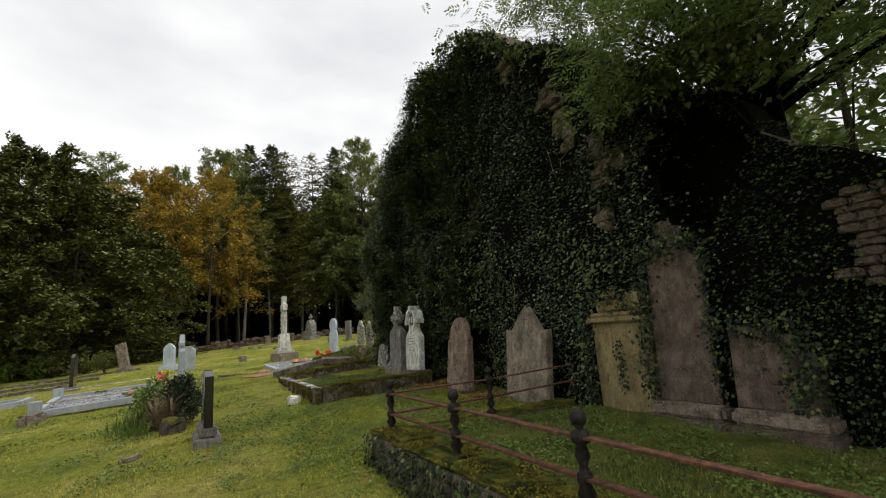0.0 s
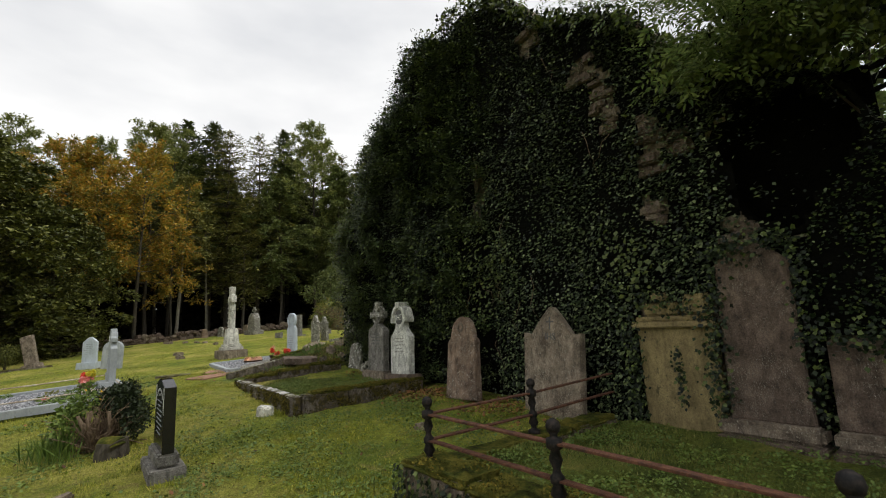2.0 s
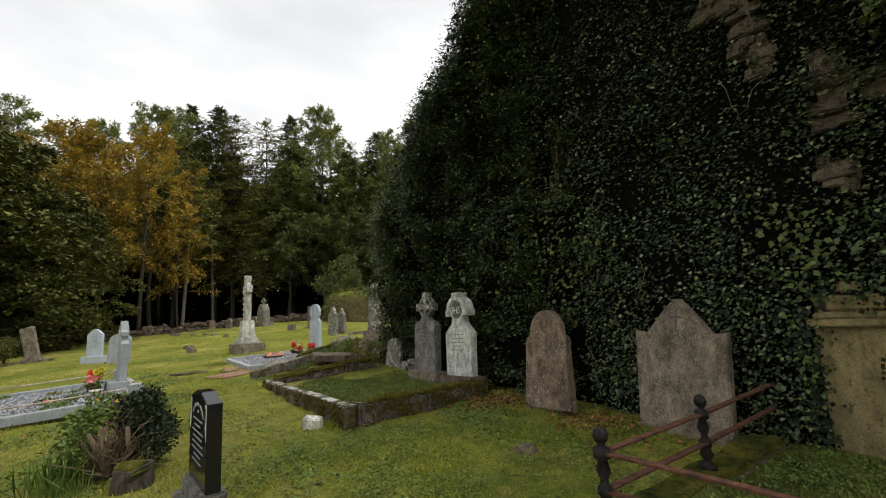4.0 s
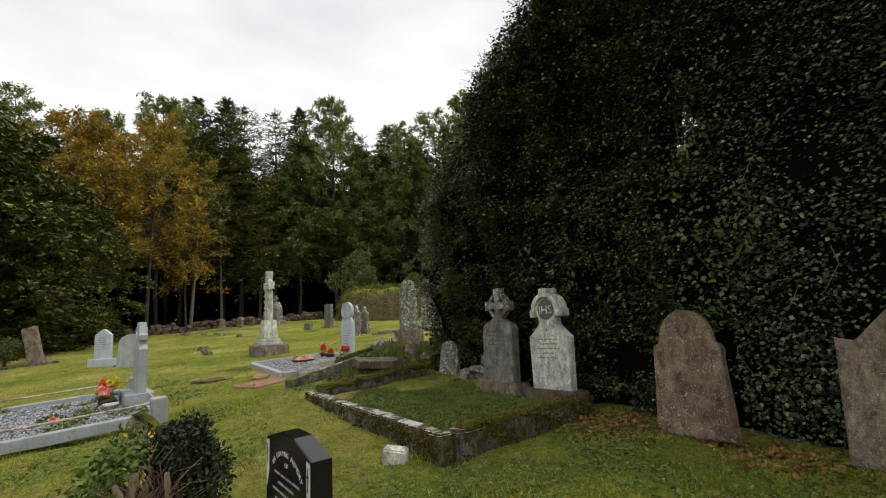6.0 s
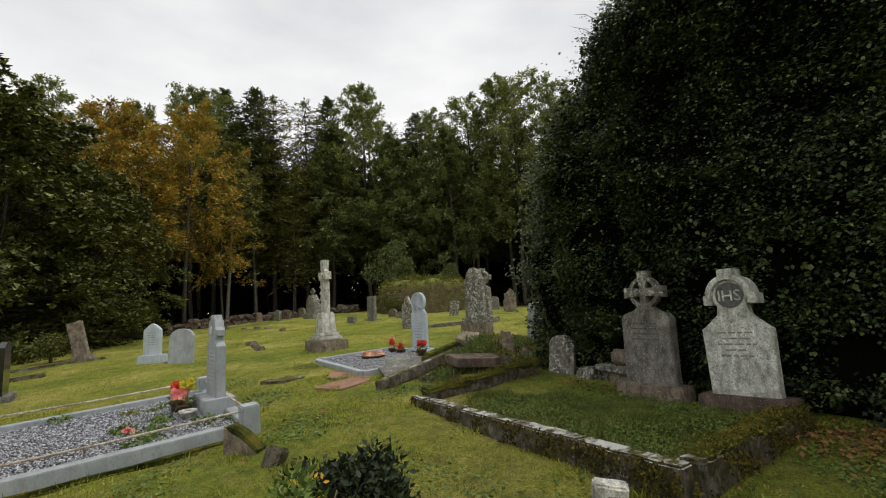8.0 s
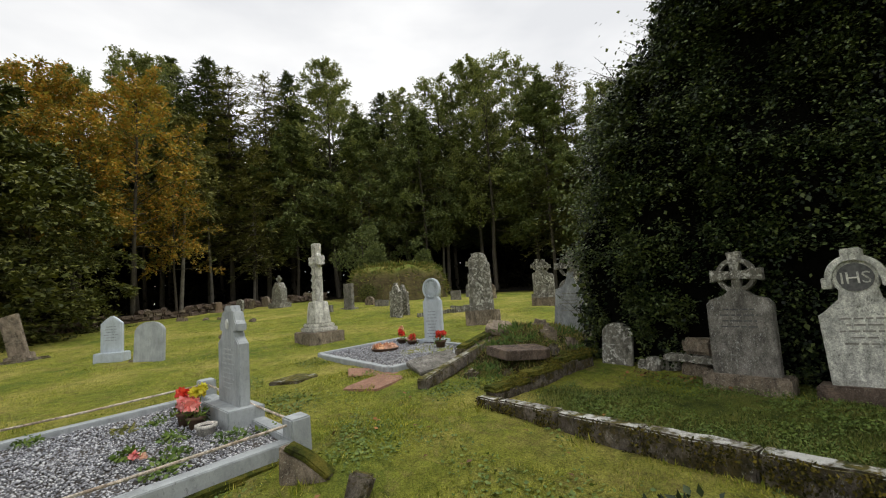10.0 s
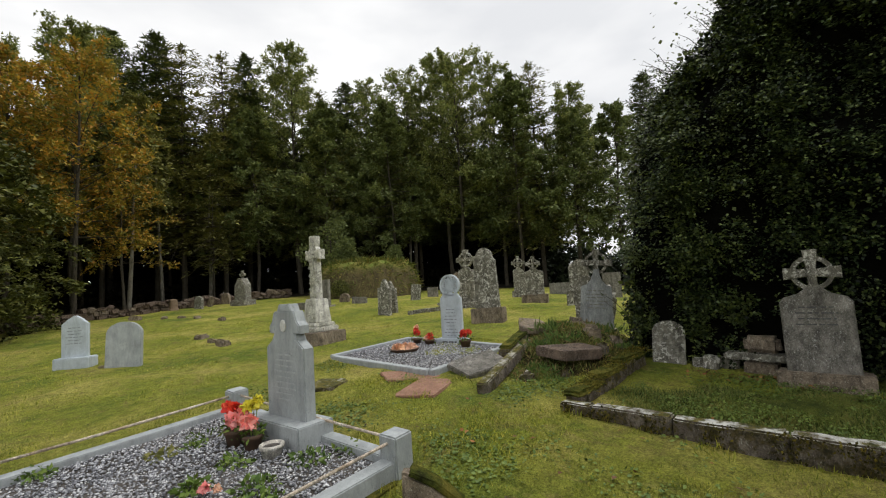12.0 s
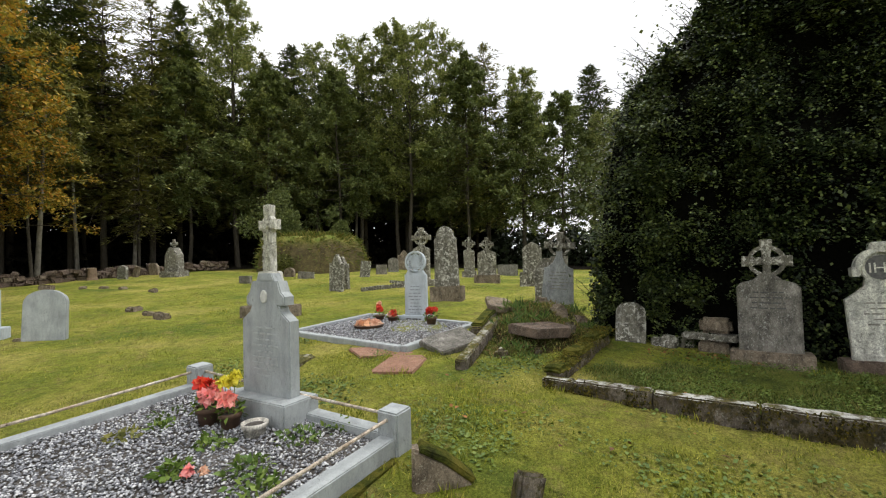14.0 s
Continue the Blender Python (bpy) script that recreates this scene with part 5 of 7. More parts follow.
for kind, x, y, w, h, mat, yaw, side in (
    ("arch", 4.9, 30.3, 0.45, 0.62, M_LICHEN, -70, 4), ("arch", 6.6, 31.5, 0.5, 0.6, M_BROWNSTONE, -70, -8), ("plain", 5.7, 31.2, 0.22, 0.55, M_BROWNSTONE, -70, 14), ("plain", 6.3, 23.6, 0.5, 0.32, M_GREYSTONE, -75, 0),
    ("arch", 8.7, 24.4, 0.5, 0.42, M_BROWNSTONE, -75, 6), ("plain", 8.5, 23.1, 0.7, 0.32, M_GREYSTONE, -75, 3), ("plain", 10.3, 21.7, 0.4, 0.7, M_LICHEN, -65, 6), ("plain", 12.4, 22.7, 0.5, 0.5, M_GREYSTONE, -65, 0),
    ("gothic", 17.0, 25.2, 0.7, 1.2, M_BROWNSTONE, -60, 2), ("arch", 13.6, 21.6, 0.6, 0.75, M_BROWNSTONE, -60, -3), ("plain", 15.2, 17.7, 0.9, 0.55, M_GREYSTONE, -60, 0), ("plain", 12.6, 14.4, 0.6, 0.9, M_GREYSTONE, -60, 0), ("arch", 14.6, 23.9, 0.55, 0.8, M_GREYSTONE, -60, 0),
):
    headstone(kind, "small weathered gravestone in the far grass", place(x, y, yaw, 0, side), w, h, 0.14, mat, seed=x * 3 + y, worn=0.012, group="far gravestones")
r = random.Random(9)
for x, y, s in ((1.75, 20.6, 0.24), (1.65, 19.6, 0.2), (1.62, 18.9, 0.26), (2.75, 27.4, 0.22), (3.2, 27.0, 0.2), (3.45, 26.1, 0.2), (3.6, 24.2, 0.22), (2.1, 28.6, 0.3), (-0.5, 19.0, 0.14), (-0.6, 6.35, 0.16), (-2.45, 10.6, 0.30), (2.55, 5.55, 0.16)):
    st = thing("grave_marker", "small rough field stone marking an old grave in the grass", "stone", pose(x, y, gz(x, y) - 0.04, r.uniform(-8, 8), r.uniform(-8, 8), r.uniform(0, 180)), "rough grave markers")
    part("stone", box(s * 1.3, s * 0.8, s * 0.75, 0, 0, -0.03, s * 0.14, worn=s * 0.16, cuts=2, seed=x * 7), M_RUBBLE, st)

# low broken kerb by the paired stones
kb = thing("toothed_kerb", "old crenellated stone edging of a grave, whitened by lichen", "kerb")
for i in range(22):
    x, y = 6.75 + 0.065 * i, 18.3 - 0.045 * i
    part("tooth", box(0.05, 0.09, 0.15, x, y, gz(x, y) - 0.03, 0.012, worn=0.006, seed=i), M_LICHEN, kb)
for i in range(10):
    x, y = 8.2 + 0.05 * i, 17.3 + 0.17 * i
    part("tooth", box(0.09, 0.10, 0.12, x, y, gz(x, y) - 0.03, 0.012, worn=0.006, seed=i), M_LICHEN, kb)

# ---- rubble heap ----
M_FERN = leaf_mat("fern_frond", (0.04, 0.08, 0.015), (0.08, 0.14, 0.03), (0.13, 0.19, 0.05), rough=0.6)
heap_c, heap_r = (3.75, 11.72), (1.55, 0.92)


def heap_z(x, y):
    u = ((x - heap_c[0]) / heap_r[0]) ** 2 + ((y - heap_c[1]) / heap_r[1]) ** 2
    return ground_z(x, y) - 0.04 + 0.38 * np.clip(1 - u, 0, 1) ** 0.8 * (0.35 + 0.65 * np.clip((x - 2.6) / 1.2, 0, 1.2)) + 0.05 * np.sin(7 * x + 3 * y) * np.sin(6 * y - 2 * x) * np.clip(1.1 - u, 0, 1)


hx, hy = np.meshgrid(np.linspace(1.95, 4.95, 60), np.linspace(10.72, 12.75, 46))
hz = heap_z(hx, hy)
k = np.arange(hx.size).reshape(hx.shape)
fk = np.stack([k[:-1, :-1], k[:-1, 1:], k[1:, 1:], k[1:, :-1]], -1)
uu = ((hx - heap_c[0]) / heap_r[0]) ** 2 + ((hy - heap_c[1]) / heap_r[1]) ** 2
M_HEAPEARTH = Mat("mossy_earth", 1.0, 0, 0.1)
M_HEAPEARTH = M_HEAPEARTH.done(M_HEAPEARTH.mix(0.7, M_HEAPEARTH.ramp(M_HEAPEARTH.noise(3.4, 6, 0.7), (0.36, (0.022, 0.018, 0.010)), (0.46, (0.07, 0.06, 0.022)), (0.55, (0.10, 0.115, 0.022)), (0.68, (0.20, 0.165, 0.04))), M_HEAPEARTH.ramp(M_HEAPEARTH.noise(50, 4), (0.3, 0.3), (0.7, 1.3)), "MULTIPLY"), M_HEAPEARTH.noise(22, 7, 0.8), 1.0, 0.08)
heap = thing("rubble_heap", "mossy heap of earth and rubble between the graves", "heap", kind="stuff")
part("earth", mesh_of("earth", np.stack([hx, hy, hz], -1).reshape(-1, 3), fk[uu[:-1, :-1] < 1.12], M_HEAPEARTH, True), None, heap)
nb = 9000
M_HEAPGRASS = leaf_mat("dry_heap_growth", (0.05, 0.075, 0.014), (0.10, 0.14, 0.026), (0.17, 0.19, 0.04), (0.27, 0.22, 0.09), (0.15, 0.09, 0.045), rough=0.8)
x, y = rng.normal(heap_c[0], 0.8, nb), rng.normal(heap_c[1], 0.5, nb)
ok = ((x - heap_c[0]) / heap_r[0]) ** 2 + ((y - heap_c[1]) / heap_r[1]) ** 2 < 1.05
x, y = x[ok], y[ok]
P = np.stack([x, y, heap_z(x, y)], 1)
part("heap_grass", leaves("heap_grass", P, rand_dirs(len(P)), rng.normal(0, 0.5, P.shape) + [[0, 0, 0.8]], rng.uniform(0.03, 0.09, len(P)), M_HEAPGRASS, 0.18), None, heap)


def loose_slab(label, x, y, z, w, d, t, m, rx=0, ry=0, rz=0, group="loose slabs", seed=0, cut=0.12):
    """A broken flat slab with chipped corners."""
    st = thing("stone_slab", label, "slab", pose(x, y, z, rx, ry, rz), group)
    a, b = w / 2, d / 2
    bm = prism([(-a, -b + cut * 0.4), (-a + cut, -b), (a - cut * 0.3, -b * 0.94), (a, b * 0.6), (a - cut, b), (-a * 0.7, b * 0.97)], t, 0.012, 0, 0.008, seed)
    bmesh.ops.rotate(bm, matrix=Matrix.Rotation(radians(90), 3, "X"), verts=bm.verts)
    part("slab", bm, m, st)
    return st


for i, (x, y, s) in enumerate(((3.55, 11.62, 0.16), (3.9, 11.95, 0.18), (2.75, 11.55, 0.13), (4.2, 11.35, 0.15), (3.2, 11.75, 0.14), (2.55, 11.3, 0.10), (4.0, 11.0, 0.13))):
    w = thing("fern", "green fern and weeds growing on the rubble heap", "fern", pose(x, y, float(heap_z(x, y))), "ferns on the heap")
    V, Fc = tuft(90, s * 0.9, s * 1.2, M_HEAPGRASS, np.random.default_rng(400 + i), 1.3, 0.16)
    part("fronds", mesh_of("fronds", V, Fc, M_FERN), None, w)
loose_slab("thick grey broken slab tipped up on the rubble heap", 3.12, 11.30, 0.985, 0.80, 0.50, 0.13, M_SHADESTONE, 4, 3, -26, seed=1)
loose_slab("pale grey broken slab leaning in the grass", 2.42, 12.32, 0.86, 0.74, 0.5, 0.08, M_GREYSTONE, 16, -10, -28, seed=2)
loose_slab("dark broken slab end jutting from the rubble heap", 3.85, 12.30, 1.22, 0.6, 0.42, 0.10, M_RUBBLE, 10, -12, 35, seed=3)
loose_slab("flat grey stone slab in the lawn", 0.95, 13.75, 0.735, 0.7, 0.45, 0.06, M_KERB, 1, 1, 30, seed=7)
kl = thing("fallen_kerb", "long grey kerbstone fallen slantwise against the rubble heap", "kerb", pose(2.55, 11.92, 0.88, 0, -9, 14))
part("kerbstone", box(1.75, 0.14, 0.16, 0, 0, -0.08, 0.015, worn=0.008, cuts=5), M_KERB, kl)
kl = thing("fallen_kerb", "mossy kerbstone lying on top of the rubble heap", "kerb", pose(3.35, 12.25, 1.06, 0, -8, 14))
ks = part("kerbstone", box(1.3, 0.16, 0.14, 0, 0, -0.08, 0.02, worn=0.012, cuts=5), M_KERB, kl)
part("moss", box(1.2, 0.18, 0.05, 0, 0, 0.045, 0.02, worn=0.02, cuts=5), M_MOSS, ks)
for x, y, s in ((3.9, 11.3, 0.3), (4.25, 11.7, 0.34), (4.05, 11.05, 0.26), (3.6, 11.05, 0.24), (2.75, 11.2, 0.22), (4.4, 12.1, 0.3), (2.45, 11.55, 0.22)):
    st = thing("rubble_stone", "rough mossy stone on the rubble heap", "stone", pose(x, y, float(heap_z(x, y)) - 0.04, x * 9, y * 7, x * 50), "rubble stones")
    part("stone", box(s, s * 0.8, s * 0.6, 0, 0, -0.04, s * 0.16, worn=s * 0.15, cuts=2, seed=x), M_RUBBLE if s > 0.24 else M_KERB, st)
loose_slab("flat red sandstone flag lying in the grass", 1.82, 13.02, 0.755, 0.85, 0.55, 0.05, M_REDSTONE, 2, 2, -42, group="red flags", seed=4)
loose_slab("flat red sandstone flag lying in the grass", 1.48, 12.40, 0.732, 0.85, 0.48, 0.05, M_REDSTONE, 3, -2, 22, group="red flags", seed=5)
wb = thing("white_block", "small squared block of pale stone by the plot's corner", "stone", pose(1.45, 7.80, gz(1.45, 7.80) - 0.03, 5, -8, 38))
part("block", box(0.11, 0.22, 0.19, 0, 0, -0.03, 0.015, worn=0.006, cuts=2), stone_mat("whitened_stone", (0.75, 0.73, 0.66), (0.55, 0.53, 0.46), (0.2, 0.18, 0.1), 0.62), wb)
bs = thing("broken_stone", "broken brown gravestone stump edged with orange moss", "stone", pose(-0.24, 10.62, gz(-0.24, 10.62) - 0.05, 0, 0, -48), "broken stumps")
part("stump", prism([(-0.19, -0.05), (0.21, -0.05), (0.19, 0.08), (0.0, 0.22), (-0.16, 0.30), (-0.19, 0.30)], 0.13, 0.02, 0, 0.012, 3), M_BROWNSTONE, bs)
part("moss", prism([(-0.15, 0.285), (0.0, 0.205), (0.18, 0.075), (0.205, 0.10), (0.02, 0.24), (-0.13, 0.315)], 0.15, 0.01, 0, 0.012, 5), M_MOSS, bs, "orange moss along the broken edge")
bs = thing("broken_stone", "small square stone stump tilted in the grass", "stone", pose(-0.12, 10.12, gz(-0.12, 10.12) - 0.05, -12, 18, -40), "broken stumps")
part("stump", box(0.17, 0.12, 0.26, 0, 0, -0.05, 0.02, worn=0.012, cuts=2), M_KERB, bs)

# ---- flowers, pots, shrubs ----
M_POT = Mat("terracotta_brown_pot", 0.7)
M_POT = M_POT.done(M_POT.ramp(M_POT.noise(9, 4), (0.3, (0.07, 0.045, 0.03)), (0.7, (0.15, 0.09, 0.06))), M_POT.noise(40, 3), 0.2, 0.004)
M_WHITEPOT = stone_mat("stained_white_pot", (0.62, 0.60, 0.55), (0.40, 0.37, 0.32))
M_RED = leaf_mat("red_petal", (0.45, 0.02, 0.015), (0.65, 0.05, 0.03), (0.60, 0.10, 0.05), rough=0.6)
M_PINK = leaf_mat("pink_petal", (0.72, 0.20, 0.22), (0.78, 0.36, 0.36), (0.78, 0.22, 0.20), rough=0.6)
M_YELLOW = leaf_mat("yellow_petal", (0.55, 0.50, 0.04), (0.62, 0.60, 0.08), rough=0.6)
M_PEACH = leaf_mat("peach_petal", (0.66, 0.38, 0.28), (0.74, 0.52, 0.42), rough=0.6)
M_WEED = leaf_mat("weed_leaf", (0.05, 0.10, 0.015), (0.09, 0.15, 0.025), (0.14, 0.20, 0.04), rough=0.6)
M_CLOVER = leaf_mat("clover_leaf", (0.055, 0.095, 0.016), (0.085, 0.135, 0.024), (0.13, 0.18, 0.034), rough=0.6)
M_DEAD = leaf_mat("fallen_leaf", (0.05, 0.028, 0.014), (0.14, 0.062, 0.024), (0.26, 0.13, 0.05), (0.08, 0.045, 0.026), rough=0.8)
M_GOLDLEAF = leaf_mat("yellowed_leaf", (0.40, 0.22, 0.02), (0.5, 0.33, 0.03), rough=0.6)
M_YEW = leaf_mat("yew_leaf", (0.010, 0.018, 0.007), (0.018, 0.03, 0.010), (0.03, 0.045, 0.014), rough=0.6)
M_SAWN = Mat("dry_wood", 0.9)
M_SAWN = M_SAWN.done(M_SAWN.ramp(M_SAWN.noise(12, 5, 0.6, 0, (5, 5, 0.7)), (0.3, (0.10, 0.065, 0.04)), (0.7, (0.27, 0.20, 0.135))), M_SAWN.noise(30, 4), 0.4, 0.006)


def bloom(parent, c, radius, mat, n=70, seed=0):
    r = np.random.default_rng(seed)
    d = rand_dirs(n, r)
    d[:, 2] = np.abs(d[:, 2]) * 0.9 - 0.15
    P = np.array(c) + d * radius * 0.35
    part("bloom", leaves("bloom", P, d + r.normal(0, 0.3, d.shape), d + r.normal(0, 0.6, d.shape), r.uniform(0.6, 1.0, n) * radius, mat, 0.8, 0.3), None, parent)


def foliage(parent, name, c, radius, mat, n, leaf, seed=0, flat=0.7, width=0.55):
    r = np.random.default_rng(seed)
    P = np.array(c) + puff(n, r) * radius * [[1, 1, flat]]
    return part(name, leaves(name, P, rand_dirs(n, r) + [[0, 0, 0.5]], P - np.array(c) + r.normal(0, radius * 0.6, P.shape), r.uniform(0.6, 1.2, n) * leaf, mat, width), None, parent)


def pot(x, y, z, label, mat, rad, h, blooms, leafn=60, seed=0):
    p = thing("flower_pot", label, "flower pot", pose(x, y, z), "grave flowers")
    part("pot", lathe([(rad * 0.68, 0), (rad * 0.9, h * 0.75), (rad * 1.02, h * 0.76), (rad * 1.04, h), (rad * 0.9, h), (rad * 0.85, h * 0.86), (0.002, h * 0.86)], 20), mat, p, smooth=True)
    part("soil", lathe([(rad * 0.86, h * 0.84), (rad * 0.5, h * 0.9), (0.002, h * 0.91)], 16), M_SOIL, p, "dark soil")
    if leafn:
        foliage(p, "leaves", (0, 0, h * 1.05), rad * 0.7, M_WEED, leafn, 0.06, seed)
    for i, (dx, dy, dz, r0, m) in enumerate(blooms):
        sk = part("stalk", Tubes(5).add([(dx * 0.2, dy * 0.2, h * 0.8), (dx, dy, dz)], [0.004, 0.003]).mesh("stalk", M_WEED), None, p)
        bloom(sk, (dx, dy, dz), r0, m, 60, seed + i)
    return p


RZ = 0.66
pot(-0.66, 12.62, RZ, "brown plant pot of pink and red artificial flowers on the gravel", M_POT, 0.10, 0.17, [(-0.03, 0.06, 0.34, 0.075, M_RED), (0.05, 0.10, 0.32, 0.06, M_RED), (-0.04, -0.04, 0.25, 0.085, M_PINK), (0.06, 0.02, 0.28, 0.075, M_PINK)], 70, 3)
pot(-0.62, 12.38, RZ, "small dark pot of pink and yellow artificial flowers by the headstone", M_POT, 0.085, 0.15, [(-0.05, -0.03, 0.26, 0.09, M_PINK), (0.0, 0.08, 0.36, 0.07, M_YELLOW), (0.06, 0.02, 0.40, 0.065, M_YELLOW), (0.07, 0.12, 0.34, 0.055, M_YELLOW)], 60, 13)
pot(-0.60, 12.08, RZ - 0.01, "round stained white pot with dead moss in it", M_WHITEPOT, 0.095, 0.13, [], 0, 23)
for i, (x, y, s, mat) in enumerate(((-0.42, 13.2, 0.13, M_WEED), (-0.75, 13.1, 0.12, M_WEED), (-0.9, 12.85, 0.09, M_WEED), (-1.15, 12.9, 0.10, M_LARCH), (-0.85, 12.2, 0.10, M_WEED), (-0.45, 11.75, 0.12, M_WEED), (-0.15, 11.65, 0.10, M_WEED), (-1.2, 12.0, 0.09, M_WEED), (-0.95, 11.6, 0.12, M_WEED), (-1.9, 13.35, 0.10, M_WEED), (-0.2, 13.3, 0.12, M_WEED), (-1.05, 11.35, 0.13, M_WEED))):
    w = thing("weed", "low green weed growing through the gravel" if mat is M_WEED else "yellow-brown tuft growing through the gravel", "weed", pose(x, y, RZ - 0.01), "weeds in the gravel")
    foliage(w, "leaves", (0, 0, 0.035), s * 0.78, mat, 120, 0.055, i + 70, 0.35)
pk = thing("fallen_flower", "pink artificial flower fallen on the gravel", "flower", pose(-1.18, 11.86, RZ + 0.02))
bloom(pk, (0, 0, 0.02), 0.05, M_PINK, 40, 5)
bloom(pk, (0.05, -0.08, 0.02), 0.04, M_PEACH, 30, 6)
BZ = 0.90
pot(3.45, 14.55, BZ - 0.02, "small dark pot of orange-red flowers on the gravel plot", M_POT, 0.09, 0.12, [(0, 0, 0.22, 0.08, M_RED), (0.02, 0.03, 0.32, 0.06, M_PEACH), (-0.04, 0, 0.28, 0.05, M_RED)], 40, 33)
pot(3.5, 14.28, BZ - 0.02, "low terracotta pot of orange flowers by the pale headstone", M_POT, 0.10, 0.10, [(0, 0, 0.15, 0.09, M_RED), (-0.05, 0.03, 0.13, 0.06, M_PEACH)], 20, 43)
pot(3.5, 13.42, BZ - 0.02, "dark pot of deep red flowers by the pale headstone", M_POT, 0.10, 0.13, [(0, 0.03, 0.22, 0.09, M_RED), (0.03, -0.06, 0.25, 0.07, M_RED), (-0.05, 0, 0.26, 0.06, M_RED)], 60, 53)
wr = thing("flower_wreath", "low basket of peach-coloured artificial flowers lying on pale gravel", "wreath", pose(2.85, 14.25, BZ - 0.03))
part("basket", lathe([(0.22, 0), (0.26, 0.05), (0.22, 0.05), (0.002, 0.03)], 18), M_POT, wr)
for i in range(7):
    bloom(wr, (0.16 * math.cos(i * 0.9), 0.16 * math.sin(i * 0.9), 0.07), 0.085, M_PEACH, 40, 80 + i)

# shrub beside the black headstone
sb = thing("cut_shrub", "half-dead dark evergreen shrub with sawn stems and grass growing through", "shrub", pose(-0.37, 7.98, gz(-0.37, 7.98)) @ Matrix.Diagonal((1.2, 1.2, 1.22, 1)))
rs = random.Random(4)
for i in range(14):
    a, q = rs.uniform(3.0, 5.6), rs.uniform(0.012, 0.022)
    d, h = rs.uniform(0.06, 0.22), rs.uniform(0.18, 0.40)
    bx, by = d * math.cos(a), d * math.sin(a)
    part("stem", Tubes(7).add([(bx * 0.3, by * 0.3, -0.05), (bx * 0.75, by * 0.75, h * 0.5), (bx + rs.uniform(-0.08, 0.08), by, h)], [q * 1.3, q, q * 0.7]).mesh("stem", M_SAWN), None, sb, "bare sawn stem")
t = Tubes(5)
for i in range(190):
    a, e, q = rs.uniform(0, 6.28), rs.uniform(0.1, 1.4), rs.uniform(0.24, 0.47)
    d = Vector((0.8 * math.cos(a) * math.cos(e), 0.8 * math.sin(a) * math.cos(e), 1.12 * math.sin(e)))
    w = Vector((rs.uniform(-0.12, 0.12), rs.uniform(-0.12, 0.12), rs.uniform(-0.08, 0.06)))
    t.add([d * 0.12 * q, d * 0.55 * q + w, d * 0.8 * q + w * 0.5, d * q + w * 1.5], [0.009, 0.006, 0.004, 0.002])
tagged(part("brushwood", t.mesh("brushwood", M_SAWN), None, sb), kind="stuff")


def spray(c, radius, mat, n, leaf, seed, flat):
    return tagged(foliage(sb, "spray", c, radius, mat, n, leaf, seed, flat), kind="stuff")


# leaf sprays over the dome
for i in range(30):
    a, e = rs.uniform(-0.8, 1.9), rs.uniform(0.05, 1.3)
    q = rs.uniform(0.30, 0.46)
    c = (0.72 * q * math.cos(a) * math.cos(e) + 0.05, 0.8 * q * math.sin(a) * math.cos(e), 0.06 + 1.15 * q * math.sin(e))
    spray(c, rs.uniform(0.05, 0.08), M_YEW, 300, 0.036, 110 + i, rs.uniform(0.9, 1.4))
for i in range(4):
    a, e = rs.uniform(2.3, 3.6), rs.uniform(0.2, 1.2)
    spray((0.30 * math.cos(a) * math.cos(e), 0.34 * math.sin(a) * math.cos(e), 0.08 + 0.46 * math.sin(e)), 0.06, M_CLOVER, 150, 0.04, 150 + i, 1.2)
tagged(foliage(sb, "ivy_patch", (-0.14, 0.05, 0.42), 0.10, M_WEED, 140, 0.055, 92, 0.6), kind="stuff")
tagged(foliage(sb, "bramble_leaves", (-0.24, 0.0, 0.26), 0.10, M_CLOVER, 160, 0.05, 95, 1.1), kind="stuff")
tagged(foliage(sb, "yellow_leaves", (-0.05, 0.02, 0.50), 0.06, M_GOLDLEAF, 9, 0.03, 93, 0.8), kind="stuff")
for k, (gx, gy, gn, gh) in enumerate(((-0.26, -0.14, 60, 0.42), (-0.36, -0.02, 80, 0.30), (-0.30, -0.30, 60, 0.22))):
    V, Fc = tuft(gn, 0.09, gh, M_WEED, np.random.default_rng(94 + k), 0.4, 0.03)
    gt = part("long_grass", mesh_of("long_grass", V, Fc, M_WEED), None, sb)
    gt.location = (gx, gy, 0)
sm = thing("mossy_stump", "low mossy stump at the shrub's foot", "stump", pose(-0.24, 7.48, gz(-0.24, 7.48)))
part("stump", rough_up(lathe([(0.17, -0.06), (0.15, 0.08), (0.13, 0.17), (0.002, 0.19)], 12), 0.05, 7), M_BARK, sm)
part("moss", rough_up(lathe([(0.145, 0.14), (0.12, 0.19), (0.002, 0.205)], 12), 0.03, 9), M_MOSS, sm)

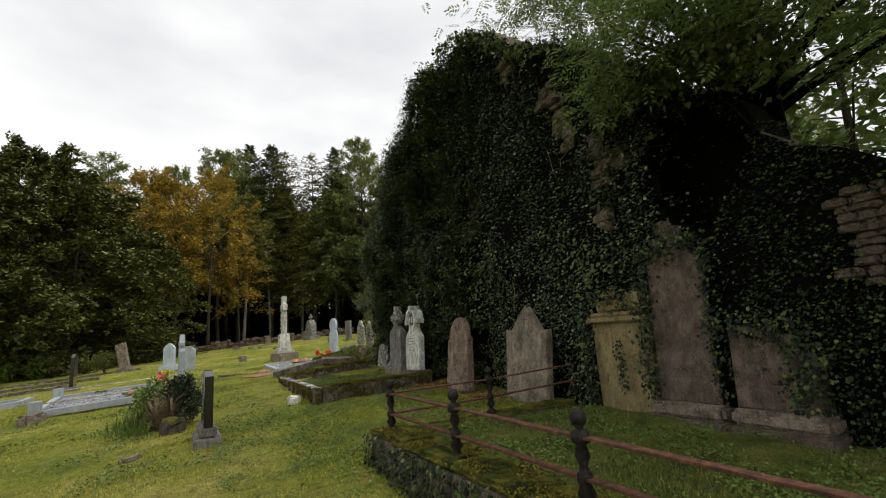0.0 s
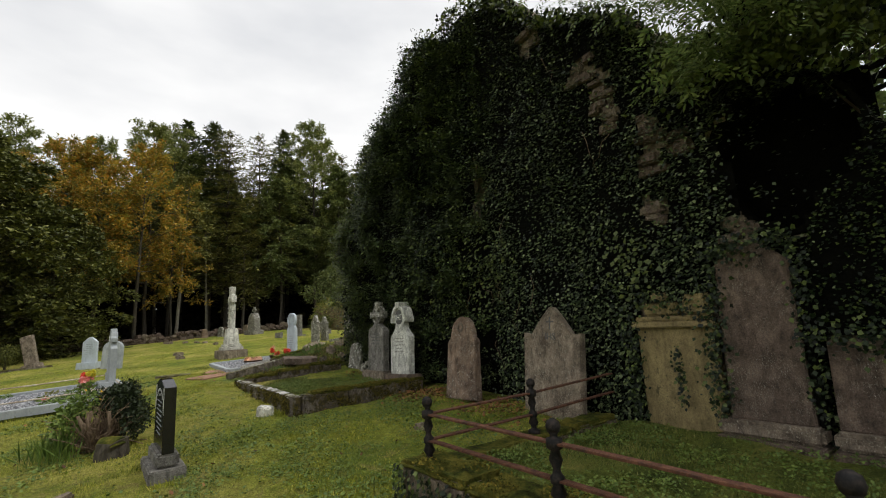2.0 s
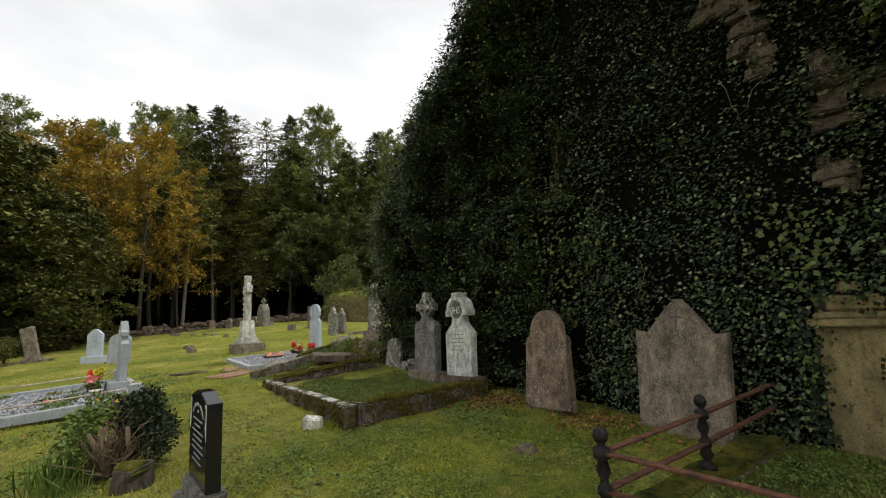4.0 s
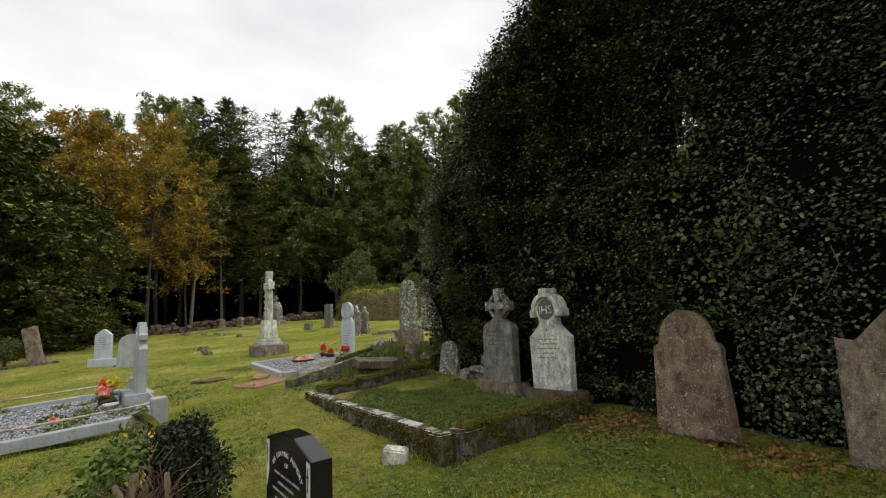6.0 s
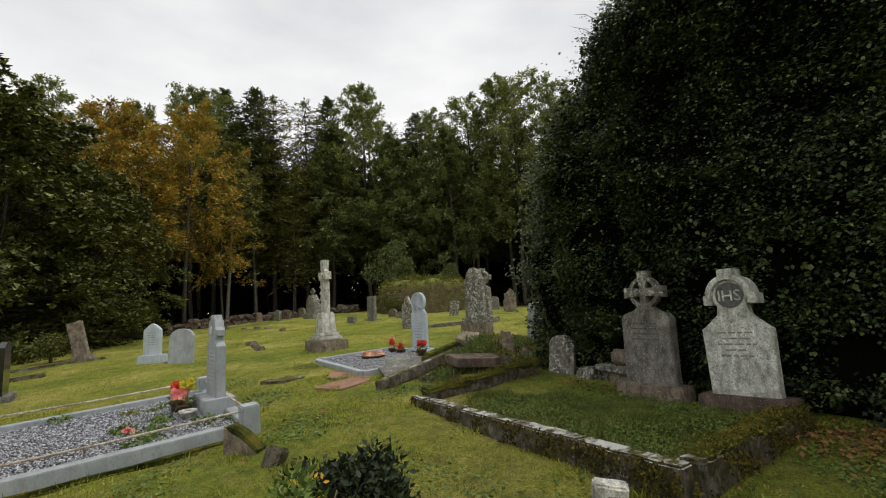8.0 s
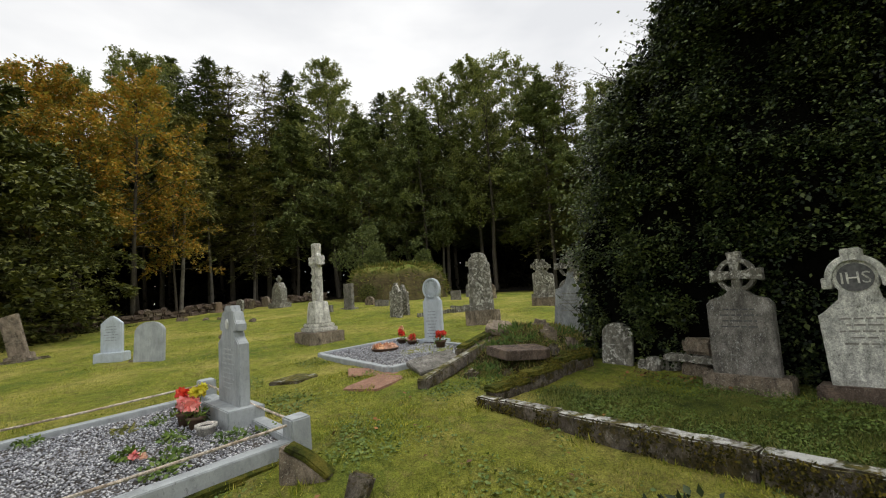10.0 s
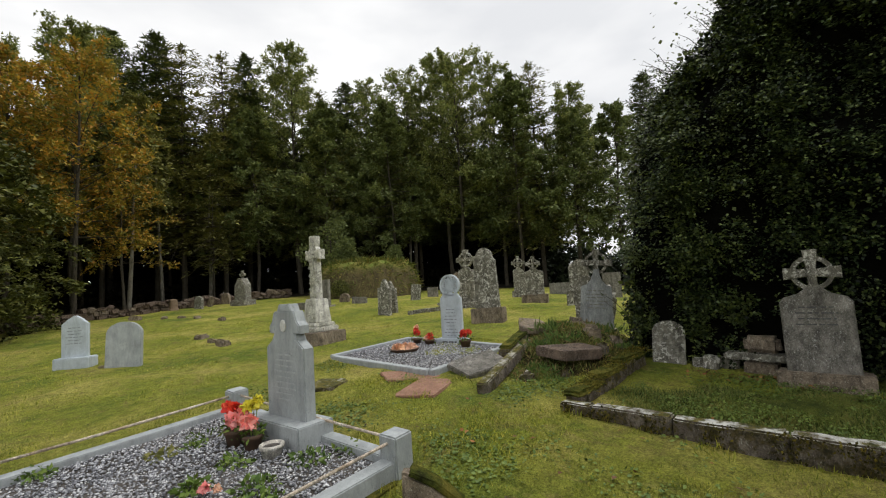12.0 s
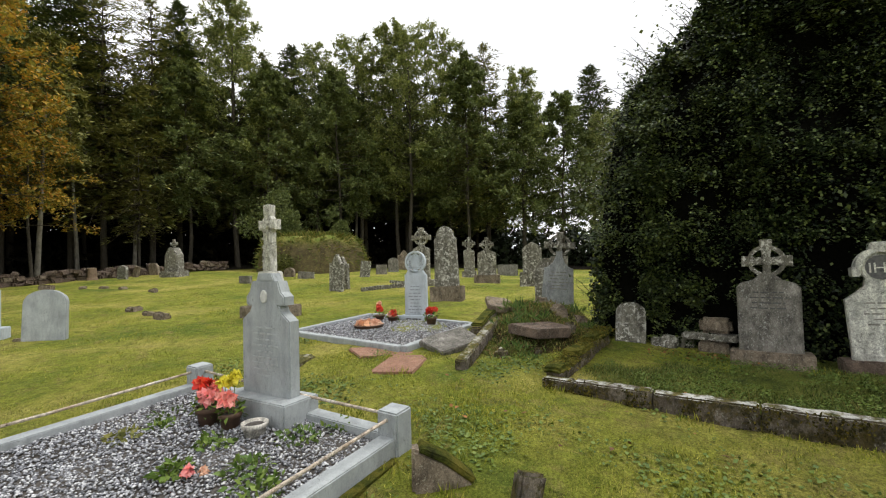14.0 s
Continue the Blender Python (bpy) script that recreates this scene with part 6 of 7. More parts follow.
# clipped ball and hedge on the far side
hb = thing("clipped_bush", "small rounded dark green clipped bush in the grass", "bush", pose(-3.2, 22.9, gz(-3.2, 22.9)), "clipped bushes")
foliage(hb, "crown", (0, 0, 0.48), 0.27, M_LAUREL, 2600, 0.07, 95, 0.85)
part("stem", Tubes(6).add([(0, 0, -0.05), (0, 0, 0.5)], [0.05, 0.03]).mesh("stem", M_BARK), None, hb)
copy_thing(hb, pose(9.6, 26.0, gz(9.6, 26.0)))
for i in range(4):
    x, y = -5.6 - 1.5 * i, 25.2 - 0.5 * i
    h = thing("hedge", "low green hedge before the laurels", "hedge", pose(x, y, gz(x, y), 0, 0, 20), "hedges")
    foliage(h, "leaves", (0, 0, 0.45), 0.42, M_CLOVER, 1500, 0.12, 96 + i, 0.7)
    part("stem", Tubes(6).add([(0, 0, -0.05), (0, 0, 0.5)], [0.05, 0.03]).mesh("stem", M_BARK), None, h)

# ---- graves at the start's far side ----
g = thing("headstone", "thin black granite headstone with a pale top edge, seen edge-on", "headstone", place(-3.1, 17.0, -88), "gravestones")
part("base", box(0.7, 0.32, 0.2, 0, 0, -0.05, 0.012), M_GREYSTONE, g)
part("slab", prism([(-0.3, 0.14), (0.3, 0.14), (0.3, 0.98), (0.1, 1.08), (-0.1, 1.08), (-0.3, 0.98)], 0.09, 0.005), M_BLACK, g)
lp = thing("gravel_plot", "long grey kerbed grave filled with gravel, far to the side", "grave plot", pose(-3.4, 13.6, gz(-3.9, 13.9) + 0.0, 0, -2.5, 3))
for y in (0.0, 1.2):
    part("kerb", box(2.6, 0.14, 0.32, -1.3, y, -0.16, 0.01), M_GRANITE, lp)
for x in (0.0, -2.6):
    part("kerb", box(0.14, 1.06, 0.32, x, 0.6, -0.16, 0.01), M_GRANITE, lp)
part("bed", box(2.46, 1.06, 0.12, -1.3, 0.6, -0.05, 0), M_SOIL, lp)
tagged(part("gravel", pebbles(2600, -2.5, -0.1, 0.1, 1.1, lambda x, y: 0.085 + 0 * x, 0.02, 51), None, lp), kind="stuff")
for x0, y0, x1, y1 in ((-5.6, 19.3, -2.9, 19.9), (-6.2, 21.2, -1.9, 22.3), (-5.0, 17.6, -3.4, 18.0)):
    c = ((x0 + x1) / 2, (y0 + y1) / 2)
    ln = math.hypot(x1 - x0, y1 - y0)
    kb = thing("sunken_kerb", "low sunken kerb overgrown with moss", "kerb", pose(*c, gz(*c) - 0.02, 0, -3, math.degrees(math.atan2(y1 - y0, x1 - x0))), "sunken kerbs")
    part("kerbstone", box(ln, 0.18, 0.16, 0, 0, -0.06, 0.03, worn=0.02, cuts=6), M_KERB, kb)

# ---- grassy vault mound ----
M_VAULT = Mat("vault_turf", 1.0)
M_VAULT = M_VAULT.done(M_VAULT.mix(M_VAULT.ramp(M_VAULT.upward(), (0.35, 0.0), (0.7, 1.0)), M_VAULT.ramp(M_VAULT.noise(3.5, 6, 0.7), (0.35, (0.07, 0.055, 0.03)), (0.65, (0.17, 0.14, 0.06))), M_VAULT.ramp(M_VAULT.noise(1.4, 5), (0.35, (0.15, 0.20, 0.035)), (0.65, (0.30, 0.26, 0.07)))), M_VAULT.noise(12, 6, 0.8), 1.0, 0.08)
M_VAULTGRASS = leaf_mat("vault_grass", (0.07, 0.10, 0.022), (0.13, 0.16, 0.035), (0.24, 0.20, 0.07), rough=0.7, spec=0.15)
mx, my, mr = 12.4, 27.4, 2.7
a, q = np.meshgrid(np.linspace(0, 2 * math.pi, 49)[:-1], np.linspace(0, 1, 16), indexing="ij")
prof = np.interp(q, [0, 0.6, 0.84, 0.94, 1.0], [1.0, 0.97, 0.90, 0.50, -0.1])
X, Y = mx + mr * q * np.cos(a) * 1.1, my + mr * q * np.sin(a) * 0.9
Z = gz(mx, my) + 1.75 * prof + 0.10 * np.sin(3 * X + Y) * np.sin(2.4 * Y) + 0.05 * np.sin(9 * a + 7 * q)
k = np.arange(a.size).reshape(a.shape)
kn = np.roll(k, -1, axis=0)
mound = thing("vault_mound", "grass-grown burial vault like a flat-topped mound", "mound")
part("earth", mesh_of("earth", np.stack([X, Y, Z], -1).reshape(-1, 3), np.stack([k[:, :-1], k[:, 1:], kn[:, 1:], kn[:, :-1]], -1).reshape(-1, 4), M_VAULT, True), None, mound)
nb = 5000
aa, qq = rng.uniform(0, 6.283, nb), np.sqrt(rng.uniform(0, 0.96, nb))
P = np.stack([mx + mr * qq * np.cos(aa) * 1.12, my + mr * qq * np.sin(aa) * 0.92, gz(mx, my) + 1.75 * np.interp(qq, [0, 0.6, 0.82, 0.93, 1.0], [1.0, 0.96, 0.84, 0.42, -0.1]) + rng.uniform(-0.1, 0.1, nb)], 1)
part("grass", leaves("grass", P, rand_dirs(nb), np.stack([np.cos(aa) * qq, np.sin(aa) * qq, 0.9 - 1.5 * qq ** 4], 1) + rng.normal(0, 0.3, (nb, 3)), rng.uniform(0.12, 0.42, nb), M_VAULTGRASS, 0.10), None, mound)
for x, y, s in ((11.6, 28.4, 1.0), (14.4, 27.6, 0.8), (11.4, 29.4, 1.6)):
    h = thing("shrub", "leafy green shrub beside the grassy vault", "shrub", pose(x, y, gz(x, y) + 1.2), "shrubs by the vault")
    for j, (dx, dy, dz, q) in enumerate(((0, 0, 1.3, 0.36), (0.5, 0.2, 0.8, 0.34), (-0.55, 0.1, 0.7, 0.38), (0.1, -0.3, 0.35, 0.4), (0.3, 0.1, 1.7, 0.22))):
        foliage(h, "leaves", (dx * s, dy * s, dz * s), q * s, M_ELM, 620, 0.15, int(x * 10) + j, 0.7)
    part("stem", Tubes(6).add([(0, 0, -0.2), (0, 0, 1.2 * s)], [0.06, 0.03]).mesh("stem", M_BARK), None, h)

# ---- low boundary wall of field stones ----
bw = thing("boundary_wall", "low tumbled dry-stone wall along the wood's edge", "wall", kind="structure")
unit_box = []
for s in range(5):
    b = box(1, 1, 1, 0, 0, -0.5, 0.16, worn=0.10, cuts=0, seed=s * 3.1)
    me = bpy.data.meshes.new("stone")
    b.to_mesh(me)
    b.free()
    me.materials.append(M_RUBBLE if s == 1 else M_SHADESTONE)
    unit_box.append(me)
WALLP = [(-3.5, 29.2), (0.5, 31.2), (5.5, 32.2), (10.0, 31.6)]
WALLX, WALLYY = [p[0] for p in WALLP], [p[1] for p in WALLP]
rw = random.Random(12)
for course, (z, prob) in enumerate(((0.08, 1.0), (0.24, 0.92), (0.39, 0.6))):
    x = -3.5
    while x < 10:
        w = rw.uniform(0.26, 0.5)
        if rw.random() < prob:
            y = float(np.interp(x, WALLX, WALLYY)) + rw.uniform(-0.05, 0.05)
            ob = new("stone", rw.choice(unit_box))
            ob.parent = bw
            ob.matrix_basis = pose(x + w / 2, y, gz(x, y) + z, rw.uniform(-16, 16), rw.uniform(-16, 16), rw.uniform(-25, 35)) @ Matrix.Diagonal((w * rw.uniform(0.8, 1.1), 0.45, 0.19 * rw.uniform(0.7, 1.3), 1))
        x += w
st = thing("tree_stump", "weathered pale tree stump before the low wall", "stump", pose(4.2, 31.4, gz(4.2, 31.4)))
part("stump", rough_up(lathe([(0.26, -0.1), (0.17, 0.12), (0.15, 0.38), (0.13, 0.48), (0.02, 0.5)], 14), 0.05, 4), M_SAWN, st)

# ---- rubble masonry bared at the wall's near end ----
ex = thing("bare_masonry", "patch of bare rubble masonry where the ivy has gone", "masonry", kind="structure")
dark_box = []
for me in unit_box[:4]:
    c = me.copy()
    c.materials[0] = M_SHADESTONE
    dark_box.append(c)
rw = random.Random(3)
z = 1.60
while z < 2.28:
    h = rw.uniform(0.045, 0.085)
    y = 0.15
    while y < 1.25:
        w = rw.uniform(0.07, 0.19)
        ob = new("stone", rw.choice(dark_box))
        ob.parent = ex
        ob.matrix_basis = pose(WALL_X - 0.02, y + w / 2, z + h / 2, rw.uniform(-4, 4), rw.uniform(-4, 4), rw.uniform(-4, 4)) @ Matrix.Diagonal((0.12 + rw.uniform(0, 0.04), w * 0.97, h * 0.97, 1))
        y += w
    z += h
rw = random.Random(8)
for i in range(54):
    cy, cz, ry, rz = BARE_SPOTS[i % len(BARE_SPOTS)]
    z, y = cz + rw.uniform(-1, 1) * rz, cy + rw.uniform(-0.8, 0.8) * ry
    ob = new("stone", rw.choice(unit_box))
    ob.parent = ex
    ob.matrix_basis = pose(WALL_X - 0.03, y, z, rw.uniform(-6, 6), rw.uniform(-6, 6), rw.uniform(-6, 6)) @ Matrix.Diagonal((0.13, rw.uniform(0.12, 0.24), rw.uniform(0.07, 0.13), 1))

# ---- ash tree behind the wall, hanging over it ----
ash = thing("ash_tree", "ash tree behind the ruined wall with boughs hanging over it", "tree")
t = Tubes(8)
t.add([(7.0, 2.9, 0.0), (6.8, 2.9, 3.0), (6.5, 2.8, 5.0), (6.3, 2.7, 7.4)], [0.20, 0.16, 0.12, 0.05])
CL = [(4.3, 4.3, 6.35, 0.55), (4.2, 3.5, 5.9, 0.55), (3.7, 2.6, 4.75, 0.42), (3.4, 2.0, 4.35, 0.42), (3.5, 1.3, 3.9, 0.4), (3.8, 0.7, 3.6, 0.35), (4.4, 2.6, 5.6, 0.6), (4.3, 1.6, 5.0, 0.6), (4.3, 0.8, 4.5, 0.45), (4.3, 0.0, 4.0, 0.45), (4.4, 0.9, 3.5, 0.35), (4.6, 0.5, 3.6, 0.45), (5.0, 1.0, 4.4, 0.4), (4.3, -0.8, 4.2, 0.4), (5.2, 3.2, 7.2, 0.8), (5.0, 1.8, 6.8, 0.8), (4.8, 0.6, 6.1, 0.45), (5.0, -1.0, 5.6, 0.45), (5.4, 4.4, 7.2, 0.6), (3.7, 0.3, 3.2, 0.35), (4.6, 3.2, 6.6, 0.6), (4.2, 2.0, 4.4, 0.5), (4.0, 1.2, 4.2, 0.5), (4.3, 3.0, 5.1, 0.4), (4.6, 3.9, 6.6, 0.5), (4.5, 2.2, 6.2, 0.6), (4.3, 1.2, 5.8, 0.7), (3.35, 2.55, 3.55, 0.2), (3.3, 2.4, 3.75, 0.24), (3.3, 2.15, 3.95, 0.28), (3.35, 1.8, 4.05, 0.28), (3.5, 2.3, 4.2, 0.3), (4.8, -0.2, 4.6, 0.5), (5.2, 0.6, 5.2, 0.6), (4.6, -1.0, 3.6, 0.5), (5.4, 1.4, 5.8, 0.6), (5.0, 0.2, 3.6, 0.5)]
Pl, Ul, Nl = [], [], []
rr = np.random.default_rng(77)
for cx, cy, cz, rad in CL:
    t.add([(6.6, 2.85, 4.0 + 0.25 * (cz - 4)), ((cx + 6.6) / 2, (cy + 2.85) / 2, cz + 0.35), (cx, cy, cz)], [0.04, 0.025, 0.008])
    n = int((200 if cy > 1.5 else 180) * (rad / 0.55) ** 2) + 14
    c = np.array((cx, cy, cz)) + rr.normal(size=(n, 3)) * rad * [[0.75, 0.75, 0.5]]
    u = unit(np.stack([rr.normal(-0.35, 0.6, n), rr.normal(0, 0.7, n), rr.normal(-0.35, 0.35, n)], 1))
    nn = unit(rr.normal(0, 0.35, (n, 3)) + [[-0.2, 0, 1]])
    nn = unit(nn - u * np.sum(nn * u, axis=1, keepdims=True))
    s = np.cross(nn, u)
    for j in range(9):
        side = 0 if j == 8 else (1 if j % 2 else -1)
        at = 0.21 * (j // 2 + 1) / 5
        Pl.append(c + u * at + s * side * 0.008)
        Ul.append(u * (0.55 if side else 1) + s * side * 0.9 + [[0, 0, -0.15]])
        Nl.append(nn)
# Shade colour instead of bark, so the trunk stays dark among the leaves.
part("trunk", t.mesh("trunk", M_DARK), None, ash, "trunk and boughs coloured near-black as if in deep shade")
P, U, N = np.concatenate(Pl), np.concatenate(Ul), np.concatenate(Nl)
part("crown", leaves("crown", P, N, U, rr.uniform(0.05, 0.085, len(P)), M_ASH, 0.36, 0.15), None, ash)

# lit leafy trees crowded behind the wall
M_SYC = leaf_mat("sycamore_leaf", (0.08, 0.13, 0.035), (0.14, 0.20, 0.055), (0.22, 0.28, 0.085), rough=0.45, back=0.45, warm=(1.2, 1.15, 0.9))
syc = feathery("sycamore", "leafy green sycamore crowded behind the ruined wall", 88, 7.0, 2.5, 1.2, M_SYC, M_BARK, 38, 11, 20, 0.15, 0.3, (5, 55), 0.4, 0.8)
syc.matrix_basis = pose(7.6, 2.0, 0.2)
syc["group"] = "sycamores"
copy_thing(syc, pose(6.6, -0.3, -0.4, 0, 0, 60) @ Matrix.Diagonal((0.9, 0.9, 0.8, 1)))
copy_thing(syc, pose(7.4, -2.4, 0.0, 0, 0, 140) @ Matrix.Diagonal((0.95, 0.95, 0.9, 1)))
# dense ivy roof over the shade-dark hollow
P = np.stack([rng.uniform(3.75, 4.6, 5000), rng.uniform(1.35, 3.1, 5000), rng.normal(3.85, 0.16, 5000)], 1)
P[:, 2] += 0.16 * (P[:, 1] - 1.6) - 0.2 * np.clip(4.2 - P[:, 0], 0, 1)
part("overhang", leaves("overhang", P, rand_dirs(5000) + [[-0.4, 0, 0.5]], rng.normal(0, 0.5, P.shape) + [[-0.3, 0, -0.8]], rng.uniform(0.04, 0.08, 5000), M_IVYNEW, 0.8), None, ivy)

# ivy creeping over the wall monuments
ed = []
for (y0, z0, y1, z1, n, s) in ((3.02, 0.7, 2.98, 1.9, 420, 0.06), (3.80, 0.6, 3.80, 1.6, 420, 0.06), (2.98, 2.14, 2.35, 2.2, 200, 0.06), (2.33, 1.2, 2.33, 2.1, 170, 0.04), (2.28, 1.42, 1.75, 1.3, 200, 0.08), (1.72, 0.75, 1.62, 1.3, 300, 0.08), (3.35, 1.3, 3.34, 0.7, 90, 0.02), (3.1, 1.62, 3.7, 1.78, 160, 0.07), (2.31, 0.7, 2.31, 1.2, 60, 0.03)):
    u = rng.uniform(0, 1, n)
    yy, zz = y0 + (y1 - y0) * u + rng.normal(0, s, n), z0 + (z1 - z0) * u + rng.normal(0, s, n)
    ed.append(np.stack([4.10 - 0.06 * (zz < 1.5) + rng.uniform(-0.05, 0.06, n), yy, zz], 1))
n = 1500
ed.append(np.stack([1.50 - rng.uniform(0, 0.07, n), rng.uniform(0.8, 4.35, n), rng.uniform(0.28, 0.60, n)], 1))
P = np.concatenate(ed)
part("creeping_leaves", leaves("creeping_leaves", P, rng.normal(0, 0.4, P.shape) + [[-1, 0, 0.5]], rng.normal(0, 0.5, P.shape) + [[-0.2, 0, -0.9]], rng.uniform(0.026, 0.052, len(P)), M_IVY, 0.85), None, ivy)

# young shoots on the ivy, bare twigs hanging on it
yv = []
for y, z, s, n in ((6.45, 2.7, 0.22, 240), (6.1, 2.2, 0.2, 160), (5.85, 2.55, 0.16, 90), (7.3, 2.2, 0.3, 150), (10.7, 2.7, 0.25, 260), (10.6, 3.3, 0.2, 160), (3.85, 2.3, 0.16, 120), (3.7, 1.95, 0.14, 90), (6.3, 3.2, 0.2, 90), (9.8, 4.6, 0.3, 160), (8.6, 2.4, 0.4, 160)):
    n = int(n * 0.6)
    yy, zz = rng.normal(y, s, n), rng.normal(z, s * 1.3, n)
    yv.append(np.stack([ivy_x(yy, zz) - rng.uniform(0.05, 0.2, n), yy, zz], 1))
P = np.concatenate(yv)
part("young_leaves", leaves("young_leaves", P, rng.normal(0, 0.5, P.shape) + [[-1, 0, 0.6]], rng.normal(0, 0.5, P.shape) + [[-0.3, 0, -0.8]], rng.uniform(0.04, 0.08, len(P)), M_IVYNEW, 0.75), None, ivy)
t = Tubes(5)
rw = random.Random(21)
for i in range(13):
    y, z = rw.choice((rw.uniform(2.3, 7), rw.uniform(4.3, 6.2))), rw.uniform(1.2, 5.2)
    pts = []
    for j in range(5):
        pts.append((float(ivy_x(y, z)) - 0.08 - rw.uniform(0, 0.06), y, z))
        y += rw.uniform(-0.14, 0.14)
        z -= rw.uniform(0.04, 0.22)
    t.add(pts, [0.0035, 0.0035, 0.003, 0.002, 0.001])
part("bare_twig", t.mesh("bare_twig", M_SAWN), None, ivy)

# ---- fallen leaves, grass ----
x = np.concatenate([rng.normal(3.55, 0.26, 620), rng.normal(3.7, 0.22, 480), rng.normal(3.8, 0.14, 320), rng.uniform(-2, 3.5, 160)])
y = np.concatenate([rng.normal(6.95, 0.26, 620), rng.normal(5.5, 0.34, 480), rng.normal(9.7, 0.5, 320), rng.uniform(3, 13, 160)])
inside = (x > 1.8) & (y > 7.5) & (y < 10.6)
z = np.where(inside, 0.64 + 0.02 * (x - 1.8) + 0.03, ground_z(x, y) + 0.025)
ok = x < 4.1
P = np.stack([x, y, z], 1)[ok]
ll = thing("fallen_leaves", "scattered brown and orange fallen leaves at the wall's foot", "leaves", kind="stuff")
part("leaves", leaves("leaves", P, rng.normal(0, 0.4, P.shape) + [[0, 0, 1]], rng.normal(size=P.shape) * [[1, 1, 0.1]], rng.uniform(0.025, 0.065, len(P)), M_DEAD, 0.65), None, ll)


def blades(n, x0, x1, y0, y1, h0, h1, seed, zf=ground_z, w=0.2):
    r = np.random.default_rng(seed)
    x, y = r.uniform(x0, x1, n), r.uniform(y0, y1, n)
    clump = np.sin(2.3 * x + 1.1 * y) * np.sin(1.9 * y - 0.7 * x) + 0.6 * np.sin(6.3 * x - 2.2 * y) * np.sin(5.1 * y)
    keep = r.uniform(-1.4, 1.2, n) < clump + 0.25
    inp = ((x > 1.7) & (x < 4.2) & (y > 7.4) & (y < 10.7)) | ((x > -2.5) & (x < 0.1) & (y > 11.1) & (y < 13.6)) | ((x > 1.85) & (x < 3.8) & (y > 12.65) & (y < 15.1)) | (x > WALL_X - 0.2) & (y < 11)
    if zf is ground_z:
        keep &= ~inp
    x, y, clump = x[keep], y[keep], clump[keep]
    m = len(x)
    P = np.stack([x, y, zf(x, y) - 0.006], 1)
    U = np.stack([r.normal(0, 0.55, m), r.normal(0, 0.55, m), np.ones(m)], 1)
    L = r.uniform(h0, h1, m) * (1 + 0.35 * np.clip(clump, -1, 1))
    side = unit(np.stack([r.normal(size=m), r.normal(size=m), np.zeros(m)], 1)) * (L * w)[:, None]
    V = np.stack([P - side * 0.5, P + side * 0.5, P + unit(U) * L[:, None]], 1).reshape(-1, 3)
    return V, np.arange(3 * m).reshape(-1, 3)


grass = thing("grass", "short uneven mossy grass of the graveyard", "grass", kind="stuff")
for i, args in enumerate(((270000, -2.4, 4.2, 2.2, 9.0, 0.010, 0.036), (160000, -3.2, 4.3, 9.0, 15.0, 0.012, 0.04), (60000, -6.0, 9.0, 15.0, 24.0, 0.02, 0.05), (30000, -6.0, -2.4, 6.0, 15.0, 0.02, 0.05))):
    V, Fc = blades(*args, 200 + i)
    part("lawn", mesh_of("lawn", V, Fc, M_BLADE), None, grass)
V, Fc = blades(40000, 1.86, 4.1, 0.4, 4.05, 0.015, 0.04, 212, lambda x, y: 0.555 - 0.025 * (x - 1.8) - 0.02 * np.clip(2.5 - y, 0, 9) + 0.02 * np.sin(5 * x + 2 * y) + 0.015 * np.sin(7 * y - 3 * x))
part("railed_grass", mesh_of("railed_grass", V, Fc, M_SHADELUSHBLADE), None, grass)
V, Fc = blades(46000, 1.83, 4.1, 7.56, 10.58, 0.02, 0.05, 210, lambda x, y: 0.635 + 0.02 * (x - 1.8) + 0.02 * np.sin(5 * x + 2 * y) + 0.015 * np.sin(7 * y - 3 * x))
part("plot_grass", mesh_of("plot_grass", V, Fc, M_SHADELUSHBLADE), None, grass)
def low_weeds(n, x0, x1, y0, y1, zf, seed, size=0.022):
    """Rosettes of small round leaves in patches."""
    r = np.random.default_rng(seed)
    cx, cy = r.uniform(x0, x1, n), r.uniform(y0, y1, n)
    pat = np.sin(3.1 * cx + 1.7 * cy) * np.sin(2.9 * cy - 2.1 * cx + 1) + 0.6 * np.sin(8.3 * cx) * np.sin(7.1 * cy)
    ok = pat + r.normal(0, 0.4, n) > 0.0
    cx, cy = np.repeat(cx[ok], 7), np.repeat(cy[ok], 7)
    m = len(cx)
    a, q = r.uniform(0, 6.28, m), r.uniform(0.0, 0.05, m)
    P = np.stack([cx + q * np.cos(a), cy + q * np.sin(a), zf(cx, cy) + r.uniform(0.005, 0.05, m)], 1)
    return leaves("low_weeds", P, r.normal(0, 0.45, P.shape) + [[0, 0, 1]], np.stack([np.cos(a), np.sin(a), 0 * a], 1) + r.normal(0, 0.3, P.shape), r.uniform(0.6, 1.3, m) * size, M_CLOVER, 0.75)


part("low_weeds", low_weeds(2600, 1.9, 4.05, 0.4, 4.0, lambda x, y: 0.555 - 0.025 * (x - 1.8) - 0.02 * np.clip(2.5 - y, 0, 9), 71), None, grass)
part("low_weeds", low_weeds(3000, 1.86, 4.0, 7.6, 10.5, lambda x, y: 0.64 + 0.02 * (x - 1.8), 72), None, grass)
part("low_weeds", low_weeds(4200, 0.2, 3.9, 4.5, 7.3, ground_z, 73, 0.02), None, grass)
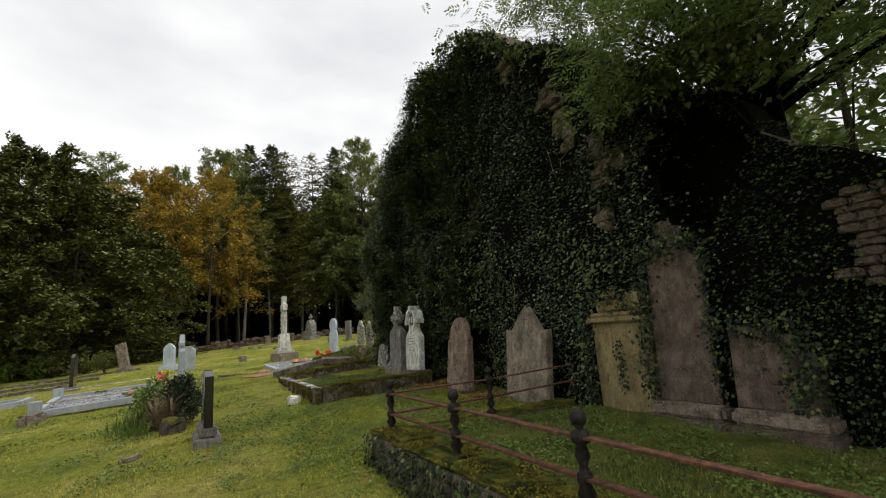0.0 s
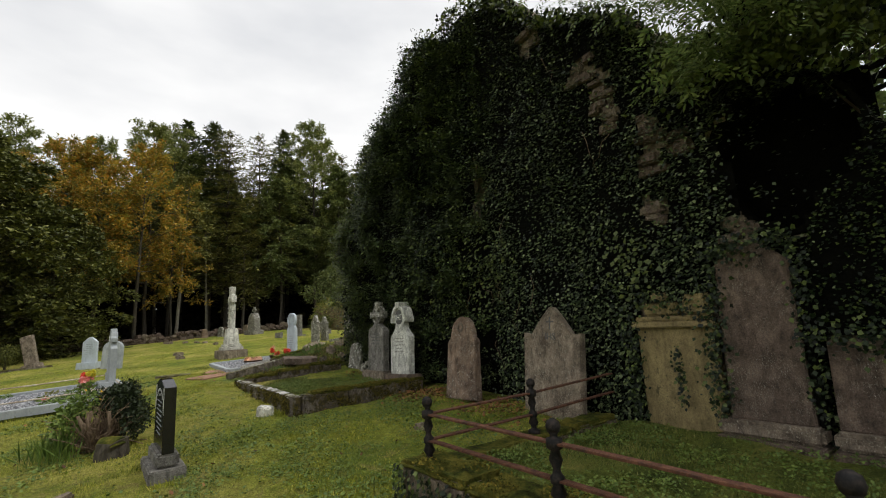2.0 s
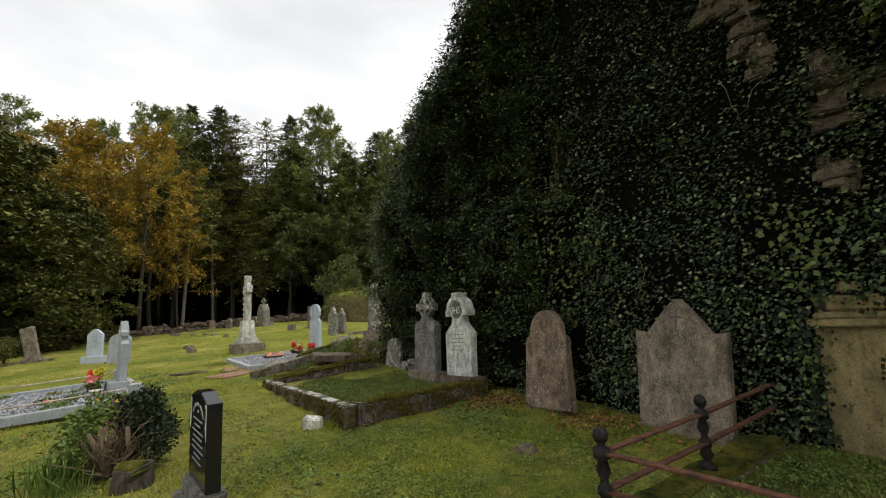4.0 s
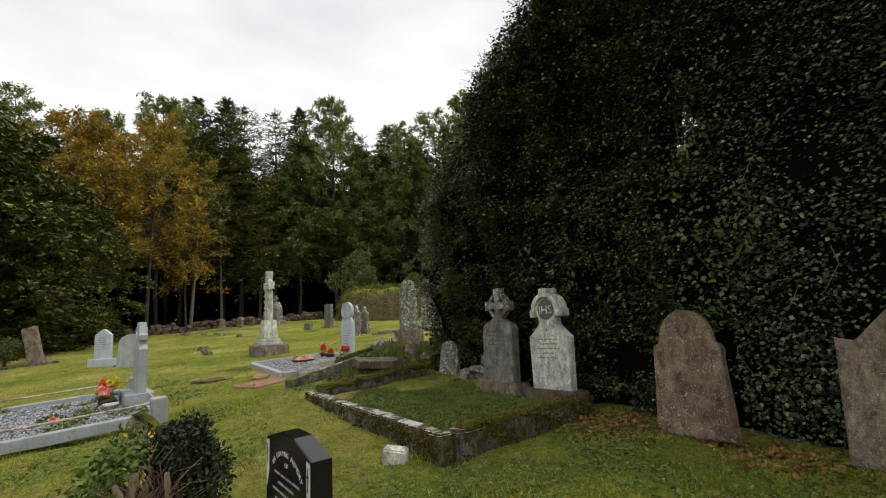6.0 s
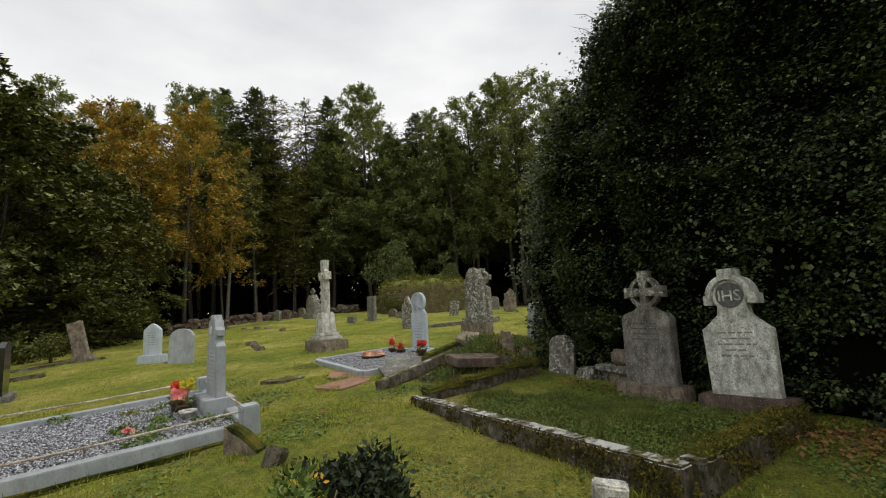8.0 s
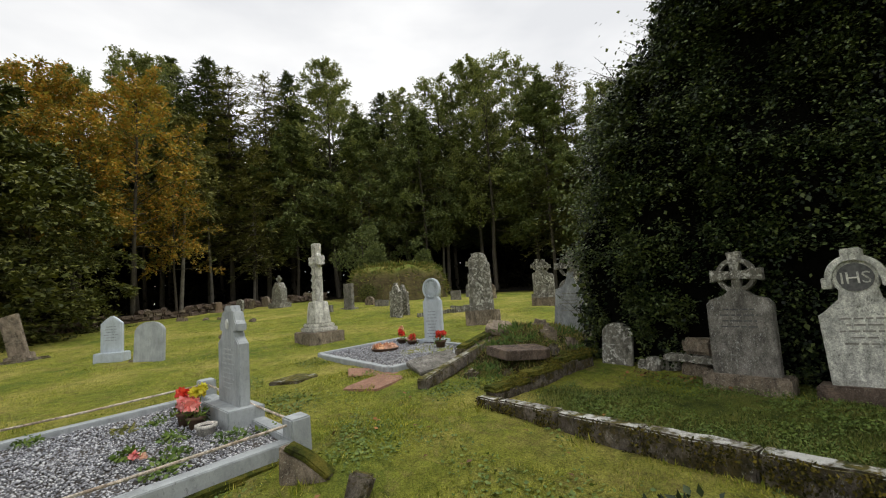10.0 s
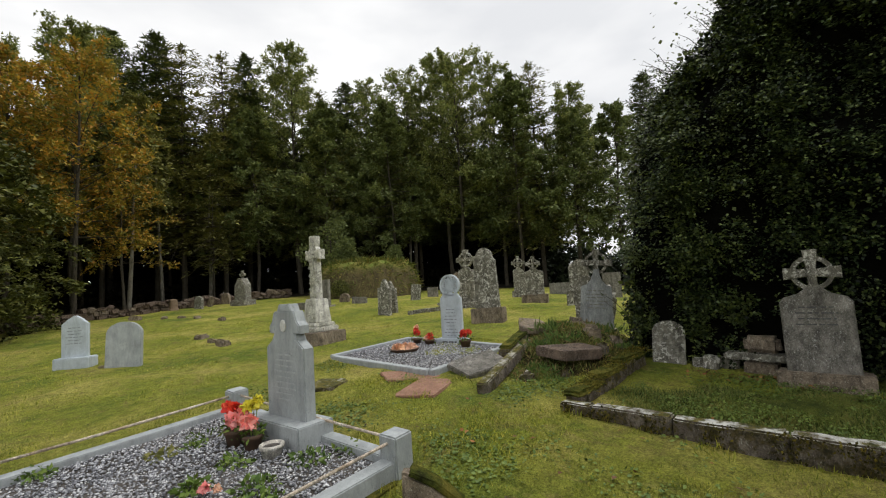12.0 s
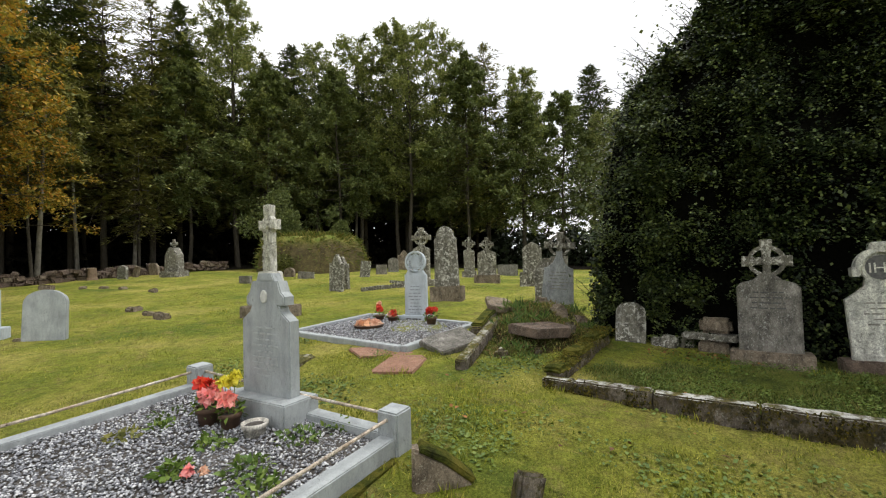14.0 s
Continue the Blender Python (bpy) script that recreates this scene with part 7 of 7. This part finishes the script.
# clover and moss cushions in patches
nC = 110000
rc_ = np.random.default_rng(61)
x, y = rc_.uniform(-2.6, 4.1, nC), rc_.uniform(2.2, 15.0, nC)
pt = np.sin(1.3 * x + 2.1 * y) * np.sin(1.7 * y - 2.3 * x) + 0.7 * np.sin(4.1 * x + 0.7) * np.sin(3.7 * y - 1.9 * x)
ok = (pt + rc_.normal(0, 0.35, nC) > 0.55) & ~((x > 1.7) & (y > 7.4) & (y < 10.7)) & ~((x > -2.55) & (x < 0.05) & (y > 11.0)) & ~((x > 1.85) & (y > 12.6))
x, y = x[ok], y[ok]
P = np.stack([x, y, ground_z(x, y) + rc_.uniform(0.0, 0.02, len(x))], 1)
part("clover", leaves("clover", P, rc_.normal(0, 0.35, P.shape) + [[0, 0, 1]], rc_.normal(size=P.shape) * [[1, 1, 0.15]], rc_.uniform(0.015, 0.045, len(P)), M_CLOVER, 0.8), None, grass)
# wisps of twig on the far end of the ivy
t = Tubes(5)
rw = random.Random(31)
tip = []
for i in range(150):
    y = rw.uniform(8.3, 11.0)
    z = float(wall_top(y)) - 0.1
    d = Vector((rw.uniform(-0.3, 0.2), rw.uniform(0.2, 0.9), rw.uniform(0.3, 0.9))).normalized() * rw.uniform(0.2, 0.62)
    a = Vector((WALL_X + rw.uniform(-0.4, 0.5), y, z))
    pts = [a, a + d * 0.5 + Vector((0, 0, 0.05)), a + d]
    t.add(pts, [0.006, 0.004, 0.0015])
    for k in range(9):
        tip.append(a + d * rw.uniform(0.15, 1.0) + Vector((rw.uniform(-0.025, 0.025), rw.uniform(-0.025, 0.025), rw.uniform(-0.025, 0.025))))
part("twig_wisps", t.mesh("twig_wisps", M_BARK), None, ivy)
P = np.array([tuple(v) for v in tip])
part("wisp_leaves", leaves("wisp_leaves", P, rand_dirs(len(P)), rand_dirs(len(P)), rng.uniform(0.018, 0.036, len(P)), M_IVYNEW, 0.7), None, ivy)
# longer grass against stones and kerbs
Vs, Fs, off = [], [], 0
rt = np.random.default_rng(5)
SPOTS = [(1.6, y) for y in np.arange(7.6, 10.7, 0.6)] + [(x, 10.98) for x in np.arange(-2.3, 0.1, 0.4)] + [(0.12, y) for y in np.arange(11.3, 13.6, 0.5)] + [(-0.35, 10.5), (0.0, 10.7), (-0.1, 10.0), (1.6, 7.75), (1.32, 7.75), (0.12, 6.0), (0.3, 6.4), (-0.05, 6.7), (2.3, 16.6), (3.3, 16.6), (3.5, 6.5), (3.5, 5.9), (3.7, 5.2), (3.7, 4.4), (1.45, 4.3), (1.45, 3.5), (1.45, 2.6), (3.55, 8.2), (3.5, 9.2), (3.52, 8.38), (2.0, 12.3), (2.9, 12.2), (1.2, 12.2), (4.0, 3.2), (3.9, 2.6), (3.9, 2.0)]
for x, y in SPOTS:
    n = 60
    V, Fc = tuft(n, 0.07, rt.uniform(0.06, 0.12), M_BLADE, rt, 0.6, 0.10)
    zz = 0.66 if (x > 1.8 and 7.5 < y < 10.6) else gz(x, y)
    Vs.append(V + [[x, y, zz]])
    Fs.append(Fc + off)
    off += len(V)
part("tufts", mesh_of("tufts", np.concatenate(Vs), np.concatenate(Fs), M_BLADE), None, grass)
# loose moss over the railed kerb and the old plot's kerbs
nm = 15000
rm = np.random.default_rng(99)
x, y = rm.uniform(1.50, 1.87, nm), rm.uniform(-0.5, 4.34, nm)
z = 0.605 + 0.03 * np.sin(9 * y) * np.sin(11 * x) + rm.uniform(0, 0.02, nm)
x2, y2 = rm.uniform(1.84, 3.75, 4000), rm.normal(7.47, 0.07, 4000)
x3, y3 = rm.uniform(1.84, 3.8, 4000), rm.normal(10.68, 0.09, 4000)
P = np.concatenate([np.stack([x, y, z], 1), np.stack([x2, y2, 0.775 + rm.uniform(0, 0.02, 4000)], 1), np.stack([x3, y3, 0.82 + 0.09 * (x3 - 2.1) + rm.uniform(-0.02, 0.02, 4000)], 1)])
P = P[np.sin(7 * P[:, 1] + 3 * P[:, 0]) * np.sin(5 * P[:, 0] - 9 * P[:, 1]) + rm.normal(0, 0.4, len(P)) > -0.3]
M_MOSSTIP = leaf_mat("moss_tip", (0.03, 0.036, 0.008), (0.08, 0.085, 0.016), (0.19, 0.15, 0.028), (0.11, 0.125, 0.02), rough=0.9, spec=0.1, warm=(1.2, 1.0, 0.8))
nk = 9000
xk, zk = rm.uniform(1.68, 3.75, nk), rm.uniform(0.25, 0.77, nk)
yk, zl = rm.uniform(7.42, 10.7, nk), rm.uniform(0.4, 0.76, nk)
Q = np.concatenate([np.stack([xk, 7.368 + rm.uniform(-0.02, 0.02, nk), zk], 1), np.stack([1.662 + rm.uniform(-0.02, 0.01, nk), yk, zl], 1)])
Q = Q[np.sin(6 * Q[:, 1] + 4 * Q[:, 0] + 9 * Q[:, 2]) * np.sin(5 * Q[:, 0] - 8 * Q[:, 1] + 6 * Q[:, 2]) + rm.normal(0, 0.3, len(Q)) > 0.05]
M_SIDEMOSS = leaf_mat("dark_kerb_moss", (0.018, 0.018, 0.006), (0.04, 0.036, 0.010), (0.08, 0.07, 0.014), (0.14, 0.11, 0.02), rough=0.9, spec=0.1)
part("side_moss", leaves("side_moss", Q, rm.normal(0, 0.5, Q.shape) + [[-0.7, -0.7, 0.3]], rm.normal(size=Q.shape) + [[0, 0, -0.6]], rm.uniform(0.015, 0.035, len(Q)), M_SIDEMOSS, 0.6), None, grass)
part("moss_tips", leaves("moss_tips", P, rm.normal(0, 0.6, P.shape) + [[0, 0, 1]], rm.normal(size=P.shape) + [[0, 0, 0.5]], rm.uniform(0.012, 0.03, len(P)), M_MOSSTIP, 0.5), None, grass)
WOOD = "trees of the wood"
SPRUCE_LABEL = "tall dark green spruce with drooping boughs at the wood's edge"
spruce_a = stand(conifer("spruce", SPRUCE_LABEL, 11, 18.0, 4.4, 4.6, M_SPRUCE, 46, 8, 62, 0.52, 0.30, 0.36, 0.78, 0.22), 5.6, 39.2, 0.955, 0, group=WOOD)
spruce_b = stand(conifer("spruce", SPRUCE_LABEL, 12, 18.0, 4.0, 5.0, M_SPRUCE, 46, 8, 58, 0.50, 0.36, 0.36, 0.8, 0.3), 11.3, 39.4, 0.985, 40, group=WOOD)
larch_a = stand(conifer("larch", "feathery yellow-green larch with thin drooping boughs", 13, 15.0, 3.5, 3.4, M_LARCH, 36, 7, 54, 0.44, 0.5, 0.26, 0.65, 0.4), 8.4, 36.2, 1.03, 10, group=WOOD)
BIRCH_LABEL = "slender green birch with airy feathered foliage"
birch_a = stand(feathery("birch", BIRCH_LABEL, 21, 16.5, 3.3, 4.8, M_BIRCH, M_BARK, 52, 16, 22, 0.165, 0.16, (20, 62), 0.45, 0.62, 0.0, False, 0.55), 12.4, 34.4, 1.0, 0, group=WOOD)
birch_b = stand(feathery("birch", BIRCH_LABEL, 22, 16.5, 3.8, 4.2, M_BIRCH, M_BARK, 54, 16, 22, 0.17, 0.24, (12, 60), 0.45, 0.62, 0.0, False, 0.6), 20.6, 27.5, 1.0, 0, group=WOOD)
wych = stand(feathery("wych_elm", "dense dark green broadleaved tree with layered drooping boughs", 25, 14.5, 4.2, 4.0, M_ELM, M_BARK, 60, 15, 22, 0.21, 0.42, (0, 55), 0.35, 0.7), 22.6, 24.2, 1.0, 0, group=WOOD)
beech_a = stand(feathery("beech", "beech tree with orange and yellow autumn leaves", 23, 11.5, 3.7, 3.4, M_BEECH, M_BARK, 46, 14, 18, 0.155, 0.15, (10, 55), 0.42, 0.66, 0.0, False, 0.35), 0.7, 31.8, 1.0, 0, group="autumn beeches")
laurel_a = stand(feathery("laurel", "huge dark green broadleaved evergreen, leafy down to the ground", 24, 10.2, 5.0, 0.8, M_LAUREL, M_BARK, 96, 18, 24, 0.19, 0.42, (8, 60), 0.5, 0.72, 0.0, True, 0.5), -5.2, 27.4, 1.0, 0, 0.86, group="laurels")
r = random.Random(5)
again(beech_a, -1.3, 33.2, 1.0, 130, 1.0)
again(beech_a, 2.6, 32.6, 0.62, 220, 0.66)
again(beech_a, -3.3, 34.0, 1.05, 40, 1.06)
for x, y, s, a, sz in ((-9.6, 25.6, 1.0, 80, 0.84), (-14.5, 24.0, 1.05, 150, 0.9), (-2.6, 28.6, 0.72, 210, 0.62), (-8.0, 31.0, 1.15, 30, 1.12), (-21, 22, 1.1, 10, 1.0)):
    again(laurel_a, x, y, s, a, sz)
for tree, x, y, s, a in (
    (spruce_b, 4.3, 45.0, 1.08, 0), (spruce_a, 18.6, 37.3, 0.95, 70), (birch_a, 1.6, 38.5, 0.95, 60), (birch_b, 14.3, 38.0, 1.0, 100), (larch_a, 15.4, 36.2, 1.0, 30),
    (birch_a, 17.4, 33.4, 0.93, 200), (birch_b, 19.2, 30.8, 0.96, 80), (birch_a, 21.2, 29.0, 1.03, 310), (birch_b, 23.6, 26.2, 0.99, 140), (larch_a, 25.2, 24.0, 1.08, 60),
    (birch_a, 25.4, 21.2, 0.82, 20), (wych, 26.8, 19.0, 0.84, 260), (birch_b, 27.2, 16.4, 0.62, 0), (birch_a, 30.0, 13.0, 0.6, 90), (birch_b, 31.0, 9.0, 0.6, 190),
    (wych, 17.2, 30.6, 0.9, 150), (wych, 13.6, 33.2, 0.88, 10), (spruce_b, 22.5, 33.5, 0.9, 60), (wych, 9.6, 34.6, 0.82, 110), (wych, 24.4, 20.8, 0.8, 200), (larch_a, 6.4, 37.0, 1.05, 200), (birch_a, 3.0, 40.0, 1.0, 300), (birch_a, -1.2, 38.5, 0.86, 10), (birch_b, -5.6, 37.5, 0.86, 220),
):
    again(tree, x, y, s, a)
slim = stand(feathery("slender_tree", "slender pale-stemmed tree, bare below its high crown", 27, 11.0, 1.6, 5.5, M_LARCH, M_PALEBARK, 26, 9, 18, 0.2, 0.3, (5, 50), 0.4, 0.6, 0.5), 2.9, 33.4, 1.0, 0, group=WOOD)
for x, y, s, a in ((7.2, 35.4, 0.95, 70), (5.0, 36.0, 0.9, 150), (14.6, 34.0, 0.9, 20), (19.5, 31.6, 0.95, 280)):
    again(slim, x, y, s, a)
hang = stand(conifer("young_larch", "small yellow-green larch with hanging sprays under the tall trees", 14, 6.2, 1.2, 2.2, M_LARCH, 16, 5, 34, 0.36, 0.75, 0.2, 0.7, 0.4), 6.9, 34.0, 1.0, 0, group=WOOD)
# deeper rows
for i in range(26):
    b = radians(-24 + 106 * (i % 13) / 12 + r.uniform(-1.5, 1.5))
    d = (34 if i < 13 else 42) + r.uniform(-1.5, 2.5)
    again(r.choice((spruce_a, birch_a, wych, birch_b, birch_b)), 1 + d * math.sin(b), 8 + d * math.cos(b), r.uniform(0.84, 0.97), r.uniform(0, 360))

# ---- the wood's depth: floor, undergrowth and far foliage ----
# Litter brown taken almost to black for the shade under the trees.
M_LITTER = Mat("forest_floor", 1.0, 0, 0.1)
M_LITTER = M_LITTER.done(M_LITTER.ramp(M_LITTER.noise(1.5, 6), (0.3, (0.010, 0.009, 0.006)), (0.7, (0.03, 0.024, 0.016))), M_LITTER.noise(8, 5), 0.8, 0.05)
b, d = np.meshgrid(np.radians(np.linspace(-45, 100, 60)), np.linspace(0, 1, 14), indexing="ij")
inner = np.interp(np.degrees(b), [-45, -20, 0, 15, 30, 60, 100], [20, 20, 24.8, 24.6, 25.5, 25, 24])
D = inner + d * 45
X, Y = 1 + D * np.sin(b), 8 + D * np.cos(b)
k = np.arange(b.size).reshape(b.shape)
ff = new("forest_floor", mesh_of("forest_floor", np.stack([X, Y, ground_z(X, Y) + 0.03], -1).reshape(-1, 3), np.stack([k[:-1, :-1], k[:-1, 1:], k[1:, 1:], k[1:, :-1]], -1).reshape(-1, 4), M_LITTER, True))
tagged(ff, "leaf litter under the trees of the wood, darkened for their shade", "ground", kind="structure")


def wood_mass(name, label, n, d0, d1, z0, z1, size, mat, seed, b0=-42, b1=98):
    """Foliage too far off to tell apart, in uneven banks."""
    r = np.random.default_rng(seed)
    bb, dd, u = np.radians(r.uniform(b0, b1, n)), r.uniform(d0, d1, n), r.uniform(0, 1, n)
    top = z1 * (0.78 + 0.22 * np.sin(bb * 37) * np.sin(bb * 17 + 1) + 0.12 * np.sin(bb * 91))
    x, y = 1 + dd * np.sin(bb), 8 + dd * np.cos(bb)
    P = np.stack([x, y, ground_z(x, y) + z0 + (top - z0) * u], 1)
    P += r.normal(0, 0.3, P.shape)
    ob = thing(name, label, "woodland", kind="stuff")
    part("foliage", slivers("foliage", P, rand_dirs(n, r) + [[0, 0, 0.4]], rand_dirs(n, r) + [[0, 0, -0.4]], r.uniform(0.5, 1.3, n) * size, mat, 0.7), None, ob)


# Near-black twig colour that paints the deep shade inside the wood.
M_TWIGS = leaf_mat("shade_dark_twigs", (0.006, 0.006, 0.004), (0.012, 0.011, 0.007), (0.02, 0.018, 0.011), rough=0.9, spec=0.05)
wood_mass("far_wood", "dark depth of the spruce wood behind the nearest trees", 38000, 40, 49, 5.0, 11.5, 0.8, M_SPRUCE, 301, -42, 54)
wood_mass("dead_boughs", "lower boughs deep inside the wood, coloured near-black for its shade", 48000, 37, 52, 0.0, 8.0, 0.75, M_TWIGS, 304, -42, 60)
wood_mass("undergrowth", "undergrowth among the trunks, darkened for the wood's shade", 12000, 32, 40, 0.0, 1.5, 0.4, M_TWIGS, 302)
wood_mass("mid_wood", "dense shaded boughs inside the wood", 17000, 33, 39, 5.0, 11.0, 0.55, M_SPRUCE, 303, -5, 60)
# Leaf layer added to block sky light from the wood below.
wood_mass("canopy", "added roof of boughs that keeps the wood below dark", 14000, 31, 52, 10.5, 11.5, 1.1, M_SPRUCE, 305, -42, 56)
wood_mass("low_brush", "dark brush closing the wood's edge", 9000, 30, 40, 0.0, 3.6, 0.5, M_YEW, 306, 58, 98)
